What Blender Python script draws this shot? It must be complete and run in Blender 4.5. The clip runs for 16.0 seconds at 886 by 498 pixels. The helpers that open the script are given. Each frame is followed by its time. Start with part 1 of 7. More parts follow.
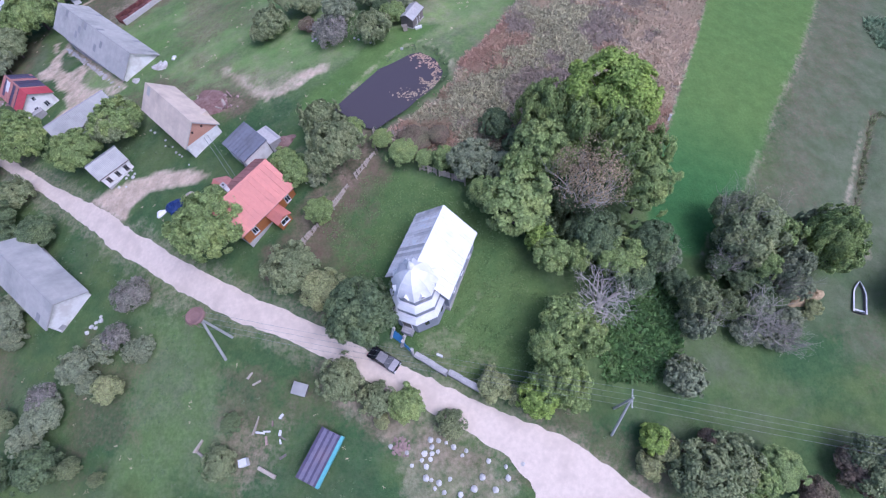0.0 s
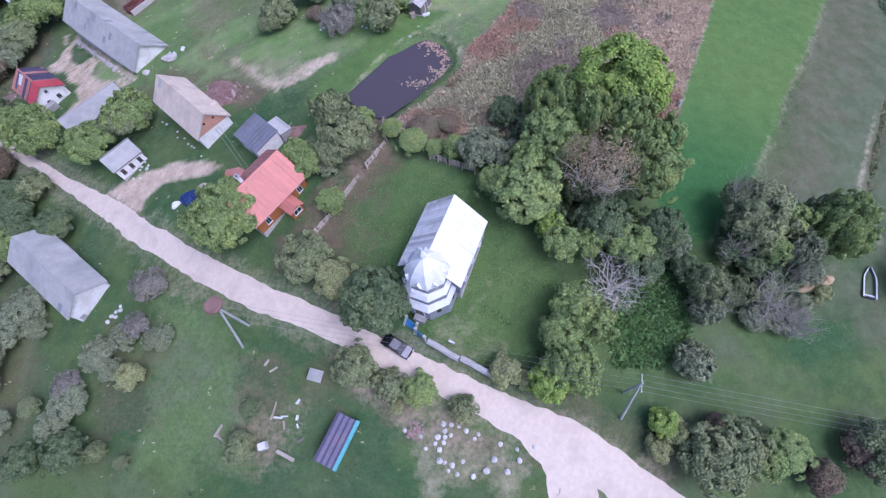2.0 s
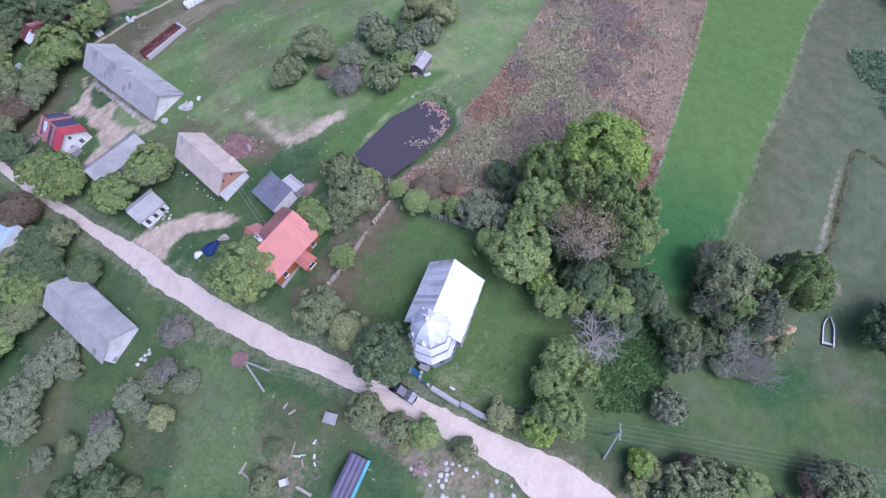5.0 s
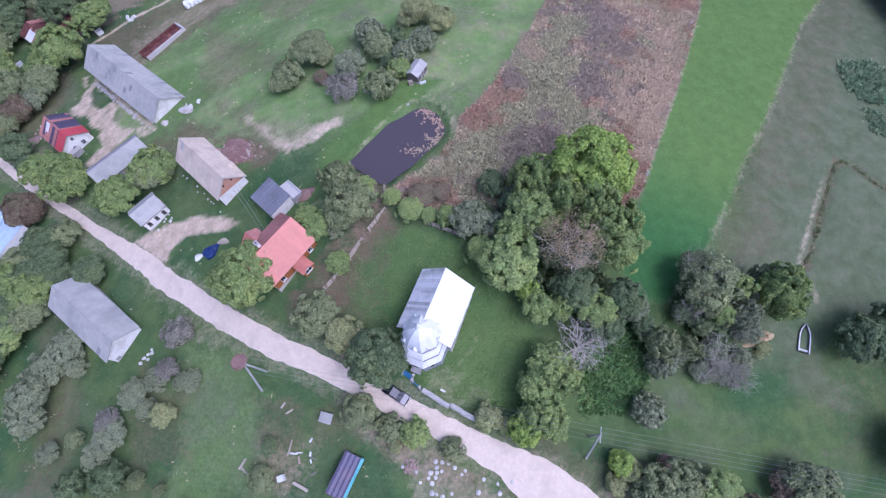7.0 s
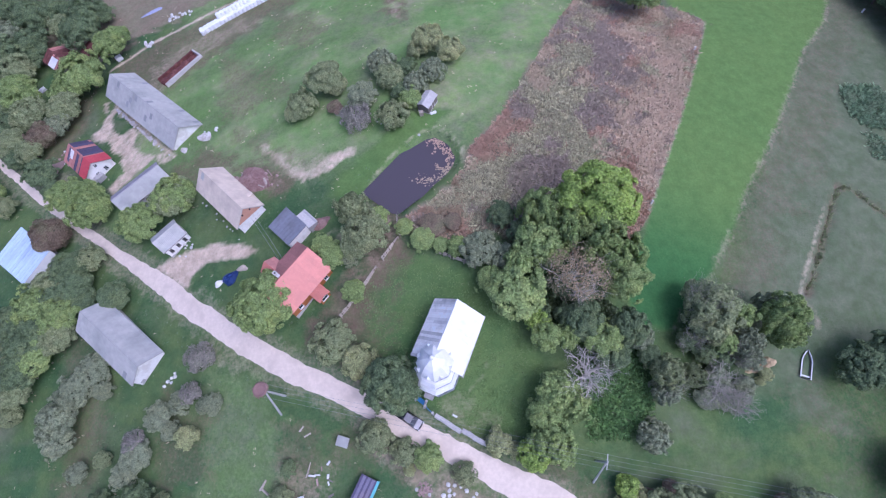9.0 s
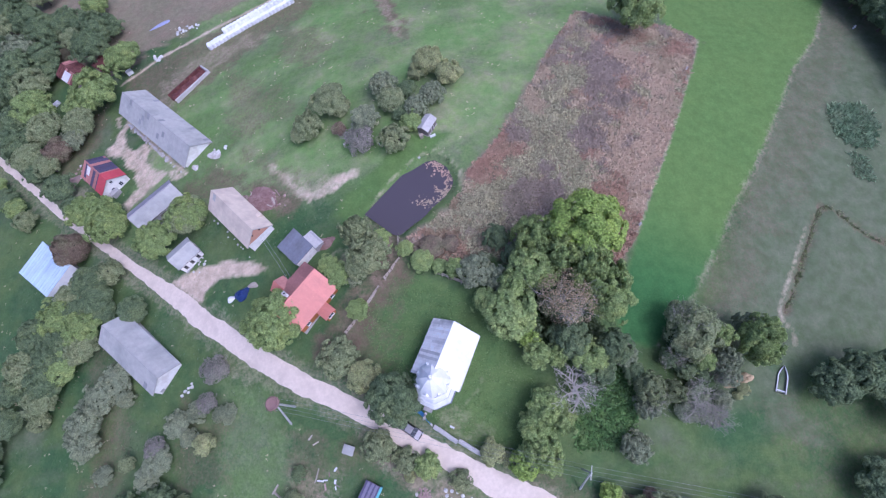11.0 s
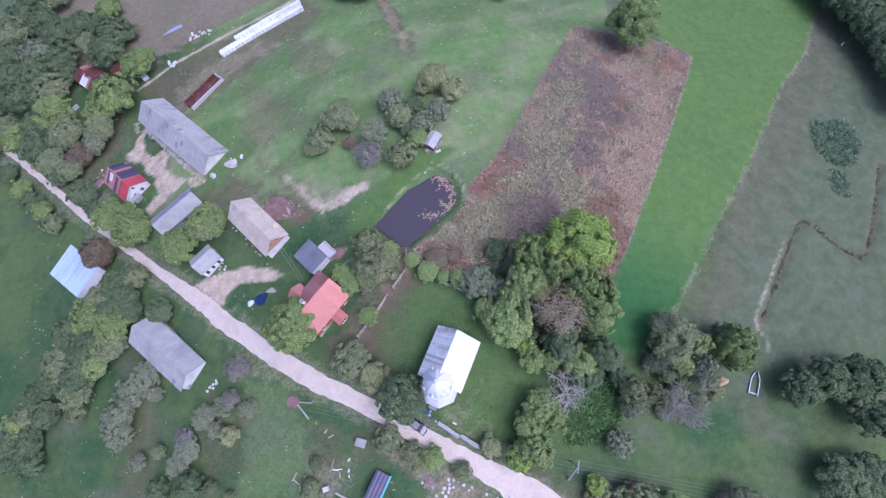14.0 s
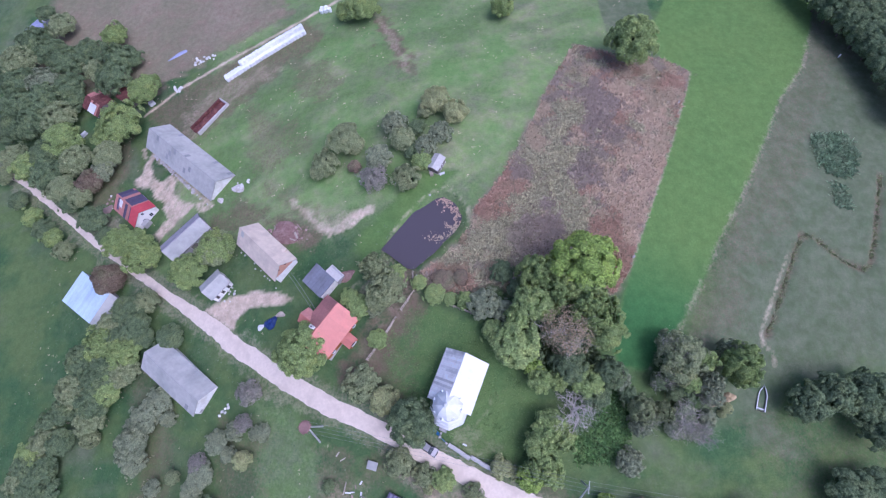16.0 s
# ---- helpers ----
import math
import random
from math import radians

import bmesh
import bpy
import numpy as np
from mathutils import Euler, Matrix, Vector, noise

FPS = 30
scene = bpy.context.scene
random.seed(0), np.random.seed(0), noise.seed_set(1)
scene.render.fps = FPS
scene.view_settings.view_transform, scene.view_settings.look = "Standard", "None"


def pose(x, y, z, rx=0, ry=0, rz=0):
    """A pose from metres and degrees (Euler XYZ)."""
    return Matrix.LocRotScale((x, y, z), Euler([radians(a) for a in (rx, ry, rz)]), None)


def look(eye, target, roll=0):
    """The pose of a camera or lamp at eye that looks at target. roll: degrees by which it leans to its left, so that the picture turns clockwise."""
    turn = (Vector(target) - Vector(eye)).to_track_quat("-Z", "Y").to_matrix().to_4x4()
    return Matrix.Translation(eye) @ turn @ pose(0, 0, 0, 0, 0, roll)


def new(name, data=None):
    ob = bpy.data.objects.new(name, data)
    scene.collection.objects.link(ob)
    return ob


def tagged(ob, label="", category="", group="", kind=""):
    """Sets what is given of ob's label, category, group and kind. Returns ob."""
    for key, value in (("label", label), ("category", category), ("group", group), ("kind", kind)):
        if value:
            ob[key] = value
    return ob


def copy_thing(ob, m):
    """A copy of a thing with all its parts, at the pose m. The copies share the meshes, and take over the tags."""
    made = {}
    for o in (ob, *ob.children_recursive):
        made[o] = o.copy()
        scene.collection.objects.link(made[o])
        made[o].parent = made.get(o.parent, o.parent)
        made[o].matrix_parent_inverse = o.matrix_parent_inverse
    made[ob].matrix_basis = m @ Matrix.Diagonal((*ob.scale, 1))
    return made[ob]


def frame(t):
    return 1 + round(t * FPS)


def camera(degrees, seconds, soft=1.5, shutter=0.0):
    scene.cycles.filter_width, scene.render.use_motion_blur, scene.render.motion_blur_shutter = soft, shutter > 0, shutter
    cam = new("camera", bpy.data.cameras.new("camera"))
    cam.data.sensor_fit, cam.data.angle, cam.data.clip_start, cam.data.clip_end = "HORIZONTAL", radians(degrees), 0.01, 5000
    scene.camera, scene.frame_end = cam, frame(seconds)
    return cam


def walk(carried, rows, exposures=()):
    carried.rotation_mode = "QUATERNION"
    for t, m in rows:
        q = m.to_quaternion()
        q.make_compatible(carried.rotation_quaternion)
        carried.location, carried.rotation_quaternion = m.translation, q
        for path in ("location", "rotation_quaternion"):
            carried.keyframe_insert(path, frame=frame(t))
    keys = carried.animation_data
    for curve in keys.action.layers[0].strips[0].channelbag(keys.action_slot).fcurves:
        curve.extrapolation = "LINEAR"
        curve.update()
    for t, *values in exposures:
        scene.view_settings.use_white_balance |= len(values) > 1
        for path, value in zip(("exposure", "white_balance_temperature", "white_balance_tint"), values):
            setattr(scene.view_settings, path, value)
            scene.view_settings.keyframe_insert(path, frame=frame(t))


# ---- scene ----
cam = camera(88.84, 16.0, soft=1.25)
walk(cam, [
    (0, pose(5.71, -31.34, 63.01, 27.01, 4.47, 0.01)),
    (0.5, pose(4.58, -31.20, 63.57, 26.87, 5.11, -0.52)),
    (1, pose(4.14, -30.94, 63.87, 26.88, 5.58, -1.01)),
    (1.5, pose(4.95, -30.96, 63.66, 27.09, 4.74, -0.47)),
    (2, pose(5.18, -31.42, 63.87, 25.29, 5.40, -0.05)),
    (2.5, pose(6.47, -29.09, 65.45, 27.17, 4.15, 0.05)),
    (3, pose(6.43, -28.94, 66.88, 25.95, 4.94, -0.34)),
    (3.5, pose(6.15, -29.04, 68.15, 25.18, 5.12, -0.43)),
    (4, pose(6.13, -28.54, 69.69, 24.89, 4.92, -0.11)),
    (4.5, pose(5.49, -27.26, 71.74, 24.92, 5.33, -0.39)),
    (7, pose(7.03, -25.10, 76.51, 23.60, 5.02, 0.08)),
    (7.5, pose(6.83, -23.95, 77.34, 24.25, 5.48, -0.20)),
    (8, pose(7.39, -23.76, 77.76, 23.41, 4.36, 1.14)),
    (8.5, pose(6.44, -23.13, 79.09, 23.79, 5.34, 0.07)),
    (11, pose(8.33, -18.40, 87.43, 22.18, 6.35, 0.34)),
    (11.5, pose(8.28, -18.41, 88.04, 21.36, 5.80, 0.43)),
    (12, pose(7.38, -17.90, 88.73, 22.35, 7.20, -0.73)),
    (12.5, pose(7.36, -18.19, 89.70, 20.12, 5.77, -0.09)),
    (13, pose(7.10, -16.95, 92.71, 21.03, 7.13, -0.43)),
    (13.5, pose(7.67, -15.61, 94.93, 21.11, 6.37, -0.11)),
    (14, pose(8.50, -15.59, 95.90, 19.95, 6.26, 0.77)),
    (14.5, pose(9.54, -15.42, 96.26, 20.48, 6.33, -0.16)),
    (15, pose(9.95, -14.85, 96.51, 20.10, 6.19, 0.58)),
    (15.5, pose(9.70, -13.76, 97.22, 20.87, 5.90, 0.71)),
    (16, pose(8.11, -12.86, 98.29, 20.51, 7.04, -0.30)),
], exposures=[(0.0, 0.09, 4900, 26.5), (8.0, 0.10, 4870, 27.5), (16.0, 0.11, 4860, 29)])

# ---- light ----
world = bpy.data.worlds.new("sky")
scene.world = world
world.use_nodes = True
wn = world.node_tree
sky = wn.nodes.new("ShaderNodeTexSky")
sky.sky_type = "NISHITA"
sky.sun_disc = False
sky.sun_elevation, sky.sun_rotation = radians(57), radians(118)
sky.air_density, sky.dust_density, sky.ozone_density = 1.0, 7.0, 1.0
wn.links.new(sky.outputs[0], wn.nodes["Background"].inputs[0])
wn.nodes["Background"].inputs[1].default_value = 0.15
sun_data = bpy.data.lights.new("sun", "SUN")
sun_data.energy, sun_data.angle, sun_data.color = 0.55, radians(36), (1.0, 0.96, 0.93)
sun = new("sun", sun_data)
sun.matrix_world = look((43, -23, 75), (0, 0, 0))


# ---- materials ----
def material(name, colour, second=None, scale=1.0, rough=0.8, metal=0.0, bump=0.0, bump_scale=20.0, third=None,
             big=0.15, island=0.0, objrand=0.0, spec=0.3, transl=0.0):
    """Two tones mixed by fine noise, a third by large patches; relief; chance tone per island or object."""
    m = bpy.data.materials.new(name)
    m.use_nodes = True
    nt = m.node_tree
    n, l = nt.nodes, nt.links
    bsdf = n["Principled BSDF"]
    geo = n.new("ShaderNodeNewGeometry")
    tex = n.new("ShaderNodeTexCoord")
    second = second or tuple(c * 0.75 for c in colour)
    third = third or tuple(c * 0.85 for c in second)

    def noise_node(s, detail=6.0, rough_=0.6):
        k = n.new("ShaderNodeTexNoise")
        k.inputs["Scale"].default_value, k.inputs["Detail"].default_value, k.inputs["Roughness"].default_value = s, detail, rough_
        l.new(geo.outputs["Position"], k.inputs["Vector"])
        return k

    def ramp(src, lo, hi):
        r = n.new("ShaderNodeMapRange")
        r.inputs[1].default_value, r.inputs[2].default_value = lo, hi
        l.new(src, r.inputs[0])
        return r.outputs[0]

    def mix(f, a, b):
        x = n.new("ShaderNodeMix")
        x.data_type = "RGBA"
        for sock, v in ((x.inputs[0], f), (x.inputs[6], a), (x.inputs[7], b)):
            if isinstance(v, (int, float)):
                sock.default_value = v
            elif isinstance(v, tuple):
                sock.default_value = (*v, 1)
            else:
                l.new(v, sock)
        return x.outputs[2]

    fine = noise_node(scale)
    broad = noise_node(big, 4.0)
    c = mix(ramp(fine.outputs[0], 0.35, 0.65), colour, second)
    c = mix(ramp(broad.outputs[0], 0.48, 0.68), c, third)
    if island or objrand:
        hsv = n.new("ShaderNodeHueSaturation")
        if island:
            src = geo.outputs["Random Per Island"]
            amt = island
        else:
            src = n.new("ShaderNodeObjectInfo").outputs["Random"]
            amt = objrand
        r = n.new("ShaderNodeMapRange")
        r.inputs[3].default_value, r.inputs[4].default_value = 1 - amt, 1 + amt
        l.new(src, r.inputs[0])
        l.new(r.outputs[0], hsv.inputs["Value"])
        l.new(c, hsv.inputs["Color"])
        c = hsv.outputs[0]
    l.new(c, bsdf.inputs["Base Color"])
    bsdf.inputs["Roughness"].default_value = rough
    bsdf.inputs["Metallic"].default_value = metal
    bsdf.inputs["Specular IOR Level"].default_value = spec
    if bump:
        b = n.new("ShaderNodeBump")
        b.inputs["Strength"].default_value, b.inputs["Distance"].default_value = bump, 0.05
        l.new(noise_node(bump_scale, 8.0).outputs[0], b.inputs["Height"])
        l.new(b.outputs[0], bsdf.inputs["Normal"])
    if transl:
        t = n.new("ShaderNodeBsdfTranslucent")
        l.new(c, t.inputs["Color"])
        s = n.new("ShaderNodeMixShader")
        s.inputs[0].default_value = transl
        l.new(bsdf.outputs[0], s.inputs[1])
        l.new(t.outputs[0], s.inputs[2])
        l.new(s.outputs[0], n["Material Output"].inputs[0])
    return m


M = {}
M["slate"] = material("grey_slate_sheet", (0.445, 0.44, 0.41), (0.39, 0.385, 0.36), 1.0, 0.85, 0, 0.3, 30, (0.32, 0.325, 0.305), 0.18, objrand=0.05)
M["slate_light"] = material("pale_slate_sheet", (0.66, 0.565, 0.455), (0.59, 0.50, 0.405), 1.0, 0.85, 0, 0.3, 30, (0.50, 0.42, 0.345), 0.22, objrand=0.05)
M["slate_dark"] = material("dark_slate_sheet", (0.30, 0.305, 0.31), (0.26, 0.265, 0.27), 1.0, 0.85, 0, 0.3, 30, (0.23, 0.24, 0.235), 0.3, objrand=0.05)
M["zinc"] = material("bright_sheet_metal", (0.89, 0.885, 0.88), (0.83, 0.83, 0.83), 1.2, 0.42, 0.1, 0.05, 8, (0.76, 0.77, 0.79), 0.3, objrand=0.05, spec=0.5)
M["zinc_worn"] = material("worn_sheet_metal", (0.95, 0.925, 0.885), (0.87, 0.84, 0.80), 1.5, 0.5, 0.0, 0.1, 8, (0.62, 0.60, 0.565), 0.35, objrand=0.3, spec=0.5)
M["church_wall"] = material("pale_blue_grey_paint", (0.34, 0.36, 0.40), (0.28, 0.30, 0.34), 4, 0.8)
M["orange_roof"] = material("orange_red_metal_tile", (0.60, 0.225, 0.175), (0.56, 0.205, 0.16), 2, 0.5, 0, 0.1, 12, (0.50, 0.19, 0.15), 0.25, objrand=0.07, spec=0.5)
M["brown_roof"] = material("red_brown_sheet", (0.50, 0.235, 0.20), (0.40, 0.185, 0.16), 2, 0.6, 0, 0.1, 12, objrand=0.1)
M["orange_wall"] = material("ochre_boards", (0.42, 0.17, 0.05), (0.36, 0.14, 0.05), 5, 0.75)
M["slate_violet"] = material("violet_slate_sheet", (0.34, 0.32, 0.345), (0.28, 0.26, 0.29), 1.0, 0.85, 0, 0.3, 30, (0.36, 0.35, 0.36), 0.3, objrand=0.08)
M["brick"] = material("orange_brick", (0.60, 0.34, 0.24), (0.52, 0.28, 0.20), 8, 0.9, 0, 0.3, 30)
M["white_wall"] = material("white_lime_wash", (0.84, 0.83, 0.81), (0.78, 0.765, 0.75), 2, 0.9, 0, 0.25, 15, (0.66, 0.63, 0.60), 0.5)
M["grey_wall"] = material("grey_plaster", (0.42, 0.41, 0.41), (0.34, 0.33, 0.33), 2, 0.9, 0, 0.3, 15)
M["wood"] = material("weathered_boards", (0.24, 0.21, 0.19), (0.17, 0.15, 0.135), 4, 0.85, 0, 0.3, 20, objrand=0.15)
M["pale_wood"] = material("pale_timber", (0.52, 0.46, 0.38), (0.42, 0.36, 0.30), 4, 0.8, 0, 0.2, 20, objrand=0.1)
M["dark_roof"] = material("dark_blue_grey_sheet", (0.205, 0.215, 0.25), (0.175, 0.185, 0.215), 2, 0.55, 0, 0.1, 12, (0.155, 0.155, 0.175), 0.3, objrand=0.06)
M["violet_roof"] = material("pale_violet_sheet", (0.20, 0.185, 0.26), (0.165, 0.15, 0.215), 2, 0.55, 0, 0.1, 12, (0.22, 0.19, 0.24), 0.6)
M["navy_roof"] = material("violet_grey_sheet", (0.085, 0.08, 0.13), (0.07, 0.06, 0.10), 2, 0.55, 0, 0.1, 12, (0.10, 0.075, 0.11), 0.6, objrand=0.2)
M["cyan"] = material("turquoise_paint", (0.15, 0.44, 0.47), (0.12, 0.38, 0.41), 3, 0.6)
M["blue_roof"] = material("light_blue_sheet_metal", (0.56, 0.68, 0.80), (0.51, 0.63, 0.76), 2, 0.5, 0.1, 0.1, 12, objrand=0.06)
M["red_roof"] = material("crimson_sheet", (0.56, 0.09, 0.105), (0.48, 0.075, 0.09), 2, 0.55, 0, 0.1, 12, objrand=0.08)
M["rust"] = material("rusty_iron", (0.16, 0.06, 0.05), (0.10, 0.04, 0.04), 3, 0.85, 0.1, 0.3, 20, (0.22, 0.10, 0.08), 0.8)
M["concrete"] = material("pale_concrete", (0.55, 0.53, 0.51), (0.46, 0.44, 0.42), 3, 0.9, 0, 0.3, 20)
M["white"] = material("white_paint", (0.78, 0.78, 0.79), (0.72, 0.72, 0.73), 3, 0.6)
M["film"] = material("white_bale_film", (0.85, 0.86, 0.87), (0.80, 0.81, 0.83), 4, 0.35, 0, 0.3, 12, objrand=0.03, spec=0.5)
M["glass"] = material("window_glass", (0.03, 0.035, 0.045), (0.025, 0.03, 0.04), 2, 0.08, 0, 0, spec=0.6)
M["car_paint"] = material("black_car_paint", (0.015, 0.016, 0.022), None, 2, 0.2, 0.0, spec=0.6)
# silver of the wheel rims, and the painted sky reflection on the car's top
M["silver_sky_sheen"] = material("silver_grey_sky_sheen", (0.40, 0.38, 0.39), None, 2, 0.35, 0.3, spec=0.5)
M["rubber"] = material("black_rubber", (0.02, 0.02, 0.02), None, 5, 0.9)
M["blue_paint"] = material("blue_painted_iron", (0.10, 0.31, 0.62), (0.08, 0.26, 0.54), 4, 0.5)
M["tarp"] = material("blue_tarpaulin", (0.03, 0.06, 0.20), (0.02, 0.04, 0.14), 3, 0.45, 0, 0.4, 6)
M["violet_tarp"] = material("violet_blue_film", (0.36, 0.38, 0.54), (0.28, 0.30, 0.46), 3, 0.5, 0, 0.4, 6)
M["stone"] = material("limewashed_stone", (0.68, 0.67, 0.64), (0.55, 0.53, 0.50), 5, 0.9, 0, 0.3, 15, objrand=0.12)
M["pink_stone"] = material("pink_rubble", (0.42, 0.30, 0.265), (0.33, 0.235, 0.21), 5, 0.9, 0, 0.3, 15, objrand=0.15)
M["pole"] = material("grey_concrete_pole", (0.50, 0.51, 0.49), (0.42, 0.43, 0.41), 3, 0.9)
M["nest"] = material("dry_twigs", (0.36, 0.22, 0.20), (0.26, 0.16, 0.14), 6, 0.95, 0, 0.8, 20)
M["wire"] = material("aluminium_wire", (0.35, 0.37, 0.36), None, 5, 0.5, 0.5)
M["bark"] = material("grey_brown_bark", (0.16, 0.13, 0.11), (0.10, 0.08, 0.07), 6, 0.95, 0, 0.5, 25)
M["bone_bark"] = material("bleached_dead_wood", (0.66, 0.62, 0.54), (0.54, 0.50, 0.44), 6, 0.9)
M["pale_branch"] = material("grey_bare_branches", (0.50, 0.47, 0.385), (0.40, 0.375, 0.31), 6, 0.9)
M["lawn_tuft"] = material("light_lawn_tufts", (0.21, 0.31, 0.12), (0.18, 0.27, 0.105), 0.5, 0.8, 0, 0, 20, (0.25, 0.29, 0.14), 0.3, island=0.2, spec=0.1, transl=0.2)
M["rotten"] = material("rotten_reddish_boards", (0.27, 0.165, 0.145), (0.19, 0.115, 0.10), 3, 0.95, 0, 0.6, 12, (0.32, 0.22, 0.19), 0.6)
M["plaster"] = material("crumbled_white_plaster", (0.66, 0.63, 0.60), (0.46, 0.42, 0.39), 2.5, 0.95, 0, 0.6, 12, (0.40, 0.36, 0.30), 0.8)
M["grey_twig"] = material("grey_twigs", (0.42, 0.39, 0.35), (0.34, 0.31, 0.28), 6, 0.9)
M["cut_wood"] = material("split_orange_wood", (0.54, 0.42, 0.25), (0.44, 0.33, 0.19), 5, 0.9, 0, 0.4, 20)


def leaf(name, a, b, c):
    return material(name, a, b, 0.9, 0.65, 0, 0, 20, c, 0.35, island=0.35, spec=0.25, transl=0.28)


M["leafy"] = leaf("mid_green_leaves", (0.315, 0.41, 0.14), (0.26, 0.345, 0.13), (0.365, 0.435, 0.145))
M["bright"] = leaf("fresh_green_leaves", (0.37, 0.50, 0.115), (0.31, 0.42, 0.11), (0.42, 0.53, 0.115))
M["dark"] = leaf("dark_green_leaves", (0.185, 0.25, 0.12), (0.155, 0.21, 0.105), (0.225, 0.28, 0.125))
M["rank"] = leaf("rank_grass", (0.20, 0.335, 0.11), (0.16, 0.28, 0.10), (0.26, 0.37, 0.125))
M["olive"] = leaf("olive_leaves", (0.315, 0.365, 0.18), (0.27, 0.315, 0.16), (0.355, 0.385, 0.19))
M["sage"] = leaf("grey_green_leaves", (0.315, 0.355, 0.215), (0.27, 0.31, 0.19), (0.35, 0.375, 0.215))
# near-black green that paints the shade between leaves deep in a crown
M["inner"] = material("painted_crown_shade", (0.10, 0.12, 0.07), (0.07, 0.09, 0.05), 1.5, 0.9, 0, 0, 20, (0.08, 0.08, 0.055), 0.4, spec=0.1)
M["grey_spray"] = leaf("grey_bush_sprays", (0.37, 0.345, 0.29), (0.30, 0.28, 0.24), (0.34, 0.335, 0.26))
M["rusty"] = leaf("rusty_brown_leaves", (0.28, 0.215, 0.145), (0.22, 0.17, 0.12), (0.26, 0.24, 0.14))
M["dry_leaf"] = leaf("withered_leaves", (0.47, 0.375, 0.23), (0.39, 0.305, 0.19), (0.45, 0.38, 0.235))
M["yellow"] = leaf("yellowing_leaves", (0.42, 0.45, 0.21), (0.36, 0.395, 0.19), (0.48, 0.48, 0.225))
M["weed_brown"] = material("dry_reddish_weeds", (0.60, 0.41, 0.295), (0.51, 0.35, 0.255), 0.25, 0.7, 0, 0, 20, (0.47, 0.38, 0.25), 0.07, island=0.05, spec=0.2, transl=0.3)
M["weed_pale"] = material("pale_dry_weeds", (0.72, 0.585, 0.42), (0.65, 0.525, 0.38), 0.25, 0.7, 0, 0, 20, (0.55, 0.47, 0.32), 0.07, island=0.05, spec=0.2, transl=0.3)
M["weed_mauve"] = material("mauve_grey_weeds", (0.49, 0.41, 0.335), (0.40, 0.335, 0.275), 0.25, 0.7, 0, 0, 20, (0.45, 0.39, 0.295), 0.07, island=0.05, spec=0.2, transl=0.3)
M["weed_olive"] = leaf("dull_green_weeds", (0.54, 0.51, 0.33), (0.46, 0.44, 0.285), (0.58, 0.54, 0.34))
M["weed_green"] = leaf("rough_grass_blades", (0.20, 0.29, 0.155), (0.17, 0.25, 0.135), (0.24, 0.30, 0.17))
M["tussock"] = leaf("short_grass_blades", (0.15, 0.21, 0.105), (0.125, 0.185, 0.09), (0.20, 0.24, 0.13))


# ---- building helpers ----
def height(x, y):
    """The gentle rise on which the village lies."""
    return -8 + 20 * np.exp(-(x ** 2 + (y - 28) ** 2) / 6400)


def join(*pieces):
    v, f = [], []
    for pv, pf in pieces:
        o = len(v)
        v += list(pv)
        f += [tuple(i + o for i in q) for q in pf]
    return v, f


def box(x0, x1, y0, y1, z0, z1):
    v = [(x, y, z) for z in (z0, z1) for y in (y0, y1) for x in (x0, x1)]
    return v, [(0, 2, 3, 1), (4, 5, 7, 6), (0, 1, 5, 4), (2, 6, 7, 3), (0, 4, 6, 2), (1, 3, 7, 5)]


def slab(points, normal, depth):
    """A flat polygon given depth against its normal."""
    n = Vector(normal).normalized() * depth
    k = len(points)
    v = [tuple(p) for p in points] + [tuple(Vector(p) - n) for p in points]
    f = [tuple(range(k)), tuple(range(2 * k - 1, k - 1, -1))]
    f += [(i, i + k, (i + 1) % k + k, (i + 1) % k) for i in range(k)]
    return v, f


def tube(a, b, ra, rb, sides=8):
    a, b = Vector(a), Vector(b)
    q = (b - a).to_track_quat("Z", "Y")
    v, f = [], []
    for p, r in ((a, ra), (b, rb)):
        for i in range(sides):
            t = 2 * math.pi * i / sides
            v.append(tuple(p + q @ Vector((r * math.cos(t), r * math.sin(t), 0))))
    f = [(i, (i + 1) % sides, sides + (i + 1) % sides, sides + i) for i in range(sides)]
    f += [tuple(range(sides - 1, -1, -1)), tuple(range(sides, 2 * sides))]
    return v, f


def rings(profile, sides=8, turn=0.0):
    """A turned solid: (radius, z) rings from the bottom up."""
    v, f = [], []
    for r, z in profile:
        for i in range(sides):
            t = 2 * math.pi * (i + turn) / sides
            v.append((r * math.cos(t), r * math.sin(t), z))
    for k in range(len(profile) - 1):
        for i in range(sides):
            j = (i + 1) % sides
            f.append((k * sides + i, k * sides + j, (k + 1) * sides + j, (k + 1) * sides + i))
    f.append(tuple(range(sides - 1, -1, -1)))
    f.append(tuple(range((len(profile) - 1) * sides, len(profile) * sides)))
    return v, f


def moved(piece, m):
    return [tuple(m @ Vector(p)) for p in piece[0]], piece[1]


def mesh_of(name, piece, mat, smooth=False):
    me = bpy.data.meshes.new(name)
    me.from_pydata(piece[0], [], piece[1])
    me.materials.append(M[mat])
    if smooth:
        me.polygons.foreach_set("use_smooth", [True] * len(me.polygons))
    me.update()
    return me


def part(name, piece, mat, parent, label="", smooth=False):
    ob = new(name, mesh_of(name, piece, mat, smooth))
    ob.parent = parent
    return tagged(ob, label)


def thing(name, m, label, category, group="", kind=""):
    ob = new(name)
    ob.matrix_world = m
    ob.empty_display_size = 0.3
    return tagged(ob, label, category, group, kind)


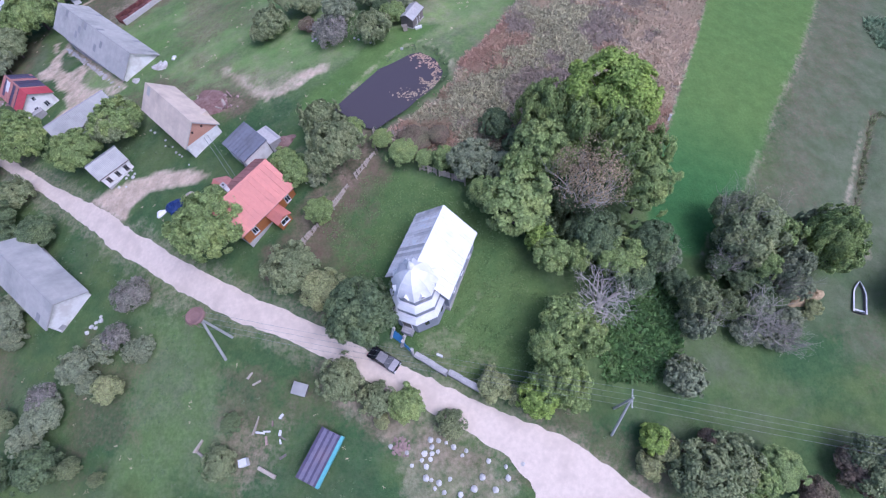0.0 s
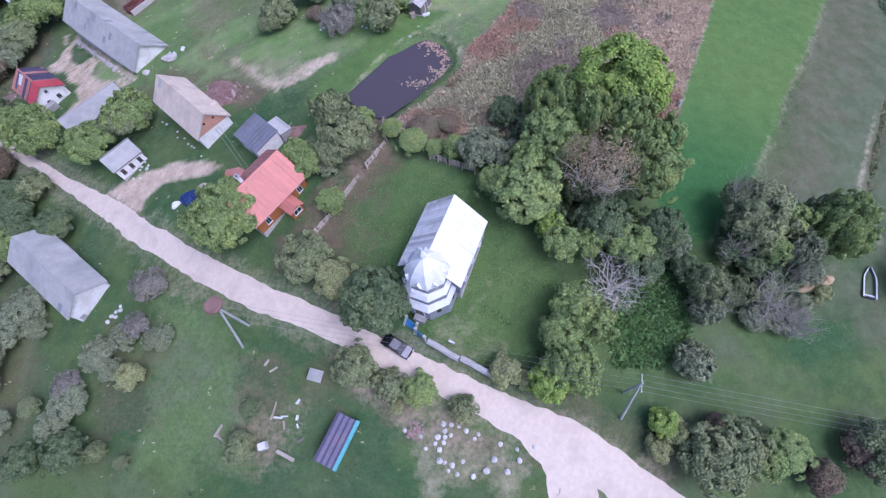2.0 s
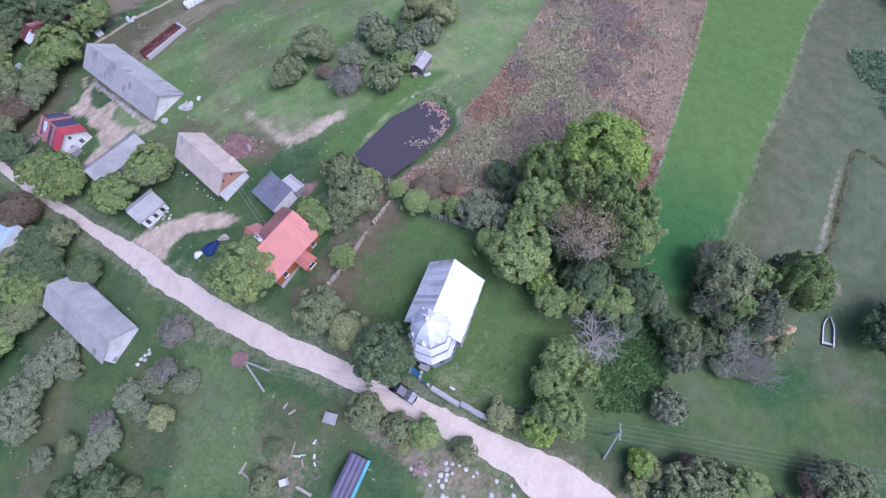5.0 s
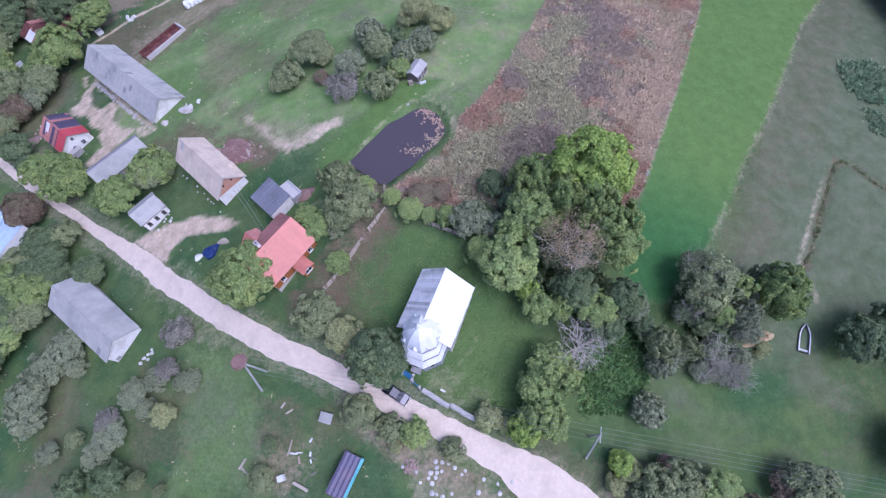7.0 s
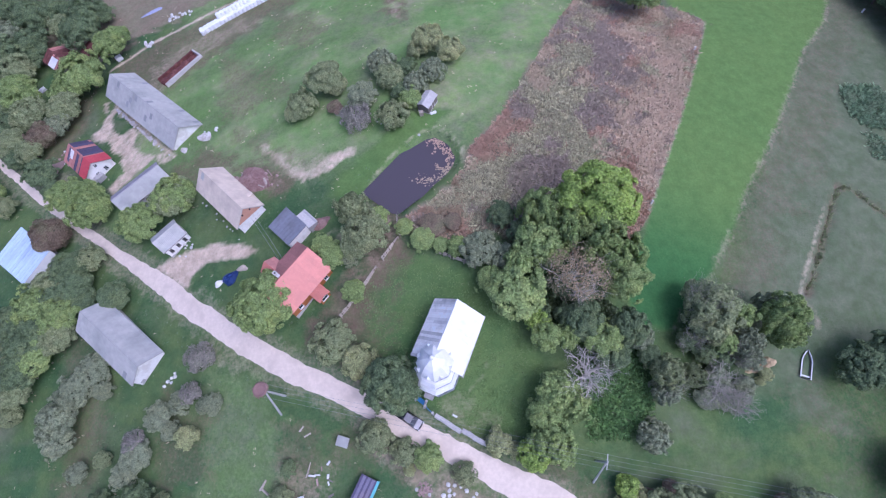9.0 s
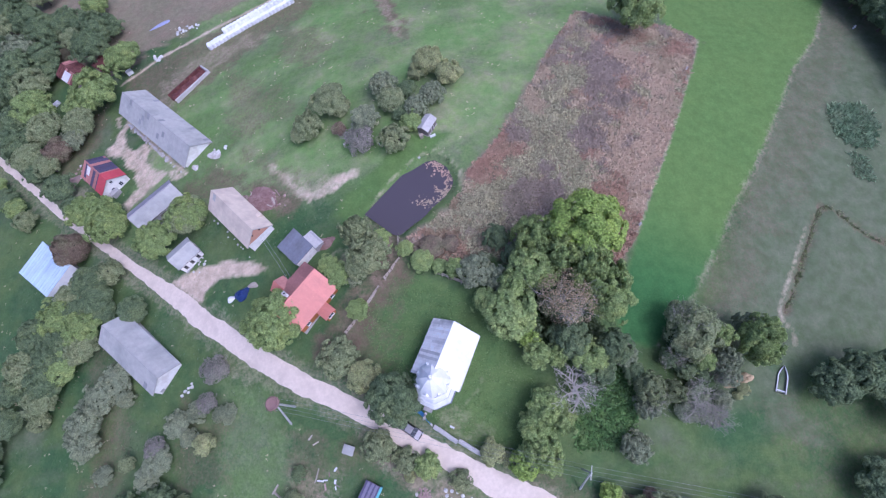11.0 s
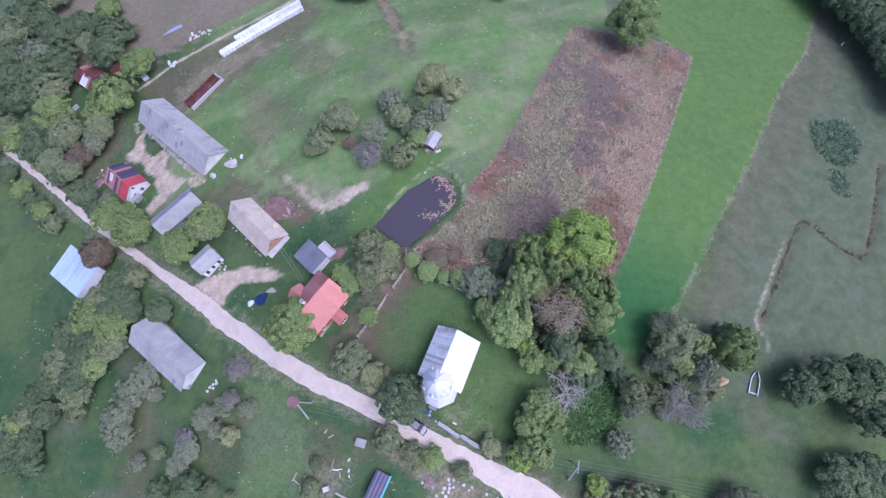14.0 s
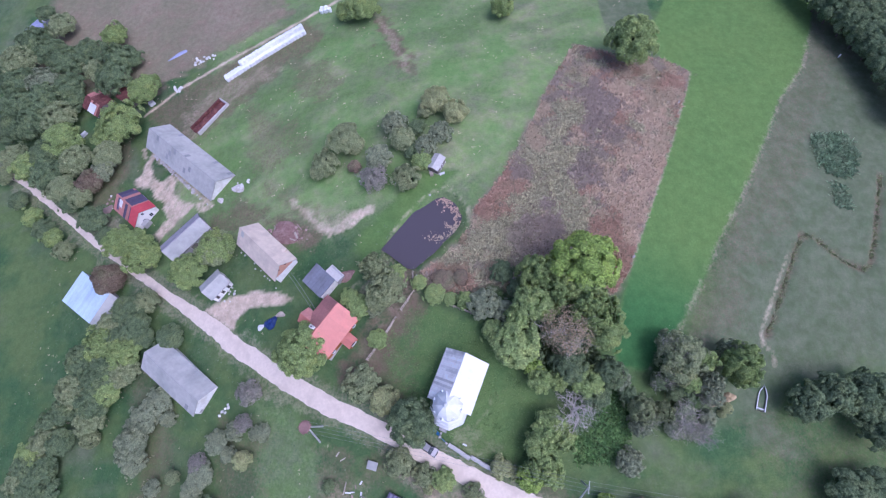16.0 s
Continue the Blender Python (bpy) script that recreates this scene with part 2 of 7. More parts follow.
def solid(name, piece, mat, m, label, category, group="", kind="", smooth=False):
    ob = new(name, mesh_of(name, piece, mat, smooth))
    ob.matrix_world = m
    return tagged(ob, label, category, group, kind)


def spot(x, y, yaw=0.0, up=0.0):
    return pose(x, y, float(height(x, y)) + up, 0, 0, yaw)


# ---- ground ----
def smooth_step(a):
    a = np.clip(a, 0, 1)
    return a * a * (3 - 2 * a)


def inside(poly, X, Y):
    """Signed distance to a polygon's edge, positive inside."""
    d = np.full(X.shape, 1e9)
    odd = np.zeros(X.shape, bool)
    k = len(poly)
    for i in range(k):
        (x0, y0), (x1, y1) = poly[i], poly[(i + 1) % k]
        ex, ey = x1 - x0, y1 - y0
        t = np.clip(((X - x0) * ex + (Y - y0) * ey) / (ex * ex + ey * ey), 0, 1)
        d = np.minimum(d, np.hypot(X - x0 - t * ex, Y - y0 - t * ey))
        cross = ((y0 > Y) != (y1 > Y)) & (X < ex * (Y - y0) / (ey if ey else 1e-9) + x0)
        odd ^= cross
    return np.where(odd, d, -d)


def along(line, X, Y):
    """Distance from an open line."""
    d = np.full(X.shape, 1e9)
    for (x0, y0), (x1, y1) in zip(line, line[1:]):
        ex, ey = x1 - x0, y1 - y0
        t = np.clip(((X - x0) * ex + (Y - y0) * ey) / (ex * ex + ey * ey), 0, 1)
        d = np.minimum(d, np.hypot(X - x0 - t * ex, Y - y0 - t * ey))
    return d


def wobble(X, Y, size, seed):
    """Cheap smooth noise, about -1 to 1."""
    r = np.random.RandomState(seed)
    out = np.zeros(X.shape)
    for k in range(7):
        a, p = r.uniform(0, 2 * math.pi, 2)
        s = 2 * math.pi / (size * r.uniform(0.6, 1.7))
        out += np.sin((X * math.cos(a) + Y * math.sin(a)) * s + p + 1.3 * np.sin(Y * s * 0.7 + p))
    return out / 3.2


POND = [(-14.9, 20.7), (-12.2, 24.0), (-8.4, 28.6), (-6.7, 29.7), (-3.8, 31.7), (-2.1, 32.0), (0.4, 30.2), (1.7, 27.4), (1.3, 25.3), (0.0, 23.5), (-2.4, 21.6), (-4.3, 19.6), (-6.7, 17.7), (-8.3, 16.4), (-9.5, 16.6), (-11.8, 18.4), (-13.8, 20.0)]
BROWN = [(-7.6, 15.0), (-3.7, 17.5), (0.3, 20.7), (3.2, 24.8), (4.2, 28.2), (6.0, 31.1), (8.6, 33.7), (11.3, 37.9), (14.2, 43.6), (16.7, 48.3), (19.3, 53.8), (21.6, 59.9), (30.9, 77.5), (37.2, 75.6), (43.9, 72.7), (52.4, 72.5), (60.6, 66.6), (58.6, 67.5), (54.9, 58.5), (49.9, 47.2), (45.4, 37.4), (41.6, 29.5), (37.6, 21.2), (36.0, 17.2), (32.1, 10.1), (21.5, 7.7), (12.4, 9.8), (6.9, 12.3), (2.2, 10.8), (-0.6, 10.1), (-4.5, 11.7)]
STRIP = [(30.6, -3.8), (29.6, 0.0), (30.4, 3.3), (32.4, 8.2), (35.2, 15.5), (36.0, 17.2), (37.6, 21.2), (41.6, 29.5), (45.4, 37.4), (49.9, 47.2), (54.9, 58.5), (58.6, 67.5), (60.6, 66.6), (56.0, 69.3), (51.7, 72.3), (51.3, 82.0), (58.4, 96.2), (101.1, 103.1), (94.0, 82.8), (87.8, 70.0), (78.7, 59.2), (72.3, 48.1), (66.0, 38.1), (60.6, 29.9), (54.1, 20.8), (50.9, 15.2), (48.7, 11.8), (45.9, 7.5), (43.8, 4.2), (40.9, 1.0), (37.7, -1.9), (36.0, -4.6)]
YARD = [(-17.1, 1.2), (-8.7, 10.3), (-4.7, 8.1), (2.7, 5.4), (8.9, 0.1), (15.4, -9.3), (16.4, -15.0), (13.2, -19.8), (6.5, -21.4), (0.4, -18.4), (-5.3, -14.8), (-10.9, -9.9)]
ROAD = [(-161.2, 71.8), (-144.0, 60.7), (-132.3, 54.6), (-124.0, 49.0), (-116.0, 43.6), (-108.9, 38.9), (-101.7, 33.9), (-94.9, 29.7), (-71.8, 15.9), (-64.6, 11.7), (-56.2, 6.8), (-49.2, 2.1), (-43.4, -1.1), (-37.7, -4.5), (-32.2, -7.4), (-25.8, -10.6), (-19.5, -13.1), (-13.5, -15.8), (-8.5, -18.4), (-3.4, -20.7), (1.3, -22.9), (5.9, -25.1), (10.0, -27.1), (13.4, -28.3), (16.8, -30.5), (20.3, -33.1), (24.3, -36.2), (30.5, -40.8)]
DRIVE = [(-58.6, 9.4), (-54.0, 9.9), (-49.4, 11.9), (-45.2, 12.8), (-40.7, 12.1), (-36.4, 11.6)]

axis_x = np.concatenate([-np.geomspace(2600, 168, 16), np.arange(-162, 128, 0.75), np.geomspace(134, 2600, 16)])
axis_y = np.concatenate([-np.geomspace(2600, 61, 16), np.arange(-56, 124, 0.75), np.geomspace(129, 2600, 16)])
GX, GY = np.meshgrid(axis_x, axis_y)
UX, UY = 1.137 * GX - 1.0, 1.117 * GY + 0.058 * GX + 1.1  # field coordinates for the broad covers
GZ = height(GX, GY) + 0.10 * wobble(GX, GY, 22, 3) * (np.abs(GX) < 175) + 0.04 * wobble(GX, GY, 5, 4) * (np.abs(GX) < 175)
pond_d = inside(POND, GX, GY)
WATER = float(height(-5.3, 24.0)) - 0.55
GZ = np.where(pond_d > -2.2, GZ - 1.2 * smooth_step((pond_d + 1.6) / 3.0) + 0.12 * np.exp(-((pond_d + 1.8) / 0.7) ** 2), GZ)
DITCH = [(60.4, 2.0), (62.9, 5.8), (65.5, 10.4), (68.2, 15.2), (70.7, 19.6), (73.2, 23.2), (75.7, 23.1), (77.0, 21.3), (80.3, 17.9), (84.5, 15.7), (86.1, 16.7), (88.8, 21.8), (91.8, 28.4), (96.0, 38.3)]
ditch_d = along(DITCH, GX, GY) + 0.3 * wobble(GX, GY, 4, 9)
GZ = GZ - 0.6 * np.exp(-(ditch_d / 0.7) ** 2)
road_d = along(ROAD, GX, GY)
GZ = GZ - 0.05 * (road_d < 3.4)
nx, ny = len(axis_x), len(axis_y)
idx = np.arange(nx * ny).reshape(ny, nx)
quads = np.stack([idx[:-1, :-1], idx[:-1, 1:], idx[1:, 1:], idx[1:, :-1]], -1).reshape(-1, 4)
gm = bpy.data.meshes.new("ground")
gm.vertices.add(nx * ny)
gm.vertices.foreach_set("co", np.stack([GX, GY, GZ], -1).ravel())
gm.loops.add(quads.size)
gm.loops.foreach_set("vertex_index", quads.ravel())
gm.polygons.add(len(quads))
gm.polygons.foreach_set("loop_start", np.arange(len(quads)) * 4)
gm.polygons.foreach_set("use_smooth", np.ones(len(quads), bool))
gm.update()


def ground_at(x, y):
    i = int(np.clip(np.searchsorted(axis_x, x) - 1, 0, nx - 2))
    j = int(np.clip(np.searchsorted(axis_y, y) - 1, 0, ny - 2))
    u = (x - axis_x[i]) / (axis_x[i + 1] - axis_x[i])
    w = (y - axis_y[j]) / (axis_y[j + 1] - axis_y[j])
    return float((1 - w) * ((1 - u) * GZ[j, i] + u * GZ[j, i + 1]) + w * ((1 - u) * GZ[j + 1, i] + u * GZ[j + 1, i + 1]))


def ground_many(x, y):
    """Ground heights under many points at once."""
    i = np.clip(np.searchsorted(axis_x, x) - 1, 0, nx - 2)
    j = np.clip(np.searchsorted(axis_y, y) - 1, 0, ny - 2)
    u = (x - axis_x[i]) / (axis_x[i + 1] - axis_x[i])
    w = (y - axis_y[j]) / (axis_y[j + 1] - axis_y[j])
    return (1 - w) * ((1 - u) * GZ[j, i] + u * GZ[j, i + 1]) + w * ((1 - u) * GZ[j + 1, i] + u * GZ[j + 1, i + 1])


def cover(poly, soft, rag, seed):
    return smooth_step((inside(poly, GX, GY) + rag * wobble(GX, GY, 6, seed) + 0.4 * rag * wobble(GX, GY, 2.2, seed + 50)) / soft + 0.5)


# land cover: crop green, dry pasture, bare earth, brown weeds
crop = cover(STRIP, 0.9, 0.12, 11)
lawn = cover(YARD, 2.0, 0.5, 12)
brown = cover(BROWN, 1.4, 0.5, 13)
east = smooth_step((UX - 46 - 0.52 * (UY - 0)) / 6) * smooth_step((UX - 40) / 5) * smooth_step((UY + 6) / 14) * (1 - crop)
village = smooth_step((62 - np.hypot((UX + 25) * 0.75, UY - 2)) / 30)
dry = east + smooth_step((UY - 88 + 0.25 * UX) / 14) * (UX < 60) * 0.7
dry = dry + (1 - 0.75 * village) * (0.6 * smooth_step((wobble(GX, GY, 17, 21) - 0.05) / 0.8) + 0.35 * smooth_step((wobble(GX, GY, 6, 22) - 0.1) / 0.8))
dry = dry + 0.18 * smooth_step((UY - 40 - 4 * wobble(GX, GY, 14, 23)) / 8) * (UX > -75) * (UX < 40)
dry = np.clip(dry, 0, 1) * (1 - 0.8 * smooth_step((-104 - UX) / 8) * smooth_step((34 - UY) / 8))
dry = dry * (1 - crop) * (1 - 0.6 * lawn) * (1 - 0.75 * smooth_step((UY - 30) / 10) * (UX < 45) * (UX > -90))
earth = np.zeros(GX.shape)
EARTHS = []
EARTHS.append(([(-93.5, 62.2), (-91.4, 61.6), (-89.3, 56.9), (-88.2, 60.2), (-86.3, 58.6), (-87.3, 55.0), (-85.1, 50.9), (-82.8, 49.0), (-79.0, 49.5), (-76.9, 47.5), (-77.2, 44.4), (-72.4, 40.7), (-68.0, 39.3), (-72.0, 35.7), (-77.3, 30.3), (-79.8, 32.5), (-76.4, 36.5), (-79.2, 41.5), (-83.2, 43.9), (-84.9, 47.6), (-89.4, 48.1), (-91.9, 50.1), (-89.0, 53.1), (-90.2, 56.7)], 1.0, 0.8, 0.5))
EARTHS.append(([(-87.4, 58.8), (-85.9, 58.5), (-79.3, 53.3), (-70.8, 45.5), (-61.7, 38.0), (-61.9, 36.8), (-69.8, 42.9), (-77.8, 49.8), (-85.6, 56.2)], 0.85, 0.7, 0.4))
EARTHS.append(([(-68.7, 40.2), (-65.9, 39.5), (-62.9, 37.0), (-64.5, 35.6), (-67.6, 37.3)], 0.8, 0.7, 0.4))
EARTHS.append(([(-95.2, 39.5), (-90.7, 35.6), (-86.4, 30.7), (-84.6, 25.2), (-92.0, 26.1), (-95.1, 31.3), (-98.8, 36.1), (-98.8, 38.7)], 0.3, 1.5, 0.8))
EARTHS.append(([(-28.5, 26.1), (-26.5, 24.6), (-22.3, 26.5), (-17.8, 29.8), (-18.4, 31.5), (-22.7, 29.5), (-26.4, 27.5)], 0.9, 0.8, 0.5))
EARTHS.append(([(-40.6, 36.5), (-39.2, 36.5), (-33.7, 31.3), (-27.3, 25.7), (-27.7, 24.5), (-30.3, 26.4), (-35.5, 31.2)], 0.7, 0.8, 0.5))
EARTHS.append(([(-37.3, 33.3), (-27.8, 25.1), (-18.9, 30.7), (-22.9, 30.9), (-27.9, 29.6), (-34.1, 33.2)], 0.3, 1.5, 0.8))
EARTHS.append(([(-44.9, 30.0), (-36.7, 29.9), (-31.2, 25.4), (-35.1, 22.9), (-40.2, 25.6)], 0.1, 2.0, 1.0))
EARTHS.append(([(-81.3, 72.3), (-69.3, 80.7), (-57.3, 84.9), (-51.1, 81.5), (-60.6, 75.0), (-68.5, 70.2), (-74.0, 61.1), (-78.5, 63.8)], 0.2, 3.0, 1.5))
EARTHS.append(([(-23.5, 99.4), (-17.6, 89.6), (-13.1, 77.7), (-11.5, 70.5), (-14.3, 75.5), (-20.3, 90.0)], 0.22, 1.5, 0.8))
EARTHS.append(([(-5.2, -27.3), (-0.2, -26.7), (4.3, -27.7), (9.1, -31.9), (7.5, -34.4), (-2.4, -34.4)], 0.3, 2.0, 1.0))
EARTHS.append(([(-28.1, -24.6), (-23.8, -24.0), (-22.3, -27.6), (-22.6, -31.4), (-24.4, -32.6), (-26.8, -28.2)], 0.14, 1.5, 1.0))
EARTHS.append(([(-3.7, -14.6), (0.3, -15.1), (6.6, -18.2), (4.5, -19.5), (-0.4, -17.5)], 0.16, 2.5, 1.5))
EARTHS.append(([(-15.1, -17.8), (-9.1, -18.6), (-3.3, -22.1), (2.2, -25.9), (0.9, -27.2), (-5.4, -24.6), (-11.9, -21.3)], 0.22, 2.5, 1.5))
EARTHS.append(([(-22.4, -24.3), (-18.1, -23.1), (-17.0, -28.5), (-19.3, -31.8), (-23.6, -30.1)], 0.1, 2.0, 1.2))
EARTHS.append(([(-20.5, 1.4), (-14.4, 9.7), (-10.2, 15.0), (-7.8, 12.5), (-11.2, 6.5), (-15.5, 0.4), (-18.1, -2.6)], 0.1, 2.5, 1.2))
EARTHS.append(([(-21.0, 12.5), (-15.9, 17.6), (-11.8, 17.4), (-10.3, 12.6), (-14.4, 9.7)], 0.35, 2.0, 1.2))
EARTHS.append(([(-13.8, -21.1), (-7.2, -23.2), (-2.3, -26.1), (-4.8, -27.3), (-10.5, -24.4)], 0.4, 2.0, 1.0))
EARTHS.append(([(-48.4, -0.3), (-41.1, -6.5), (-35.8, -9.2), (-37.7, -10.7), (-46.6, -3.7)], 0.2, 2.0, 1.0))
for k, (poly, amount, soft, rag) in enumerate(EARTHS):
    earth = np.maximum(earth, amount * cover(poly, soft, rag, 30 + k) * (0.75 + 0.25 * wobble(GX, GY, 2.5, 60 + k)))
earth = np.maximum(earth, 1.0 * cover([(-60.3, 10.5), (-58.1, 11.2), (-51.0, 13.2), (-46.1, 14.2), (-43.5, 13.5), (-36.9, 12.2), (-35.8, 11.1), (-38.0, 10.7), (-44.1, 11.0), (-47.1, 10.3), (-48.9, 8.5), (-50.5, 6.1), (-54.0, 7.3)], 0.9, 0.4, 71))
TRACK = [(-95.2, 74.1), (-85.0, 82.6), (-72.8, 89.6), (-63.9, 93.9), (-46.9, 103.3), (-33.8, 112.3)]
earth = np.maximum(earth, 0.8 * smooth_step((0.9 - along(TRACK, GX, GY) + 0.2 * wobble(GX, GY, 4, 72)) / 0.8))
PATH = [(60.8, -3.4), (60.4, -1.0), (59.2, 0.5), (59.1, 2.3), (61.1, 5.8), (64.9, 12.2), (68.4, 18.3)]
earth = np.maximum(earth, 0.4 * smooth_step((0.5 - along(PATH, GX, GY) + 0.1 * wobble(GX, GY, 4, 73)) / 0.6))
WORN = [(-1.6, -16.7), (2.4, -14.4), (4.9, -12.3), (6.0, -10.4), (6.6, -8.3)]
earth = np.maximum(earth, 0.22 * smooth_step((0.45 - along(WORN, GX, GY) + 0.1 * wobble(GX, GY, 3, 76)) / 0.8))
EDGE = [(36.0, 17.2), (37.6, 21.2), (41.6, 29.5), (45.4, 37.4), (49.9, 47.2), (54.9, 58.5), (58.6, 67.5)]
earth = np.maximum(earth, 0.42 * smooth_step((0.4 - along(EDGE, GX, GY)) / 0.5))
EDGE_EAST = [(36.0, -4.6), (37.7, -1.9), (40.9, 1.0), (43.8, 4.2), (45.9, 7.5), (48.7, 11.8), (50.9, 15.2), (54.1, 20.8), (60.6, 29.9), (66.0, 38.1), (72.3, 48.1), (78.7, 59.2), (87.8, 70.0), (94.0, 82.8)]
earth = np.maximum(earth, 0.16 * smooth_step((1.0 - along(EDGE_EAST, GX, GY) + 0.4 * wobble(GX, GY, 3, 74)) / 1.2))
earth = np.maximum(earth, 0.14 * smooth_step((4.2 - road_d + 0.9 * wobble(GX, GY, 3, 75)) / 1.6))
brown = np.maximum(brown, 0.85 * cover([(-144.0, 91.3), (-96.8, 82.5), (-53.1, 108.2), (-69.9, 135.3), (-148.8, 142.2)], 4, 2, 80))
brown = np.maximum(brown, 0.9 * np.exp(-(ditch_d / 0.6) ** 2))
BARE = []
BARE.append(([(-18.8, -0.2), (-12.8, 8.1), (-8.6, 12.9), (-5.5, 9.3), (-8.8, 5.6), (-12.2, 1.1), (-13.1, -4.3), (-16.5, -5.8)], 0.95))
BARE.append(([(-11.3, 15.0), (-8.5, 12.9), (-9.2, 7.4), (-12.6, 3.0), (-15.7, -1.3), (-20.2, -5.2), (-25.7, -6.7), (-21.4, -1.7), (-17.4, 4.0), (-15.0, 7.8)], 0.95))
BARE.append(([(-28.0, -19.1), (-22.6, -18.4), (-20.7, -23.6), (-21.0, -31.0), (-27.0, -31.0), (-28.1, -23.5)], 0.5))
BARE.append(([(-16.8, 12.2), (-13.4, 18.3), (-9.4, 17.2), (-9.5, 11.8), (-12.8, 8.9)], 0.75))
BARE.append(([(-19.9, -5.7), (-13.1, -4.3), (-9.2, -8.4), (-13.4, -12.2), (-21.7, -8.8)], 0.55))
BARE.append(([(12.4, -20.6), (22.1, -26.2), (35.5, -33.8), (19.0, -33.6), (9.2, -22.9)], 0.45))
BARE.append(([(-45.9, 31.5), (-34.7, 30.4), (-30.2, 25.3), (-34.7, 22.1), (-41.1, 25.7)], 1.0))
BARE.append(([(-61.9, 33.7), (-53.9, 37.9), (-45.0, 34.8), (-45.9, 31.5), (-53.7, 29.9), (-58.7, 28.8)], 0.75))
BARE.append(([(-94.8, 75.7), (-75.0, 86.8), (-59.2, 96.2), (-46.8, 102.9), (-38.3, 92.8), (-49.2, 83.4), (-64.3, 67.5), (-76.4, 60.5), (-89.1, 67.3)], 0.75))
BARE.append(([(-24.5, 99.5), (-17.1, 89.5), (-12.5, 77.6), (-11.1, 69.2), (-14.3, 74.2), (-20.7, 88.9)], 1.0))
BARE.append(([(-46.2, 83.3), (-36.0, 82.8), (-31.0, 71.2), (-35.3, 65.0), (-43.5, 70.8)], 0.5))
BARE.append(([(-58.4, 69.2), (-46.3, 61.4), (-43.0, 46.1), (-51.2, 47.4)], 0.45))
BARE.append(([(-50.2, 43.1), (-33.6, 33.3), (-28.6, 25.1), (-38.9, 31.6)], 0.5))
BARE.append(([(-57.0, 52.1), (-43.3, 61.3), (-35.3, 51.8), (-46.7, 44.4)], 0.4))
BARE.append(([(-110.5, 61.5), (-97.9, 66.4), (-94.8, 50.2), (-98.8, 42.8), (-107.4, 47.4)], 0.6))
BARE.append(([(-70.5, -17.6), (-64.9, -16.0), (-63.3, -33.6), (-70.8, -33.0)], 0.5))
BARE.append(([(-50.9, -12.8), (-41.7, -16.5), (-40.5, -26.7), (-50.1, -30.1)], 0.4))
BARE.append(([(-23.1, -20.1), (-13.6, -17.8), (-5.5, -22.8), (-4.0, -27.7), (-10.5, -23.6), (-17.3, -25.1)], 0.35))
BARE.append(([(-9.4, 14.1), (-0.6, 16.8), (7.9, 13.5), (7.1, 9.7), (-1.5, 10.7)], 0.75))
BARE.append(([(-78.5, 0.4), (-71.4, -24.5), (-65.1, -30.0), (-62.9, -16.0), (-68.5, -5.3)], 0.35))
BARE.append(([(-10.4, -21.5), (-0.6, -25.9), (7.5, -29.4), (10.8, -31.9), (4.2, -31.4), (-4.0, -27.7), (-12.2, -23.5)], 0.65))
BARE.append(([(51.1, -12.8), (82.6, -10.0), (81.8, -29.2), (58.9, -29.0)], 0.15))
for k, (poly, amount) in enumerate(BARE):
    brown = np.maximum(brown, amount * cover(poly, 3.5, 1.6, 120 + k))
brown = np.maximum(brown, 0.3 * smooth_step((13 - along(EDGE_EAST, GX, GY) + 3 * wobble(GX, GY, 9, 77)) / 9) * (UX - 0.52 * UY > 46))
brown = np.maximum(brown, 0.45 * cover([(-16.4, -1.0), (-10.2, 6.2), (-5.3, 8.6), (-5.9, 3.3), (-8.9, -2.4), (-9.5, -7.8), (-13.4, -7.6)], 3.0, 1.8, 146) * (0.6 + 0.4 * wobble(GX, GY, 3, 147)))
brown = np.clip(brown * (1 - crop), 0, 1)
pasture = smooth_step((UY - 38) / 10) * (UX > -85) * (UX < 45) * smooth_step((wobble(GX, GY, 20, 91) + 0.35) / 0.8)
# second cover: sunny pasture, shaded rank grass, faded field soil
sunny = smooth_step((UY - 27 - 0.12 * UX) / 12) * smooth_step((UX + 92) / 8) * (1 - smooth_step((UX - 44) / 8)) * (0.55 + 0.45 * smooth_step((wobble(GX, GY, 16, 92) + 0.4) / 0.8))
rank = np.maximum(0.45 * cover([(22.1, -22.2), (51.2, -17.6), (74.5, -22.7), (65.3, -41.5), (25.7, -39.4)], 5, 2, 144), cover([(12.4, -19.0), (20.5, -22.2), (30.1, -20.7), (34.8, -11.2), (37.9, -3.4), (31.4, -0.4), (26.7, -3.4), (22.0, -8.1), (16.4, -8.0)], 3, 1.5, 141), 0.8 * cover([(9.4, 4.3), (18.8, 5.8), (31.4, 7.3), (34.6, 18.2), (22.0, 19.6), (11.0, 11.9)], 4, 1.5, 142)).clip(3.1, -0.9)
bank_green = smooth_step((5.0 - np.abs(pond_d + 3.2) - 1.2 * wobble(GX, GY, 5, 143)) / 3) * smooth_step((-35 - GX + GY) / 3)
sunny = np.maximum(sunny, 0.4 * cover([(-42.3, -9.1), (-32.2, -12.0), (-27.8, -18.9), (-24.8, -25.4), (-25.1, -31.7), (-42.4, -32.3), (-42.1, -22.4), (-45.0, -15.5)], 5, 2, 145))
sunny = sunny * (1 - bank_green)
brown = brown * (1 - bank_green)
dry = dry * (1 - 0.8 * bank_green)
earth = np.maximum(earth, 0.5 * smooth_step((0.35 - along([(-15.5, 19.6), (-13.3, 24.3), (-8.5, 30.5), (-4.5, 33.2), (-2.2, 33.9), (0.8, 32.3), (3.0, 28.6), (2.8, 25.5)], GX, GY)) / 0.5))
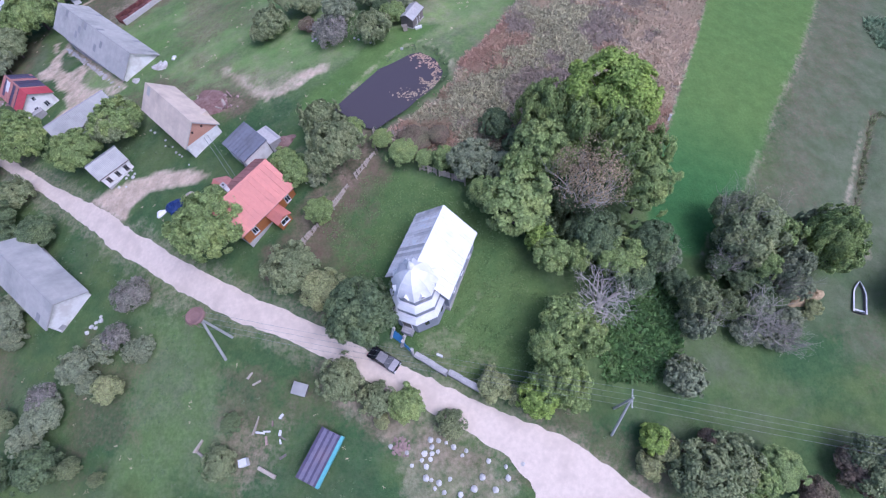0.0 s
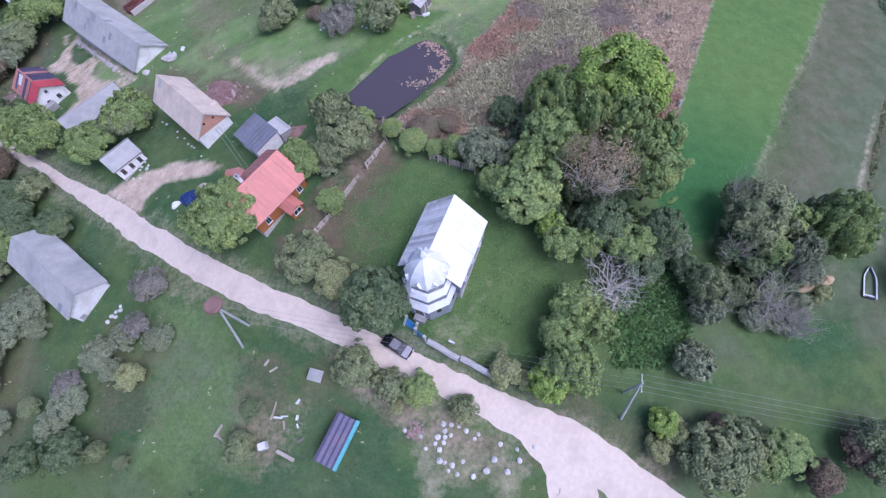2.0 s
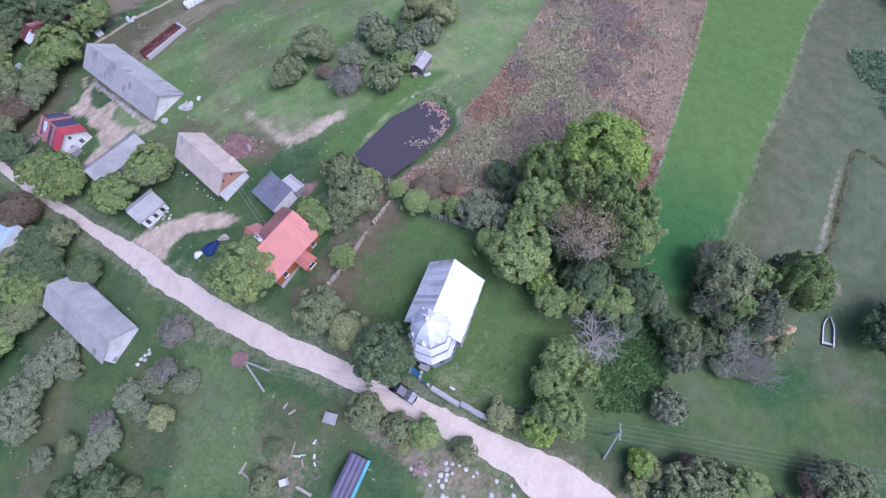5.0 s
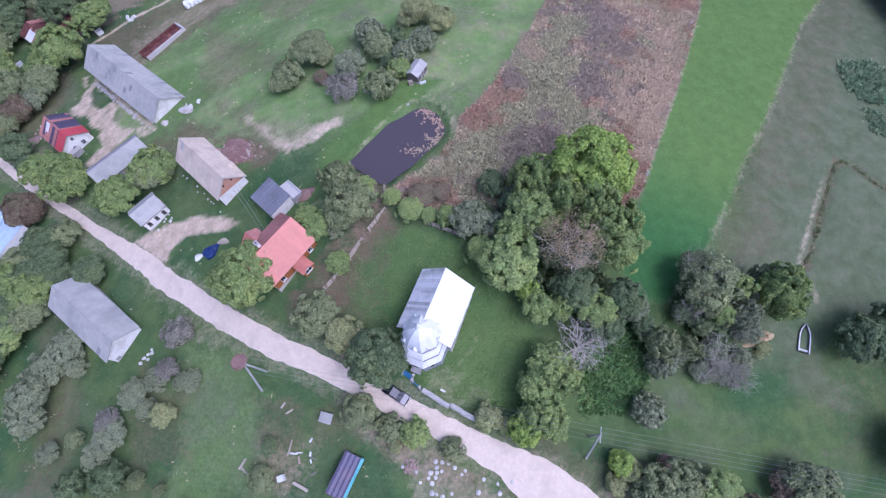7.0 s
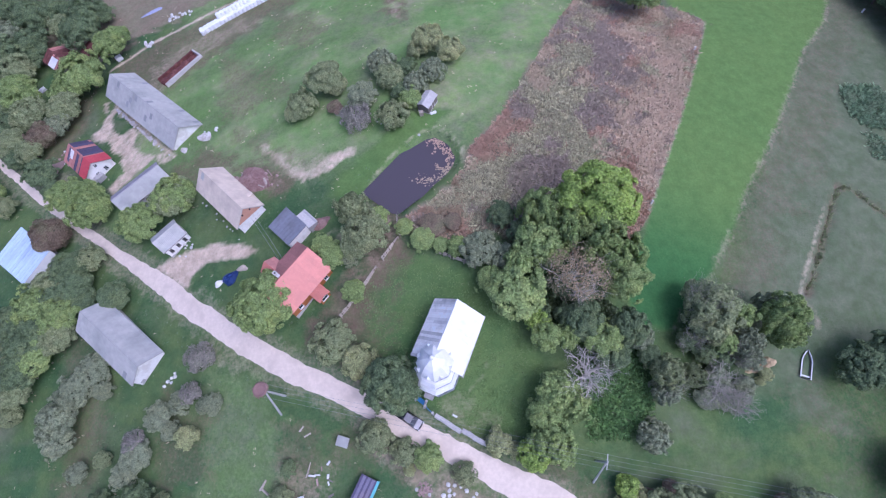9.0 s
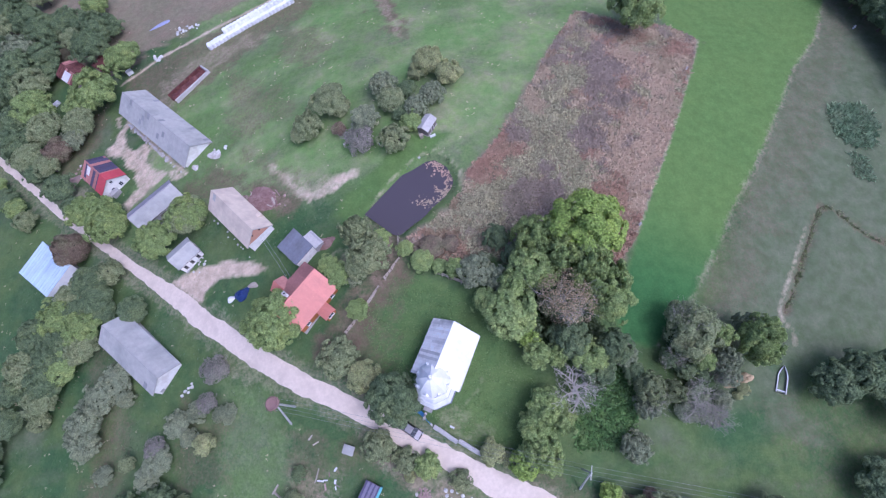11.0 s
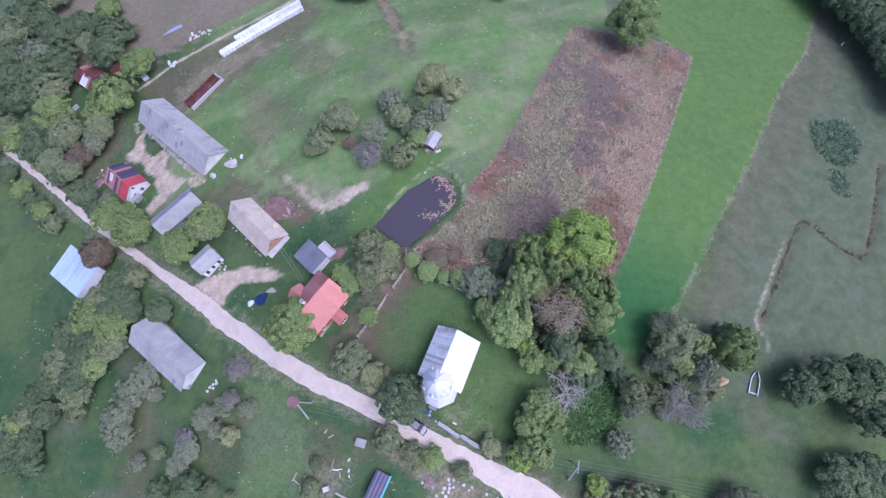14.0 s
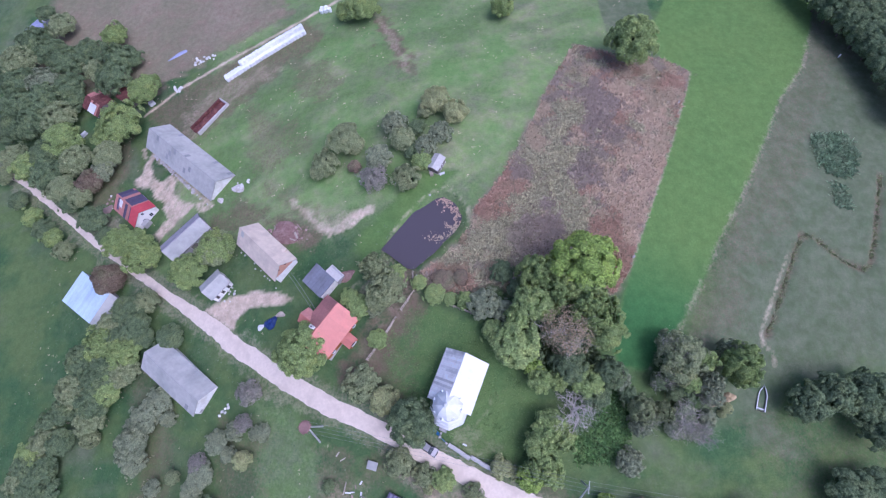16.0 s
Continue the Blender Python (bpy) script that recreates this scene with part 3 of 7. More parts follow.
dry = dry * (1 - 0.85 * np.clip(rank, 0, 1))
brown = brown * (1 - 0.7 * np.clip(rank, 0, 1) * (1 - cover(BROWN, 1.4, 0.5, 13)))
paint2 = gm.color_attributes.new("growth", "FLOAT_COLOR", "POINT")
paint2.data.foreach_set("color", np.stack([np.clip(sunny * (1 - crop), 0, 1), np.clip(rank * (1 - crop), 0, 1), crop * smooth_step((34 - UY - 0.3 * UX + 12) / 26), np.maximum(cover(BROWN, 1.4, 0.5, 13), 0.65 * cover([(-144.0, 91.3), (-96.8, 82.5), (-53.1, 108.2), (-69.9, 135.3), (-148.8, 142.2)], 4, 2, 80)) * (1 - crop)], -1).astype(np.float32).ravel())
paint = gm.color_attributes.new("cover", "FLOAT_COLOR", "POINT")
paint.data.foreach_set("color", np.stack([np.clip(crop + (0.5 * lawn + 0.75 * pasture + 0.9 * bank_green + 0.6 * smooth_step((UX - 107 - 0.32 * (UY - 30)) / 2) * (UY > 20)) * (1 - crop), 0, 1), dry, np.clip(1.25 * earth, 0, 1), brown], -1).astype(np.float32).ravel())


def ground_material():
    m = bpy.data.materials.new("meadow_and_fields")
    m.use_nodes = True
    n, l = m.node_tree.nodes, m.node_tree.links
    bsdf = n["Principled BSDF"]
    geo = n.new("ShaderNodeNewGeometry")
    att = n.new("ShaderNodeVertexColor")
    att.layer_name = "cover"
    sep = n.new("ShaderNodeSeparateColor")
    l.new(att.outputs["Color"], sep.inputs[0])

    def noi(s, d=8.0, r=0.65):
        k = n.new("ShaderNodeTexNoise")
        k.inputs["Scale"].default_value, k.inputs["Detail"].default_value, k.inputs["Roughness"].default_value = s, d, r
        l.new(geo.outputs["Position"], k.inputs["Vector"])
        return k.outputs[0]

    def span(src, a, b):
        r = n.new("ShaderNodeMapRange")
        r.inputs[1].default_value, r.inputs[2].default_value = a, b
        l.new(src, r.inputs[0])
        return r.outputs[0]

    def mix(f, a, b):
        x = n.new("ShaderNodeMix")
        x.data_type = "RGBA"
        for sock, v in ((x.inputs[0], f), (x.inputs[6], a), (x.inputs[7], b)):
            if isinstance(v, tuple):
                sock.default_value = (*v, 1)
            else:
                l.new(v, sock)
        return x.outputs[2]

    def breakup(mask, amount):
        """The mask with its edge torn by fine noise."""
        k = n.new("ShaderNodeMath")
        k.operation = "MULTIPLY_ADD"
        l.new(span(noi(1.6), 0.3, 0.7), k.inputs[0])
        k.inputs[1].default_value = amount
        l.new(mask, k.inputs[2])
        j = n.new("ShaderNodeMath")
        j.operation = "SUBTRACT"
        j.use_clamp = True
        l.new(k.outputs[0], j.inputs[0])
        j.inputs[1].default_value = amount * 0.5
        g = n.new("ShaderNodeMath")
        g.operation = "MULTIPLY"
        g.use_clamp = True
        l.new(j.outputs[0], g.inputs[0])
        s2 = span(mask, 0.0, 0.12)
        l.new(s2, g.inputs[1])
        return g.outputs[0]

    fine, mid, big = span(noi(2.6, 10, 0.72), 0.34, 0.66), span(noi(0.33), 0.38, 0.62), span(noi(0.07, 5), 0.40, 0.60)
    meadow = mix(fine, (0.052, 0.110, 0.041), (0.088, 0.158, 0.061))
    meadow = mix(mid, meadow, mix(fine, (0.043, 0.098, 0.039), (0.073, 0.134, 0.055)))
    meadow = mix(big, meadow, mix(fine, (0.094, 0.148, 0.049), (0.137, 0.186, 0.070)))
    lush = mix(fine, (0.116, 0.208, 0.058), (0.158, 0.250, 0.073))
    lush = mix(mid, lush, mix(fine, (0.102, 0.184, 0.052), (0.130, 0.214, 0.062)))
    lush = mix(big, lush, mix(fine, (0.120, 0.205, 0.055), (0.156, 0.240, 0.072)))
    arid = mix(fine, (0.142, 0.166, 0.094), (0.176, 0.192, 0.120))
    arid = mix(mid, arid, (0.116, 0.150, 0.078))
    soil = mix(fine, (0.60, 0.485, 0.36), (0.74, 0.615, 0.475))
    soil = mix(mid, soil, (0.50, 0.395, 0.285))
    weeds = mix(fine, (0.27, 0.205, 0.145), (0.34, 0.265, 0.195))
    weeds = mix(mid, weeds, mix(fine, (0.21, 0.175, 0.12), (0.31, 0.255, 0.18)))
    weeds = mix(span(noi(0.14, 6), 0.42, 0.58), weeds, mix(fine, (0.30, 0.245, 0.175), (0.38, 0.32, 0.235)))
    weeds = mix(big, weeds, mix(fine, (0.21, 0.20, 0.125), (0.29, 0.26, 0.17)))
    att2 = n.new("ShaderNodeVertexColor")
    att2.layer_name = "growth"
    sep2 = n.new("ShaderNodeSeparateColor")
    l.new(att2.outputs["Color"], sep2.inputs[0])
    sward = mix(fine, (0.222, 0.310, 0.104), (0.290, 0.368, 0.142))
    sward = mix(mid, sward, mix(fine, (0.285, 0.290, 0.165), (0.35, 0.33, 0.215)))
    sward = mix(big, sward, mix(fine, (0.150, 0.262, 0.078), (0.198, 0.312, 0.102)))
    deep = mix(fine, (0.046, 0.108, 0.036), (0.074, 0.148, 0.050))
    c = mix(sep.outputs[0], meadow, lush)
    c = mix(sep2.outputs[2], c, mix(fine, (0.050, 0.142, 0.045), (0.072, 0.175, 0.055)))
    c = mix(breakup(sep2.outputs[0], 0.4), c, sward)
    c = mix(breakup(sep2.outputs[1], 0.4), c, deep)
    c = mix(breakup(sep.outputs[1], 0.5), c, arid)
    loam = mix(fine, (0.145, 0.105, 0.072), (0.225, 0.168, 0.118))
    loam = mix(mid, loam, mix(fine, (0.12, 0.125, 0.062), (0.19, 0.165, 0.10)))
    c = mix(breakup(att.outputs["Alpha"], 0.7), c, loam)
    c = mix(att2.outputs["Alpha"], c, weeds)
    c = mix(breakup(sep.outputs[2], 0.4), c, soil)
    tuft = n.new("ShaderNodeHueSaturation")
    lum = n.new("ShaderNodeMapRange")
    lum.inputs[1].default_value, lum.inputs[2].default_value = 0.36, 0.64
    lum.inputs[3].default_value, lum.inputs[4].default_value = 0.90, 1.10
    l.new(noi(0.6, 7, 0.65), lum.inputs[0])
    l.new(lum.outputs[0], tuft.inputs["Value"])
    l.new(c, tuft.inputs["Color"])
    c = tuft.outputs[0]
    l.new(c, bsdf.inputs["Base Color"])
    bsdf.inputs["Roughness"].default_value = 0.95
    bsdf.inputs["Specular IOR Level"].default_value = 0.1
    b = n.new("ShaderNodeBump")
    b.inputs["Strength"].default_value, b.inputs["Distance"].default_value = 0.7, 0.25
    l.new(noi(3.0, 10, 0.7), b.inputs["Height"])
    l.new(b.outputs[0], bsdf.inputs["Normal"])
    return m


gm.materials.append(ground_material())
tagged(new("ground", gm), "mown green lawn, pasture, dry meadow and bare earth", "ground", kind="structure")


# ---- road ----
def ribbon(line, widths, step, lift, rag, seed):
    pts = [Vector((*p, 0)) for p in line]
    run, dense = 0.0, []
    for k in range(len(pts) - 1):
        a, b = pts[max(k - 1, 0)], pts[k]
        c, d = pts[k + 1], pts[min(k + 2, len(pts) - 1)]
        m = max(2, int((c - b).length / step))
        for i in range(m):
            t = i / m
            p = 0.5 * (2 * b + (c - a) * t + (2 * a - 5 * b + 4 * c - d) * t * t + (3 * b - a - 3 * c + d) * t ** 3)
            dense.append((p, widths[k] * (1 - t) + widths[k + 1] * t))
    v, f = [], []
    cols = 9
    for i, (p, w) in enumerate(dense):
        q = dense[min(i + 1, len(dense) - 1)][0] - dense[max(i - 1, 0)][0]
        side = Vector((-q.y, q.x, 0)).normalized()
        for j in range(cols):
            u = j / (cols - 1) * 2 - 1
            r = w * u * 0.5
            if j in (0, cols - 1):
                r += math.copysign(rag, u) * noise.noise((p.x * 0.5 + seed, p.y * 0.5, u * 3)) + math.copysign(rag * 0.7, u) * noise.noise((p.x * 1.7, p.y * 1.7, u * 3 + seed))
            s = p + side * r
            rut = -0.03 * math.exp(-((abs(u) - 0.42) / 0.14) ** 2) - (0.05 if j in (0, cols - 1) else 0.0)
            v.append((s.x, s.y, float(height(s.x, s.y)) + 0.10 * float(wobble(np.array(s.x), np.array(s.y), 22, 3)) + lift + rut))
        if i:
            for j in range(cols - 1):
                o = (i - 1) * cols + j
                f.append((o, o + cols, o + cols + 1, o + 1)[::-1])
    return v, f


M["gravel"] = material("pale_gravel", (0.74, 0.63, 0.52), (0.66, 0.56, 0.455), 1.8, 0.95, 0, 0.5, 25, (0.60, 0.505, 0.41), 0.3)
SIDE = [(9.3, -26.9), (12.1, -29.6), (14.2, -32.6), (14.8, -36.0), (14.9, -39.3), (14.2, -49.9)]
solid("side_road", ribbon(SIDE, [3.5, 4.3, 5.3, 6.2, 6.2, 6.2], 0.6, 0.05, 0.35, 9), "gravel", Matrix(), "pale gravel track branching off the village road", "road", kind="structure", smooth=True)
road_w = [1.8, 1.8, 1.8, 1.8, 1.8, 1.9, 2.0, 2.1, 2.1, 2.7, 3.8, 3.9, 3.8, 3.8, 3.8, 3.8, 3.5, 3.1, 3.2, 3.4, 3.6, 3.8, 4.4, 4.6, 5.0, 5.2, 5.6, 6.0]
solid("road", ribbon(ROAD, road_w, 0.6, 0.06, 0.32, 5), "gravel", Matrix(), "pale pinkish gravel village road with ragged edges", "road", kind="structure", smooth=True)


# ---- pond ----
def water_material():
    m = bpy.data.materials.new("dark_pond_water")
    m.use_nodes = True
    n, l = m.node_tree.nodes, m.node_tree.links
    b = n["Principled BSDF"]
    b.inputs["Base Color"].default_value = (0.085, 0.072, 0.08, 1)
    b.inputs["Roughness"].default_value = 0.12
    k, u = n.new("ShaderNodeTexNoise"), n.new("ShaderNodeBump")
    k.inputs["Scale"].default_value = 1.5
    u.inputs["Strength"].default_value, u.inputs["Distance"].default_value = 0.15, 0.02
    l.new(k.outputs[0], u.inputs["Height"])
    l.new(u.outputs[0], b.inputs["Normal"])
    return m


M["water"] = water_material()
px = [p[0] for p in POND]
py = [p[1] for p in POND]
cxp, cyp = sum(px) / len(px), sum(py) / len(py)
outer = [(cxp + (x - cxp) * 1.08, cyp + (y - cyp) * 1.08, 0) for x, y in POND]
solid("water", ([(cxp, cyp, 0)] + outer, [(0, i + 1, (i + 1) % len(outer) + 1) for i in range(len(outer))][::-1]), "water",
      pose(0, 0, WATER), "still dark pond water with floating weed", "water", kind="structure")


# ---- roofs and houses ----
def wave_sheet(a, b, waves, depth, lip=0.03):
    """A corrugated sheet, a wide and b long down the slope (-y), with a lip that gives it thickness."""
    k = waves * 2
    v = [(a * (i / k - 0.5), y, depth * (i % 2)) for y in (0, -b) for i in range(k + 1)]
    v += [(a * (i / k - 0.5), -b, depth * (i % 2) - lip) for i in range(k + 1)]
    f = [(i, k + 1 + i, k + 2 + i, i + 1) for i in range(k)]
    f += [(k + 1 + i, 2 * k + 2 + i, 2 * k + 3 + i, k + 2 + i) for i in range(k)]
    return v, f


def seam_panel(a, b, rib=0.05):
    """A flat tray with raised seams on both edges."""
    h = a / 2
    xs = ((-h, 0), (-h, rib), (-h + 0.035, rib), (-h + 0.035, 0), (h - 0.035, 0), (h - 0.035, rib), (h, rib), (h, 0))
    v = [(x, y, z) for y in (0, -b) for x, z in xs] + [(x, -b, z - 0.04) for x, z in xs]
    k = len(xs)
    f = [(i, k + i, k + i + 1, i + 1) for i in range(k - 1)]
    f += [(k + i, 2 * k + i, 2 * k + i + 1, k + i + 1) for i in range(k - 1)]
    return v, f


sheet_cache = {}


def lay_sheets(slope, origin, right, down, length, run, a, b, mat, kind, name, rng, cut_low=0.0, cut_high=0.0, odd=None):
    """Sheets on a slope: origin at the top edge's start. cut_low, cut_high: how far the ends draw in from eave to ridge."""
    right, down = Vector(right).normalized(), Vector(down).normalized()
    up = right.cross(-down)
    nx_, ny_ = max(1, round(length / a)), max(1, round(run / b))
    a, b = length / nx_, run / ny_
    key = (kind, round(a, 2), round(b, 2), mat)
    if key not in sheet_cache:
        piece = wave_sheet(a * 1.02, b * 1.05, 4, 0.035) if kind == "wave" else seam_panel(a, b * 1.01, 0.06)
        sheet_cache[key] = mesh_of(name, piece, mat)
    m3 = Matrix((right, -down, up)).transposed().to_4x4()
    for j in range(ny_):
        for i in range(nx_):
            s = (i + 0.5) * a
            high = 1 - (j + 0.5) / ny_
            if s < cut_low * high or s > length - cut_high * high:
                continue
            data = sheet_cache[key]
            if odd and rng.random() < odd[1]:
                k2 = (*key, odd[0])
                if k2 not in sheet_cache:
                    sheet_cache[k2] = data.copy()
                    sheet_cache[k2].materials[0] = M[odd[0]]
                data = sheet_cache[k2]
            ob = new(name, data)
            ob.parent = slope
            p = Vector(origin) + right * s + down * (j * b) + up * (0.02 + 0.012 * (ny_ - j) + rng.uniform(0, 0.012))
            ob.matrix_local = Matrix.Translation(p) @ m3 @ pose(0, 0, 0, rng.uniform(0, 0.6), 0, rng.uniform(-0.35, 0.35))


def window(parent, x, y, z, w, h, face, sill=True, mat="white"):
    """A window on a wall that faces 'x+', 'x-', 'y+' or 'y-' of its house."""
    t = {"y-": 0, "x+": 90, "y+": 180, "x-": -90}[face]
    m = pose(x, y, z, 0, 0, t)
    fr = 0.09
    piece = join(box(-w / 2, w / 2, -0.07, 0.05, -h / 2, -h / 2 + fr), box(-w / 2, w / 2, -0.07, 0.05, h / 2 - fr, h / 2),
                 box(-w / 2, -w / 2 + fr, -0.07, 0.05, -h / 2 + fr, h / 2 - fr), box(w / 2 - fr, w / 2, -0.07, 0.05, -h / 2 + fr, h / 2 - fr),
                 box(-0.03, 0.03, -0.06, 0.04, -h / 2 + fr, h / 2 - fr))
    ob = part("window", moved(piece, m), mat, parent, "white wooden window frame")
    part("pane", moved(box(-w / 2 + fr, w / 2 - fr, -0.03, 0.02, -h / 2 + fr, h / 2 - fr), m), "glass", ob)
    if sill:
        part("sill", moved(box(-w / 2 - 0.06, w / 2 + 0.06, -0.16, 0.03, -h / 2 - 0.07, -h / 2 - 0.005), m), mat, ob)
    return ob


def door(parent, x, y, w, h, face, mat, z0=0.1):
    t = {"y-": 0, "x+": 90, "y+": 180, "x-": -90}[face]
    m = pose(x, y, z0, 0, 0, t)
    ob = part("door", moved(join(box(-w / 2, w / 2, -0.05, 0.05, 0, h), *[box(-w / 2 + 0.02 + i * w / 4, -w / 2 - 0.02 + (i + 1) * w / 4, -0.075, -0.04, 0.05, h - 0.05) for i in range(4)]), m), mat, parent)
    part("door_frame", moved(join(box(-w / 2 - 0.1, -w / 2, -0.08, 0.05, 0, h + 0.1), box(w / 2, w / 2 + 0.1, -0.08, 0.05, 0, h + 0.1), box(-w / 2, w / 2, -0.08, 0.05, h, h + 0.1)), m), "white", ob)
    return ob


def house(name, x, y, yaw, L, W, eave, ridge, wall, roof, label, category="house", over=0.45, kind="wave", a=1.1, b=1.6,
          gable=None, hip_w=0.0, hip_e=0.0, odd=None, seed=1, roof_s=None, sink=3.0, cap=None, plan=(1.0, 1.0), lift=1.0):
    """Gabled building: local x along the ridge, walls 0.25 thick on a plinth, slopes laid with sheets.
    hip_w, hip_e: how far the ridge draws in where the end is hipped."""
    rng = random.Random(seed)
    ob = thing(name, spot(x, y, yaw) @ Matrix.Diagonal((*plan, lift, 1)), label, category)
    hl, hw, t = L / 2 - over, W / 2 - over, 0.25
    rise = ridge - eave
    tan = rise / (W / 2)
    top = eave + over * tan
    part("plinth", box(-hl - 0.06, hl + 0.06, -hw - 0.06, hw + 0.06, -sink, 0.3), "concrete", ob)
    part("wall", box(-hl, hl, -hw, -hw + t, 0.3, top - 0.12), wall, ob)
    part("wall", box(-hl, hl, hw - t, hw, 0.3, top - 0.12), wall, ob)
    for s, hip in ((-1, hip_w), (1, hip_e)):
        x0 = s * hl
        prof = [(x0, -hw + t, 0.3), (x0, hw - t, 0.3), (x0, hw - t, top - 0.12)]
        if not hip:
            prof += [(x0, 0, ridge - 0.14)]
        prof += [(x0, -hw + t, top - 0.12)]
        if gable and s > 0 and not hip:
            part("wall", slab([(x0, -hw + t, 0.3), (x0, hw - t, 0.3), (x0, hw - t, eave - 0.1), (x0, -hw + t, eave - 0.1)][::1], (s, 0, 0), t), wall, ob)
            part("gable", slab([(x0 + 0.03, -hw, eave - 0.1), (x0 + 0.03, hw, eave - 0.1), (x0 + 0.03, hw, top - 0.12), (x0 + 0.03, 0, ridge - 0.14), (x0 + 0.03, -hw, top - 0.12)], (s, 0, 0), t), gable, ob)
        else:
            part("wall", slab(prof if s > 0 else prof[::-1], (s, 0, 0), t), wall, ob)
    run = math.hypot(W / 2, rise)
    for s in (-1, 1):
        mat = (roof_s or roof) if s < 0 else roof
        n = Vector((0, s * rise, W / 2)).normalized()
        e0, e1 = (-L / 2, s * W / 2, eave), (L / 2, s * W / 2, eave)
        r0, r1 = (-L / 2 + hip_w, 0, ridge), (L / 2 - hip_e, 0, ridge)
        pts = [e0, e1, r1, r0] if s < 0 else [e1, e0, r0, r1]
        deck = part("roof_slope", slab(pts, n, 0.1), mat, ob)
        if s < 0:
            lay_sheets(deck, (-L / 2, 0, ridge), (1, 0, 0), (0, -W / 2, -rise), L, run, a, b if kind == "wave" else run, mat, kind, "sheet", rng, hip_w, hip_e, odd)
        else:
            lay_sheets(deck, (L / 2, 0, ridge), (-1, 0, 0), (0, W / 2, -rise), L, run, a, b if kind == "wave" else run, mat, kind, "sheet", rng, hip_e, hip_w, odd)
        part("fascia", box(-L / 2 + 0.02, L / 2 - 0.02, s * (W / 2 - 0.06) - 0.02, s * (W / 2 - 0.06) + 0.02, eave - 0.24, eave - 0.075), "wood", ob)
    for s, hip in ((-1, hip_w), (1, hip_e)):
        if hip:
            pts = [(s * L / 2, -s * W / 2, eave), (s * L / 2, s * W / 2, eave), (s * (L / 2 - hip), 0, ridge)]
            part("roof_hip", slab(pts, (s * rise, 0, hip), 0.1), roof, ob)
        else:
            for q in (-1, 1):
                part("bargeboard", slab([(s * (L / 2 + 0.02), q * W / 2, eave - 0.05), (s * (L / 2 + 0.02), 0, ridge - 0.05), (s * (L / 2 + 0.02), 0, ridge - 0.25), (s * (L / 2 + 0.02), q * W / 2, eave - 0.25)], (s, 0, 0), 0.04), {"orange_wall": roof, "white_wall": "concrete"}.get(wall, "wood"), ob)
    part("ridge_cap", join(slab([(-L / 2 + hip_w, -0.22, ridge - 0.22 * tan + 0.10), (L / 2 - hip_e, -0.22, ridge - 0.22 * tan + 0.10), (L / 2 - hip_e, 0, ridge + 0.11), (-L / 2 + hip_w, 0, ridge + 0.11)], (0, -rise, W / 2), 0.03),
                           slab([(L / 2 - hip_e, 0.22, ridge - 0.22 * tan + 0.10), (-L / 2 + hip_w, 0.22, ridge - 0.22 * tan + 0.10), (-L / 2 + hip_w, 0, ridge + 0.11), (L / 2 - hip_e, 0, ridge + 0.11)], (0, rise, W / 2), 0.03)), cap or roof, ob)
    return ob


# ---- church ----
church = house("church", 0.4, -6.4, 67.9, 12.1, 10.8, 5.4, 10.9, "church_wall", "zinc_worn", "small wooden church with bright sheet metal roof and stepped octagonal tower",
               "church", over=0.5, kind="seam", a=0.58, seed=2, roof_s="zinc", cap="zinc", gable=None, plan=(0.79, 0.78), lift=0.78)
for wx in (-3.2, 0, 3.2):
    window(church, wx, -4.92, 2.9, 0.9, 1.9, "y-")
    window(church, wx, 4.92, 2.9, 0.9, 1.9, "y+")
window(church, -5.47, -3.4, 2.8, 0.8, 1.6, "x-")


def octagon(r, z0, z1):
    return rings([(r, z0), (r, z1)], 8, 0.5)


def at_tower(piece, x=-6.0):
    return moved(piece, pose(x, 0, 0))


part("porch_wall", at_tower(octagon(4.5, -1.0, 3.1), -6.7), "church_wall", church)
part("lower_skirt_roof", at_tower(rings([(4.6, 2.95), (4.66, 3.0), (4.66, 3.1), (3.95, 3.9), (3.5, 3.9)], 8, 0.5), -6.7), "zinc", church)
part("tower_wall", at_tower(octagon(3.95, 3.7, 5.5), -6.3), "church_wall", church)
part("middle_skirt_roof", at_tower(rings([(4.02, 5.4), (4.08, 5.45), (4.08, 5.55), (3.4, 6.3), (3.0, 6.3)], 8, 0.5), -6.3), "zinc", church)
part("belfry_wall", at_tower(octagon(3.4, 6.1, 8.1), -5.85), "church_wall", church)
TW = -5.85
dome = part("cupola_roof", at_tower(rings([(3.5, 7.95), (3.56, 8.0), (3.56, 8.12), (3.3, 8.8), (2.85, 9.8), (2.15, 10.8), (1.2, 11.7), (0.5, 12.2), (0.3, 12.3)], 8, 0.5), TW), "zinc", church)
for i in range(8):
    t = 2 * math.pi * (i + 0.5) / 8
    prof = [(3.58, 8.12), (3.32, 8.82), (2.87, 9.82), (2.17, 10.82), (1.22, 11.72), (0.5, 12.22)]
    segs = [tube((r0 * math.cos(t), r0 * math.sin(t), z0), (r1 * math.cos(t), r1 * math.sin(t), z1), 0.05, 0.05, 5) for (r0, z0), (r1, z1) in zip(prof, prof[1:])]
    part("hip_seam", at_tower(join(*segs), TW), "zinc", dome)
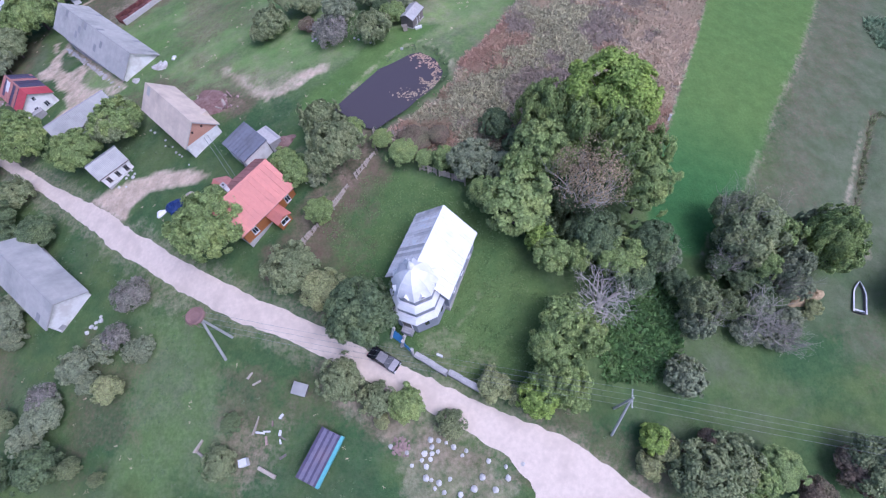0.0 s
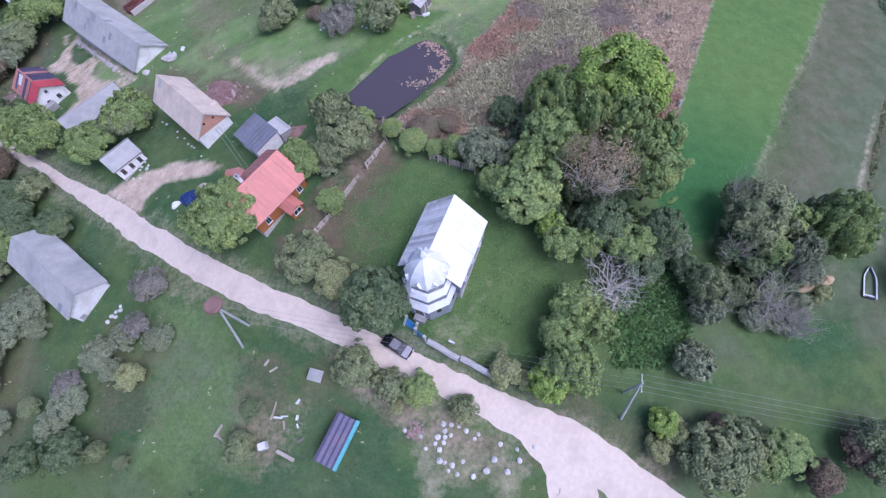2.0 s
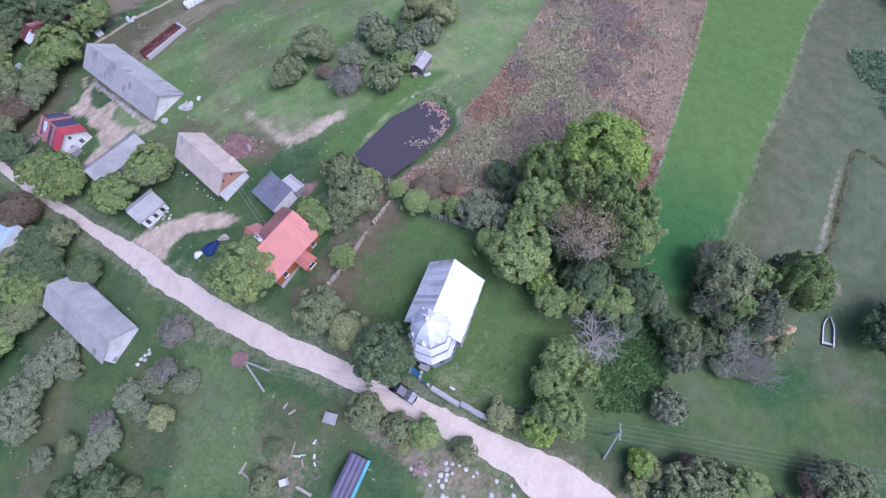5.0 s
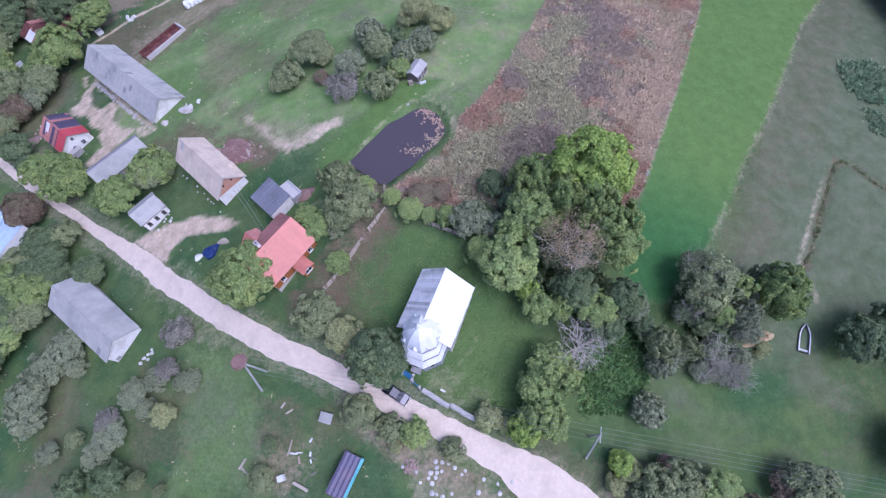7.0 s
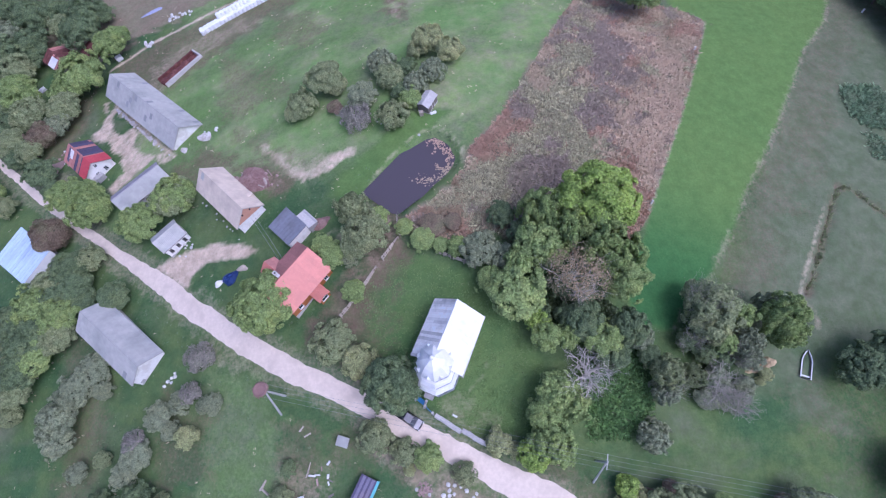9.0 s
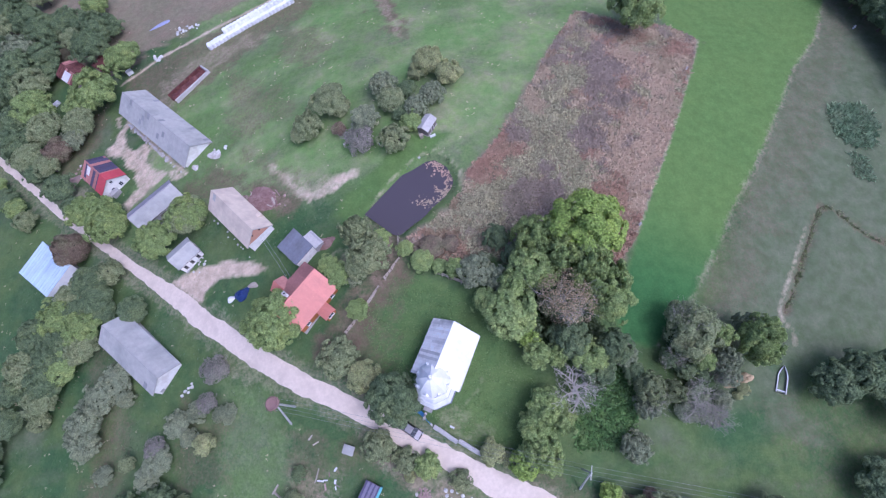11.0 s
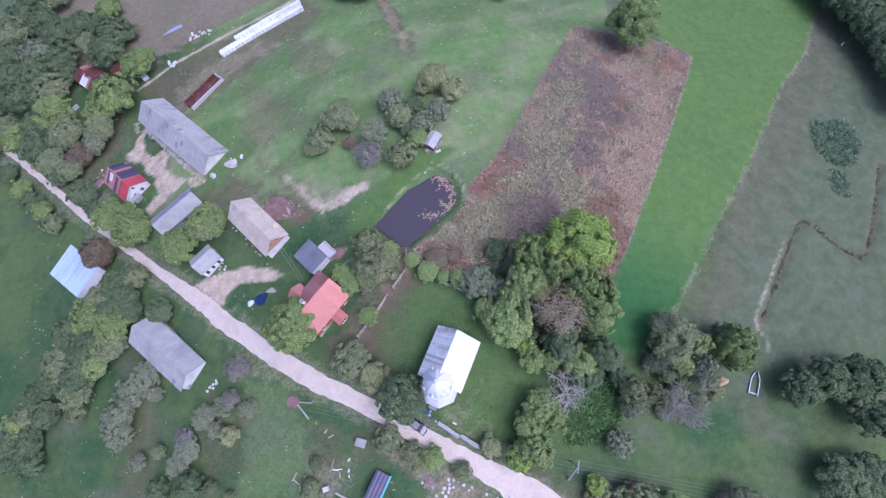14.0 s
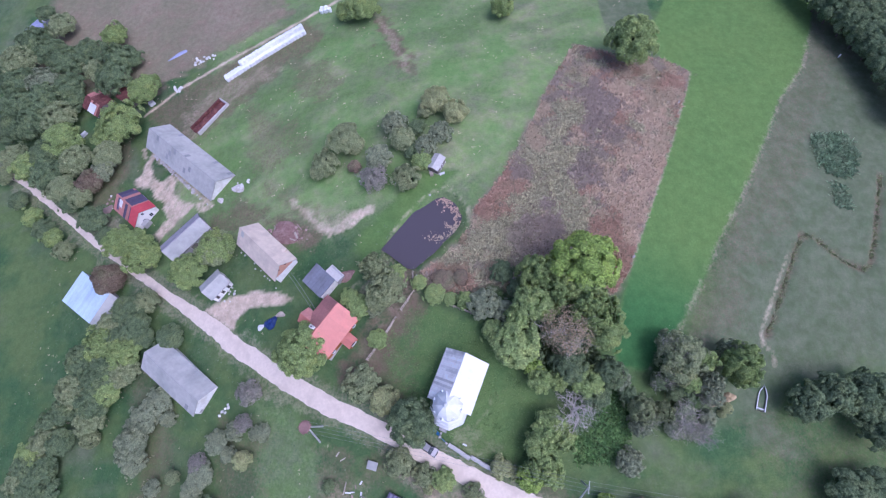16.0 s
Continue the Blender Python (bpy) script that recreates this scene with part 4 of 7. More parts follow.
for i in range(8):
    m = pose(TW, 0, 0) @ pose(0, 0, 0, 0, 0, 45 * i)
    part("louvre", moved(join(*[box(3.1, 3.2, -0.46, 0.46, 6.75 + 0.2 * k, 6.85 + 0.2 * k) for k in range(5)]), m), "grey_wall", church)
    gab = part("gablet", moved(join(slab([(3.4, -0.55, 8.4), (3.4, 0, 9.3), (2.5, 0, 9.3), (3.0, -0.55, 8.4)][::-1], (0, -1, 0.7), 0.05), slab([(3.4, 0.55, 8.4), (3.4, 0, 9.3), (2.5, 0, 9.3), (3.0, 0.55, 8.4)], (0, 1, 0.7), 0.05)), m), "zinc", dome, "small sheet metal gablet")
    part("gablet_front", moved(slab([(3.34, -0.48, 8.4), (3.34, 0.48, 8.4), (3.34, 0, 9.2)], (1, 0, 0), 0.05), m), "grey_wall", gab)
    if i not in (0, 4):
        part("lower_window", moved(join(box(4.1, 4.2, -0.35, 0.35, 1.2, 2.5)), pose(-6.7, 0, 0) @ pose(0, 0, 0, 0, 0, 45 * i)), "glass", church)
onion = part("onion_finial", at_tower(rings([(0.3, 12.2), (0.3, 12.5), (0.48, 12.8), (0.58, 13.1), (0.45, 13.5), (0.2, 14.0), (0.08, 14.5), (0.05, 14.55)], 10), TW), "zinc", church, smooth=True)
part("cross", at_tower(join(box(-0.05, 0.05, -0.05, 0.05, 14.5, 15.6), box(-0.05, 0.05, -0.4, 0.4, 15.0, 15.1), box(-0.05, 0.05, -0.2, 0.2, 15.3, 15.38)), TW), "white", onion)
for k in range(3):
    part("step", box(-11.25 - 0.32 * k, -10.9 - 0.32 * k, -0.9, 0.9, -1.2, 0.42 - 0.16 * k), "grey_wall", church)
door(church, -10.9, 0, 1.5, 2.3, "x-", "wood", 0.4)

# ---- orange-roofed house ----
red = house("farmhouse", -26.1, 4.5, 53, 13.4, 8.8, 3.2, 6.6, "orange_wall", "brown_roof", "ochre wooden farmhouse under an orange-red metal roof", "house",
            over=0.5, kind="seam", a=1.05, seed=3, roof_s="orange_roof", cap="orange_roof", plan=(0.77, 0.99), lift=0.9)
for wx in (-3.9, 4.3):
    window(red, wx, -3.93, 1.75, 1.1, 1.4, "y-")
window(red, 6.23, 1.6, 1.75, 1.0, 1.4, "x+")
window(red, 6.23, -1.6, 1.75, 1.0, 1.4, "x+")
part("porch_wall", join(box(-0.6, -0.45, -6.2, -3.9, 0.0, 2.3), box(1.95, 2.1, -6.2, -3.9, 0.0, 2.3), box(-0.45, 1.95, -6.2, -6.05, 0.0, 2.3)), "orange_wall", red)
window(red, 0.75, -6.22, 1.5, 1.7, 1.1, "y-")
for s in (-1, 1):
    n = Vector((s * 0.6, 0, 1.0))
    part("porch_roof", slab([(0.75 + s * 1.65, -6.6, 2.25), (0.75, -6.6, 3.1), (0.75, -3.6, 3.1), (0.75 + s * 1.65, -3.6, 2.25)][::-s], n, 0.1), "orange_roof", red)
part("annex_wall", box(-3.2, 0.6, 3.9, 5.7, -0.8, 2.8), "orange_wall", red)
for s in (-1, 1):
    n = Vector((s * 1.3, 0, 2.2))
    part("annex_roof", slab([(-1.3 + s * 2.3, 6.1, 2.7), (-1.3, 6.1, 4.2), (-1.3, 1.6, 4.2), (-1.3 + s * 2.3, 1.6, 2.7)][::-s], n, 0.1), "orange_roof" if s < 0 else "brown_roof", red)
chim = part("chimney", box(-2.2, -1.5, 0.5, 1.2, 5.2, 7.5), "white", red, "whitewashed chimney")
part("chimney_cap", box(-2.28, -1.42, 0.42, 1.28, 7.5, 7.6), "concrete", chim)
part("flue", box(-2.0, -1.7, 0.7, 1.0, 7.6, 7.66), "rubber", chim)

# ---- long sheds and houses ----
stable = house("stable", -61.6, -4.1, -35.1, 20.2, 8.8, 3.2, 6.2, "white_wall", "slate", "long whitewashed stable with grey corrugated slate roof", "barn", seed=4, odd=("slate_dark", 0.015), plan=(0.88, 0.83), lift=0.85)
part("patch", slab([(9.70, -3.6, 0.3), (9.70, -2.6, 0.3), (9.70, -2.6, 1.3), (9.70, -3.6, 1.3)], (1, 0, 0), 0.03), "grey_wall", stable)
barn = house("barn", -70.7, 51.2, -38.7, 33, 10.4, 3.4, 6.9, "white_wall", "slate", "long dairy barn with grey slate roof and white gable", "barn", seed=5, odd=("slate_dark", 0.03), plan=(0.86, 0.84), lift=0.95)
for wx in np.arange(-13, 14, 3.2):
    window(barn, float(wx), -4.78, 1.9, 1.0, 0.7, "y-", False)
door(barn, 4.0, 4.8, 2.4, 2.4, "y+", "wood")
# barn sheets between x 1.5 and 15 take the darker slate
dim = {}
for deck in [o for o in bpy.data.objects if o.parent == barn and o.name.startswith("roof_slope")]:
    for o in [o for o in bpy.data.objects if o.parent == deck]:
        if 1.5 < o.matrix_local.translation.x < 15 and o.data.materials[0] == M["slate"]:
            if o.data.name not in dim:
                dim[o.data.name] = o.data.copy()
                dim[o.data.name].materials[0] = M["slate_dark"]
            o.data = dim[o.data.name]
cottage = house("old_house", -41.9, 21.9, -41.9, 17, 8.3, 3.0, 6.2, "white_wall", "slate_light", "old farm building with pale slate roof and orange brick gable", "house", seed=6, gable="brick", odd=("slate", 0.02), plan=(0.81, 0.79), lift=1.02)
for q in (-1.1, 1.1):
    part("attic_opening", slab([(8.10, q - 0.2, 4.2), (8.10, q + 0.2, 4.2), (8.10, q + 0.2, 4.6), (8.10, q - 0.2, 4.6)], (1, 0, 0), 0.03), "rubber", cottage)
for wx in (-5.5, -2.5, 1.0, 4.5):
    window(cottage, wx, -3.73, 1.7, 0.9, 1.1, "y-")
part("dormer", box(3.6, 4.8, 3.0, 4.3, 2.6, 3.9), "slate_light", cottage)
small = house("whitewashed_cottage", -55, 15.7, 48.5, 7, 5.6, 2.6, 3.9, "white_wall", "slate", "small whitewashed summer kitchen with grey sheet roof", "house", over=0.3, seed=7, plan=(0.8, 0.85), lift=1.05)
for wx in (-2.0, 0.0, 2.0):
    window(small, wx, -2.53, 1.5, 0.8, 1.0, "y-", mat="wood")
door(small, 3.25, 0.2, 0.9, 2.0, "x+", "wood")
hay = house("grey_shed", -66.0, 28.6, 46.5, 13.8, 7.6, 2.9, 4.6, "grey_wall", "slate_violet", "long grey shed with weathered pale roof", "shed", seed=8, roof_s="slate", odd=("slate", 0.06), plan=(0.84, 0.78), lift=1.05)
door(hay, 0.0, -3.4, 2.2, 2.2, "y-", "wood")
redh = house("patched_house", -85.6, 39.7, -38, 10.4, 8.2, 3.0, 5.4, "white_wall", "brown_roof", "white house with crimson and patched dark roof sheets", "house", seed=9, over=0.4, odd=("navy_roof", 0.45), kind="seam", a=1.2, plan=(0.92, 0.9), lift=1)
for s in (-1, 1):
    n = Vector((0, s * 2.4, 4.1))
    pts = [(2.2, s * 4.15, 3.10), (5.4, s * 4.15, 3.10), (5.4, 0, 5.56), (2.2, 0, 5.56)]
    part("red_roof_section", slab(pts if s < 0 else pts[::-1], n, 0.08), "red_roof", redh, "crimson new roof sheets")
part("white_roof_patch", slab([(-3.2, -3.2, 3.5), (-1.8, -3.2, 3.5), (-1.8, -0.4, 5.38), (-3.2, -0.4, 5.38)], (0, -2.4, 3.7), 0.06), "white", redh)
window(redh, 4.82, -1.0, 1.8, 1.0, 1.2, "x+")
window(redh, 4.82, 1.4, 1.8, 1.0, 1.2, "x+")
part("porch", box(4.9, 6.3, -2.6, -0.2, -0.8, 2.0), "grey_wall", redh)
window(redh, 4.82, 0.2, 3.9, 0.8, 0.9, "x+")
hut2 = house("ruined_hut", -112.4, 79.6, -35, 8, 6.8, 2.4, 3.8, "wood", "rust", "ramshackle hut with rusty and white roof sheets", "hut", seed=11, kind="seam", a=1.0, over=0.25, odd=("brown_roof", 0.3), plan=(1.04, 1.04), lift=1)
part("white_roof_sheet", slab([(-0.8, -3.45, 2.62), (2.2, -3.45, 2.62), (2.2, -0.9, 3.66), (-0.8, -0.9, 3.66)], (0, -1.4, 3.4), 0.05), "white", hut2)
hut = house("field_hut", -3.6, 39.5, 62, 4.6, 3.3, 1.9, 2.6, "wood", "concrete", "small timber hut with pale roof on the meadow", "hut", over=0.2, kind="seam", a=0.7, seed=12, plan=(0.82, 0.82), lift=0.95)
door(hut, 0, -1.48, 0.8, 1.6, "y-", "wood")


def flat_shed(name, x, y, yaw, L, W, low, high, wall, roof, label, a=0.9, over=0.2, seed=20, plan=(1.0, 1.0), lift=1.0):
    """A shed under one slope that falls towards local -y."""
    rng = random.Random(seed)
    ob = thing(name, spot(x, y, yaw) @ Matrix.Diagonal((*plan, lift, 1)), label, "shed")
    hl, hw = L / 2 - over, W / 2 - over
    for y0, y1, z in ((-hw, -hw + 0.12, low), (hw - 0.12, hw, high - 0.08)):
        part("wall", box(-hl, hl, y0, y1, -2.0, z - 0.1), wall, ob)
    for s in (-1, 1):
        pts = [(s * hl, -hw + 0.12, -2.0), (s * hl, hw - 0.12, -2.0), (s * hl, hw - 0.12, high - 0.2), (s * hl, -hw + 0.12, low - 0.08)]
        part("wall", slab(pts if s > 0 else pts[::-1], (s, 0, 0), 0.12), wall, ob)
    deck = part("roof", slab([(-L / 2, -W / 2, low), (L / 2, -W / 2, low), (L / 2, W / 2, high), (-L / 2, W / 2, high)], (0, low - high, W), 0.08), roof, ob)
    lay_sheets(deck, (-L / 2, W / 2, high), (1, 0, 0), (0, -W, low - high), L, math.hypot(W, high - low), a, 99, roof, "seam", "sheet", rng)
    return ob


blue = flat_shed("blue_roofed_shed", -93.2, 15.9, -33, 14.6, 9.4, 3.0, 4.2, "grey_wall", "blue_roof", "shed with light blue sheet metal roof among trees", a=1.05, seed=10, plan=(0.76, 0.9), lift=1.0)
part("lean_to_roof", slab([(7.3, -4.7, 3.0), (12.2, -4.7, 1.6), (12.2, 4.7, 2.6), (7.3, 4.7, 4.2)], (1.5, -0.5, 4.9), 0.08), "slate", blue, "grey slate lean-to slope")
part("lean_to_wall", join(box(11.8, 11.92, -4.4, 4.4, -2.0, 1.6), box(7.1, 11.8, -4.4, -4.28, -2.0, 1.55), box(7.1, 11.8, 4.28, 4.4, -2.0, 2.5)), "grey_wall", blue)
window(blue, 7.12, 0.0, 1.8, 1.2, 0.9, "x+")
lean = flat_shed("lean_shed", -28.4, 14.1, -42, 7.6, 6, 2.4, 3.0, "white_wall", "dark_roof", "whitewashed shed with dark blue-grey sheet roof", seed=21, plan=(0.76, 0.78), lift=1.1)
door(lean, 1.6, -2.85, 1.1, 1.8, "y-", "wood", -0.1)
part("grey_annex", box(-0.5, 4.0, 2.9, 5.3, -0.8, 2.2), "grey_wall", lean)
part("annex_roof", slab([(-0.7, 2.95, 2.35), (4.2, 2.95, 2.35), (4.2, 5.5, 2.15), (-0.7, 5.5, 2.15)], (0, 0.2, 2.5), 0.08), "concrete", lean)
ribs = flat_shed("garden_shed", -13.5, -28.9, 65.6, 7.8, 3, 1.9, 2.2, "wood", "navy_roof", "garden shed with violet ribbed roof and turquoise side", a=7.8, seed=22, plan=(0.77, 0.87), lift=0.95)
for k in range(3):
    y0 = -1.15 + 0.85 * k
    part("roof_strip", slab([(-3.88, y0, 2.05 + 0.1 * (y0 + 0.0) + 0.10), (3.88, y0, 2.05 + 0.1 * y0 + 0.10), (3.88, y0 + 0.5, 2.05 + 0.1 * (y0 + 0.5) + 0.10), (-3.88, y0 + 0.5, 2.05 + 0.1 * (y0 + 0.5) + 0.10)], (0, -0.1, 1), 0.05), "violet_roof", ribs, "paler violet roof strip")
part("turquoise_side", box(-3.95, 3.95, -1.78, -1.46, 0.9, 1.86), "cyan", ribs, "turquoise painted side board")
part("turquoise_edge", slab([(-3.95, -1.95, 1.86), (3.95, -1.95, 1.86), (3.95, -1.5, 2.00), (-3.95, -1.5, 2.00)], (0, -0.3, 1), 0.05), "cyan", ribs)

# ---- silage pit, bales, boat ----
clamp = thing("silage_pit", spot(-70.6, 68.2, 53.0), "rusty silage pit between white concrete walls", "pit")
part("floor", box(-6, 6, -1.6, 1.6, -0.6, 0.15), "rust", clamp)
part("wall", box(-6, 6, -2.0, -1.6, -0.6, 1.2), "concrete", clamp)
part("wall", box(5.6, 6.0, -1.6, 1.6, -0.6, 1.2), "concrete", clamp)
part("wall", box(-6, 6, 1.6, 2.0, -0.6, 1.0), "rust", clamp)
part("silage", join(*[moved(rings([(1.3, 0.1), (1.1, 0.5), (0.5, 0.75)], 7), pose(-5 + 1.7 * k, 0.3 * (-1) ** k, 0.05)) for k in range(6)]), "rust", clamp)

bale_piece = rings([(0.55, 0), (0.62, 0.06), (0.64, 0.6), (0.62, 1.14), (0.55, 1.2)], 14)
rng = random.Random(31)
first = None
for k in range(24):
    for row in range(2):
        for tier in range(2):
            if tier and (k < 5 or row):
                continue
            s = k * 1.15
            x = -68.4 + 0.842 * s + 0.59 * (row - 0.5)
            y = 82.4 + 0.539 * s - 0.93 * (row - 0.5) + (0.3 if tier else 0)
            m = pose(x, y, float(height(x, y)) + 1.22 * tier + 0.02, 0, 0, rng.uniform(0, 360)) @ Matrix.Scale(1.04 + rng.uniform(-0.04, 0.05), 4)
            if first is None:
                first = solid("wrapped_bale", bale_piece, "film", m, "round silage bale wrapped in white film", "bale", "row of bales", smooth=False)
            else:
                ob = new("wrapped_bale", first.data)
                ob.matrix_world = m
                tagged(ob, "round silage bale wrapped in white film", "bale", "row of bales")
for k in range(5):
    x, y = -41.3 + 1.3 * (k % 3), 105.0 + 1.25 * (k // 3)
    ob = new("wrapped_bale", first.data)
    ob.matrix_world = spot(x, y)
    tagged(ob, "round silage bale wrapped in white film", "bale", "row of bales")

boat = thing("rowing_boat", spot(56.8, -9.6, 69.0) @ Matrix.Diagonal((0.77, 0.6, 0.8, 1)), "white rimmed rowing boat lying on the grass", "boat")


def hull_ring(z, k, inset):
    pts = []
    for u in np.linspace(0, 1, 9):
        w = 1.25 * (1 - max(0.0, (u - 0.55) / 0.45) ** 1.8) * k - inset
        pts.append((-3.1 + 6.2 * u * (1 - 0.02 * (1 - k)), max(w, 0.03)))
    ring = [(a, -b, z) for a, b in pts] + [(a, b, z) for a, b in reversed(pts)]
    return ring


def loft(rs, close=True):
    n = len(rs[0])
    v = [p for r in rs for p in r]
    f = [(k * n + i, k * n + (i + 1) % n, (k + 1) * n + (i + 1) % n, (k + 1) * n + i) for k in range(len(rs) - 1) for i in range(n)]
    if close:
        f.append(tuple(range(n - 1, -1, -1)))
    return v, f


part("hull", loft([hull_ring(0.0, 0.7, 0), hull_ring(0.25, 0.92, 0), hull_ring(0.6, 1.0, 0), hull_ring(0.6, 1.0, 0.12), hull_ring(0.2, 0.85, 0.1)]), "wood", boat)
part("bottom_boards", (hull_ring(0.2, 0.85, 0.1), [tuple(range(18))]), "tussock", boat, "grass-grown boat floor")
part("gunwale", loft([hull_ring(0.57, 1.03, -0.06), hull_ring(0.68, 1.03, -0.06), hull_ring(0.68, 1.0, 0.16), hull_ring(0.57, 1.0, 0.16)], False), "white", boat, "white painted gunwale")
for bx in (-2.6,):
    part("thwart", box(bx - 0.15, bx + 0.15, -1.1, 1.1, 0.42, 0.47), "white", boat)

# ---- stork nest and power line ----
nest = thing("stork_nest_pole", spot(-27.4, -14.2, 0), "stork nest on a strutted concrete pole", "nest pole")
part("pole", tube((0, 0, -0.5), (0, 0, 8.3), 0.2, 0.15, 8), "pole", nest)
part("strut", tube((-0.5, -2.9, -0.5), (0, -0.05, 7.6), 0.19, 0.14, 8), "pole", nest)
rng = random.Random(5)
sticks = [rings([(0.5, 8.3), (1.0, 8.6), (1.15, 9.0), (1.0, 9.15), (0.6, 9.0)], 14)]
for k in range(120):
    t, r = rng.uniform(0, 6.28), rng.uniform(0.7, 1.1)
    p = Vector((r * math.cos(t), r * math.sin(t), rng.uniform(8.5, 9.15)))
    q = p + Vector((math.cos(t + rng.uniform(0.8, 2.2)), math.sin(t + rng.uniform(0.8, 2.2)), rng.uniform(-0.15, 0.15))) * rng.uniform(0.4, 0.8)
    sticks.append(tube(p, q, 0.025, 0.015, 4))
part("nest", join(*sticks), "nest", nest)


def power_pole(x, y, yaw, strut=True):
    ob = thing("utility_pole", spot(x, y, yaw), "grey concrete utility pole with crossarm", "utility pole", "power line")
    part("pole", tube((0, 0, -0.5), (0, 0, 8.0), 0.17, 0.12, 8), "pole", ob)
    if strut:
        part("strut", tube((0, -3.0, -0.5), (0, -0.05, 7.2), 0.17, 0.12, 8), "pole", ob)
    part("crossarm", box(-0.06, 0.06, -1.0, 1.0, 7.5, 7.62), "pole", ob)
    for k in (-0.9, -0.3, 0.3, 0.9):
        part("insulator", moved(rings([(0.05, 7.62), (0.07, 7.7), (0.05, 7.82)], 8), pose(0, k, 0)), "white", ob)
    return ob


LINE = [(-27.4, -14.2), (21.8, -23.7), (81.6, -33.9)]
power_pole(21.8, -23.7, -12)
power_pole(81.6, -33.9, -12)
for (ax, ay), (bx, by) in zip(LINE, LINE[1:]):
    for k in (-0.9, -0.3, 0.3, 0.9):
        a = Vector((ax + 0.19 * k, ay + 0.98 * k, float(height(ax, ay)) + 7.85))
        b = Vector((bx + 0.19 * k, by + 0.98 * k, float(height(bx, by)) + 7.85))
        cu = bpy.data.curves.new("wire", "CURVE")
        cu.dimensions, cu.bevel_depth, cu.bevel_resolution = "3D", 0.014, 0
        sp = cu.splines.new("POLY")
        sp.points.add(20)
        for i in range(21):
            t = i / 20
            p = a.lerp(b, t)
            sp.points[i].co = (p.x, p.y, p.z - 1.1 * 4 * t * (1 - t), 1)
        cu.materials.append(M["wire"])
        tagged(new("power_wire", cu), "thin overhead power wire between poles", "wire", "power line")


flat_shed("hut_annex", -102.5, 81.3, -32, 7.2, 4.2, 1.9, 2.5, "wood", "rust", "low rusty-roofed annex beside the ruined hut", a=0.9, seed=23, plan=(1.04, 1.04), lift=1)


# ---- trees ----
def ico():
    bm = bmesh.new()
    bmesh.ops.create_icosphere(bm, subdivisions=1, radius=1)
    v = np.array([p.co[:] for p in bm.verts])
    f = np.array([[p.index for p in q.verts] for q in bm.faces])
    bm.free()
    return v, f


ICO_V, ICO_F = ico()


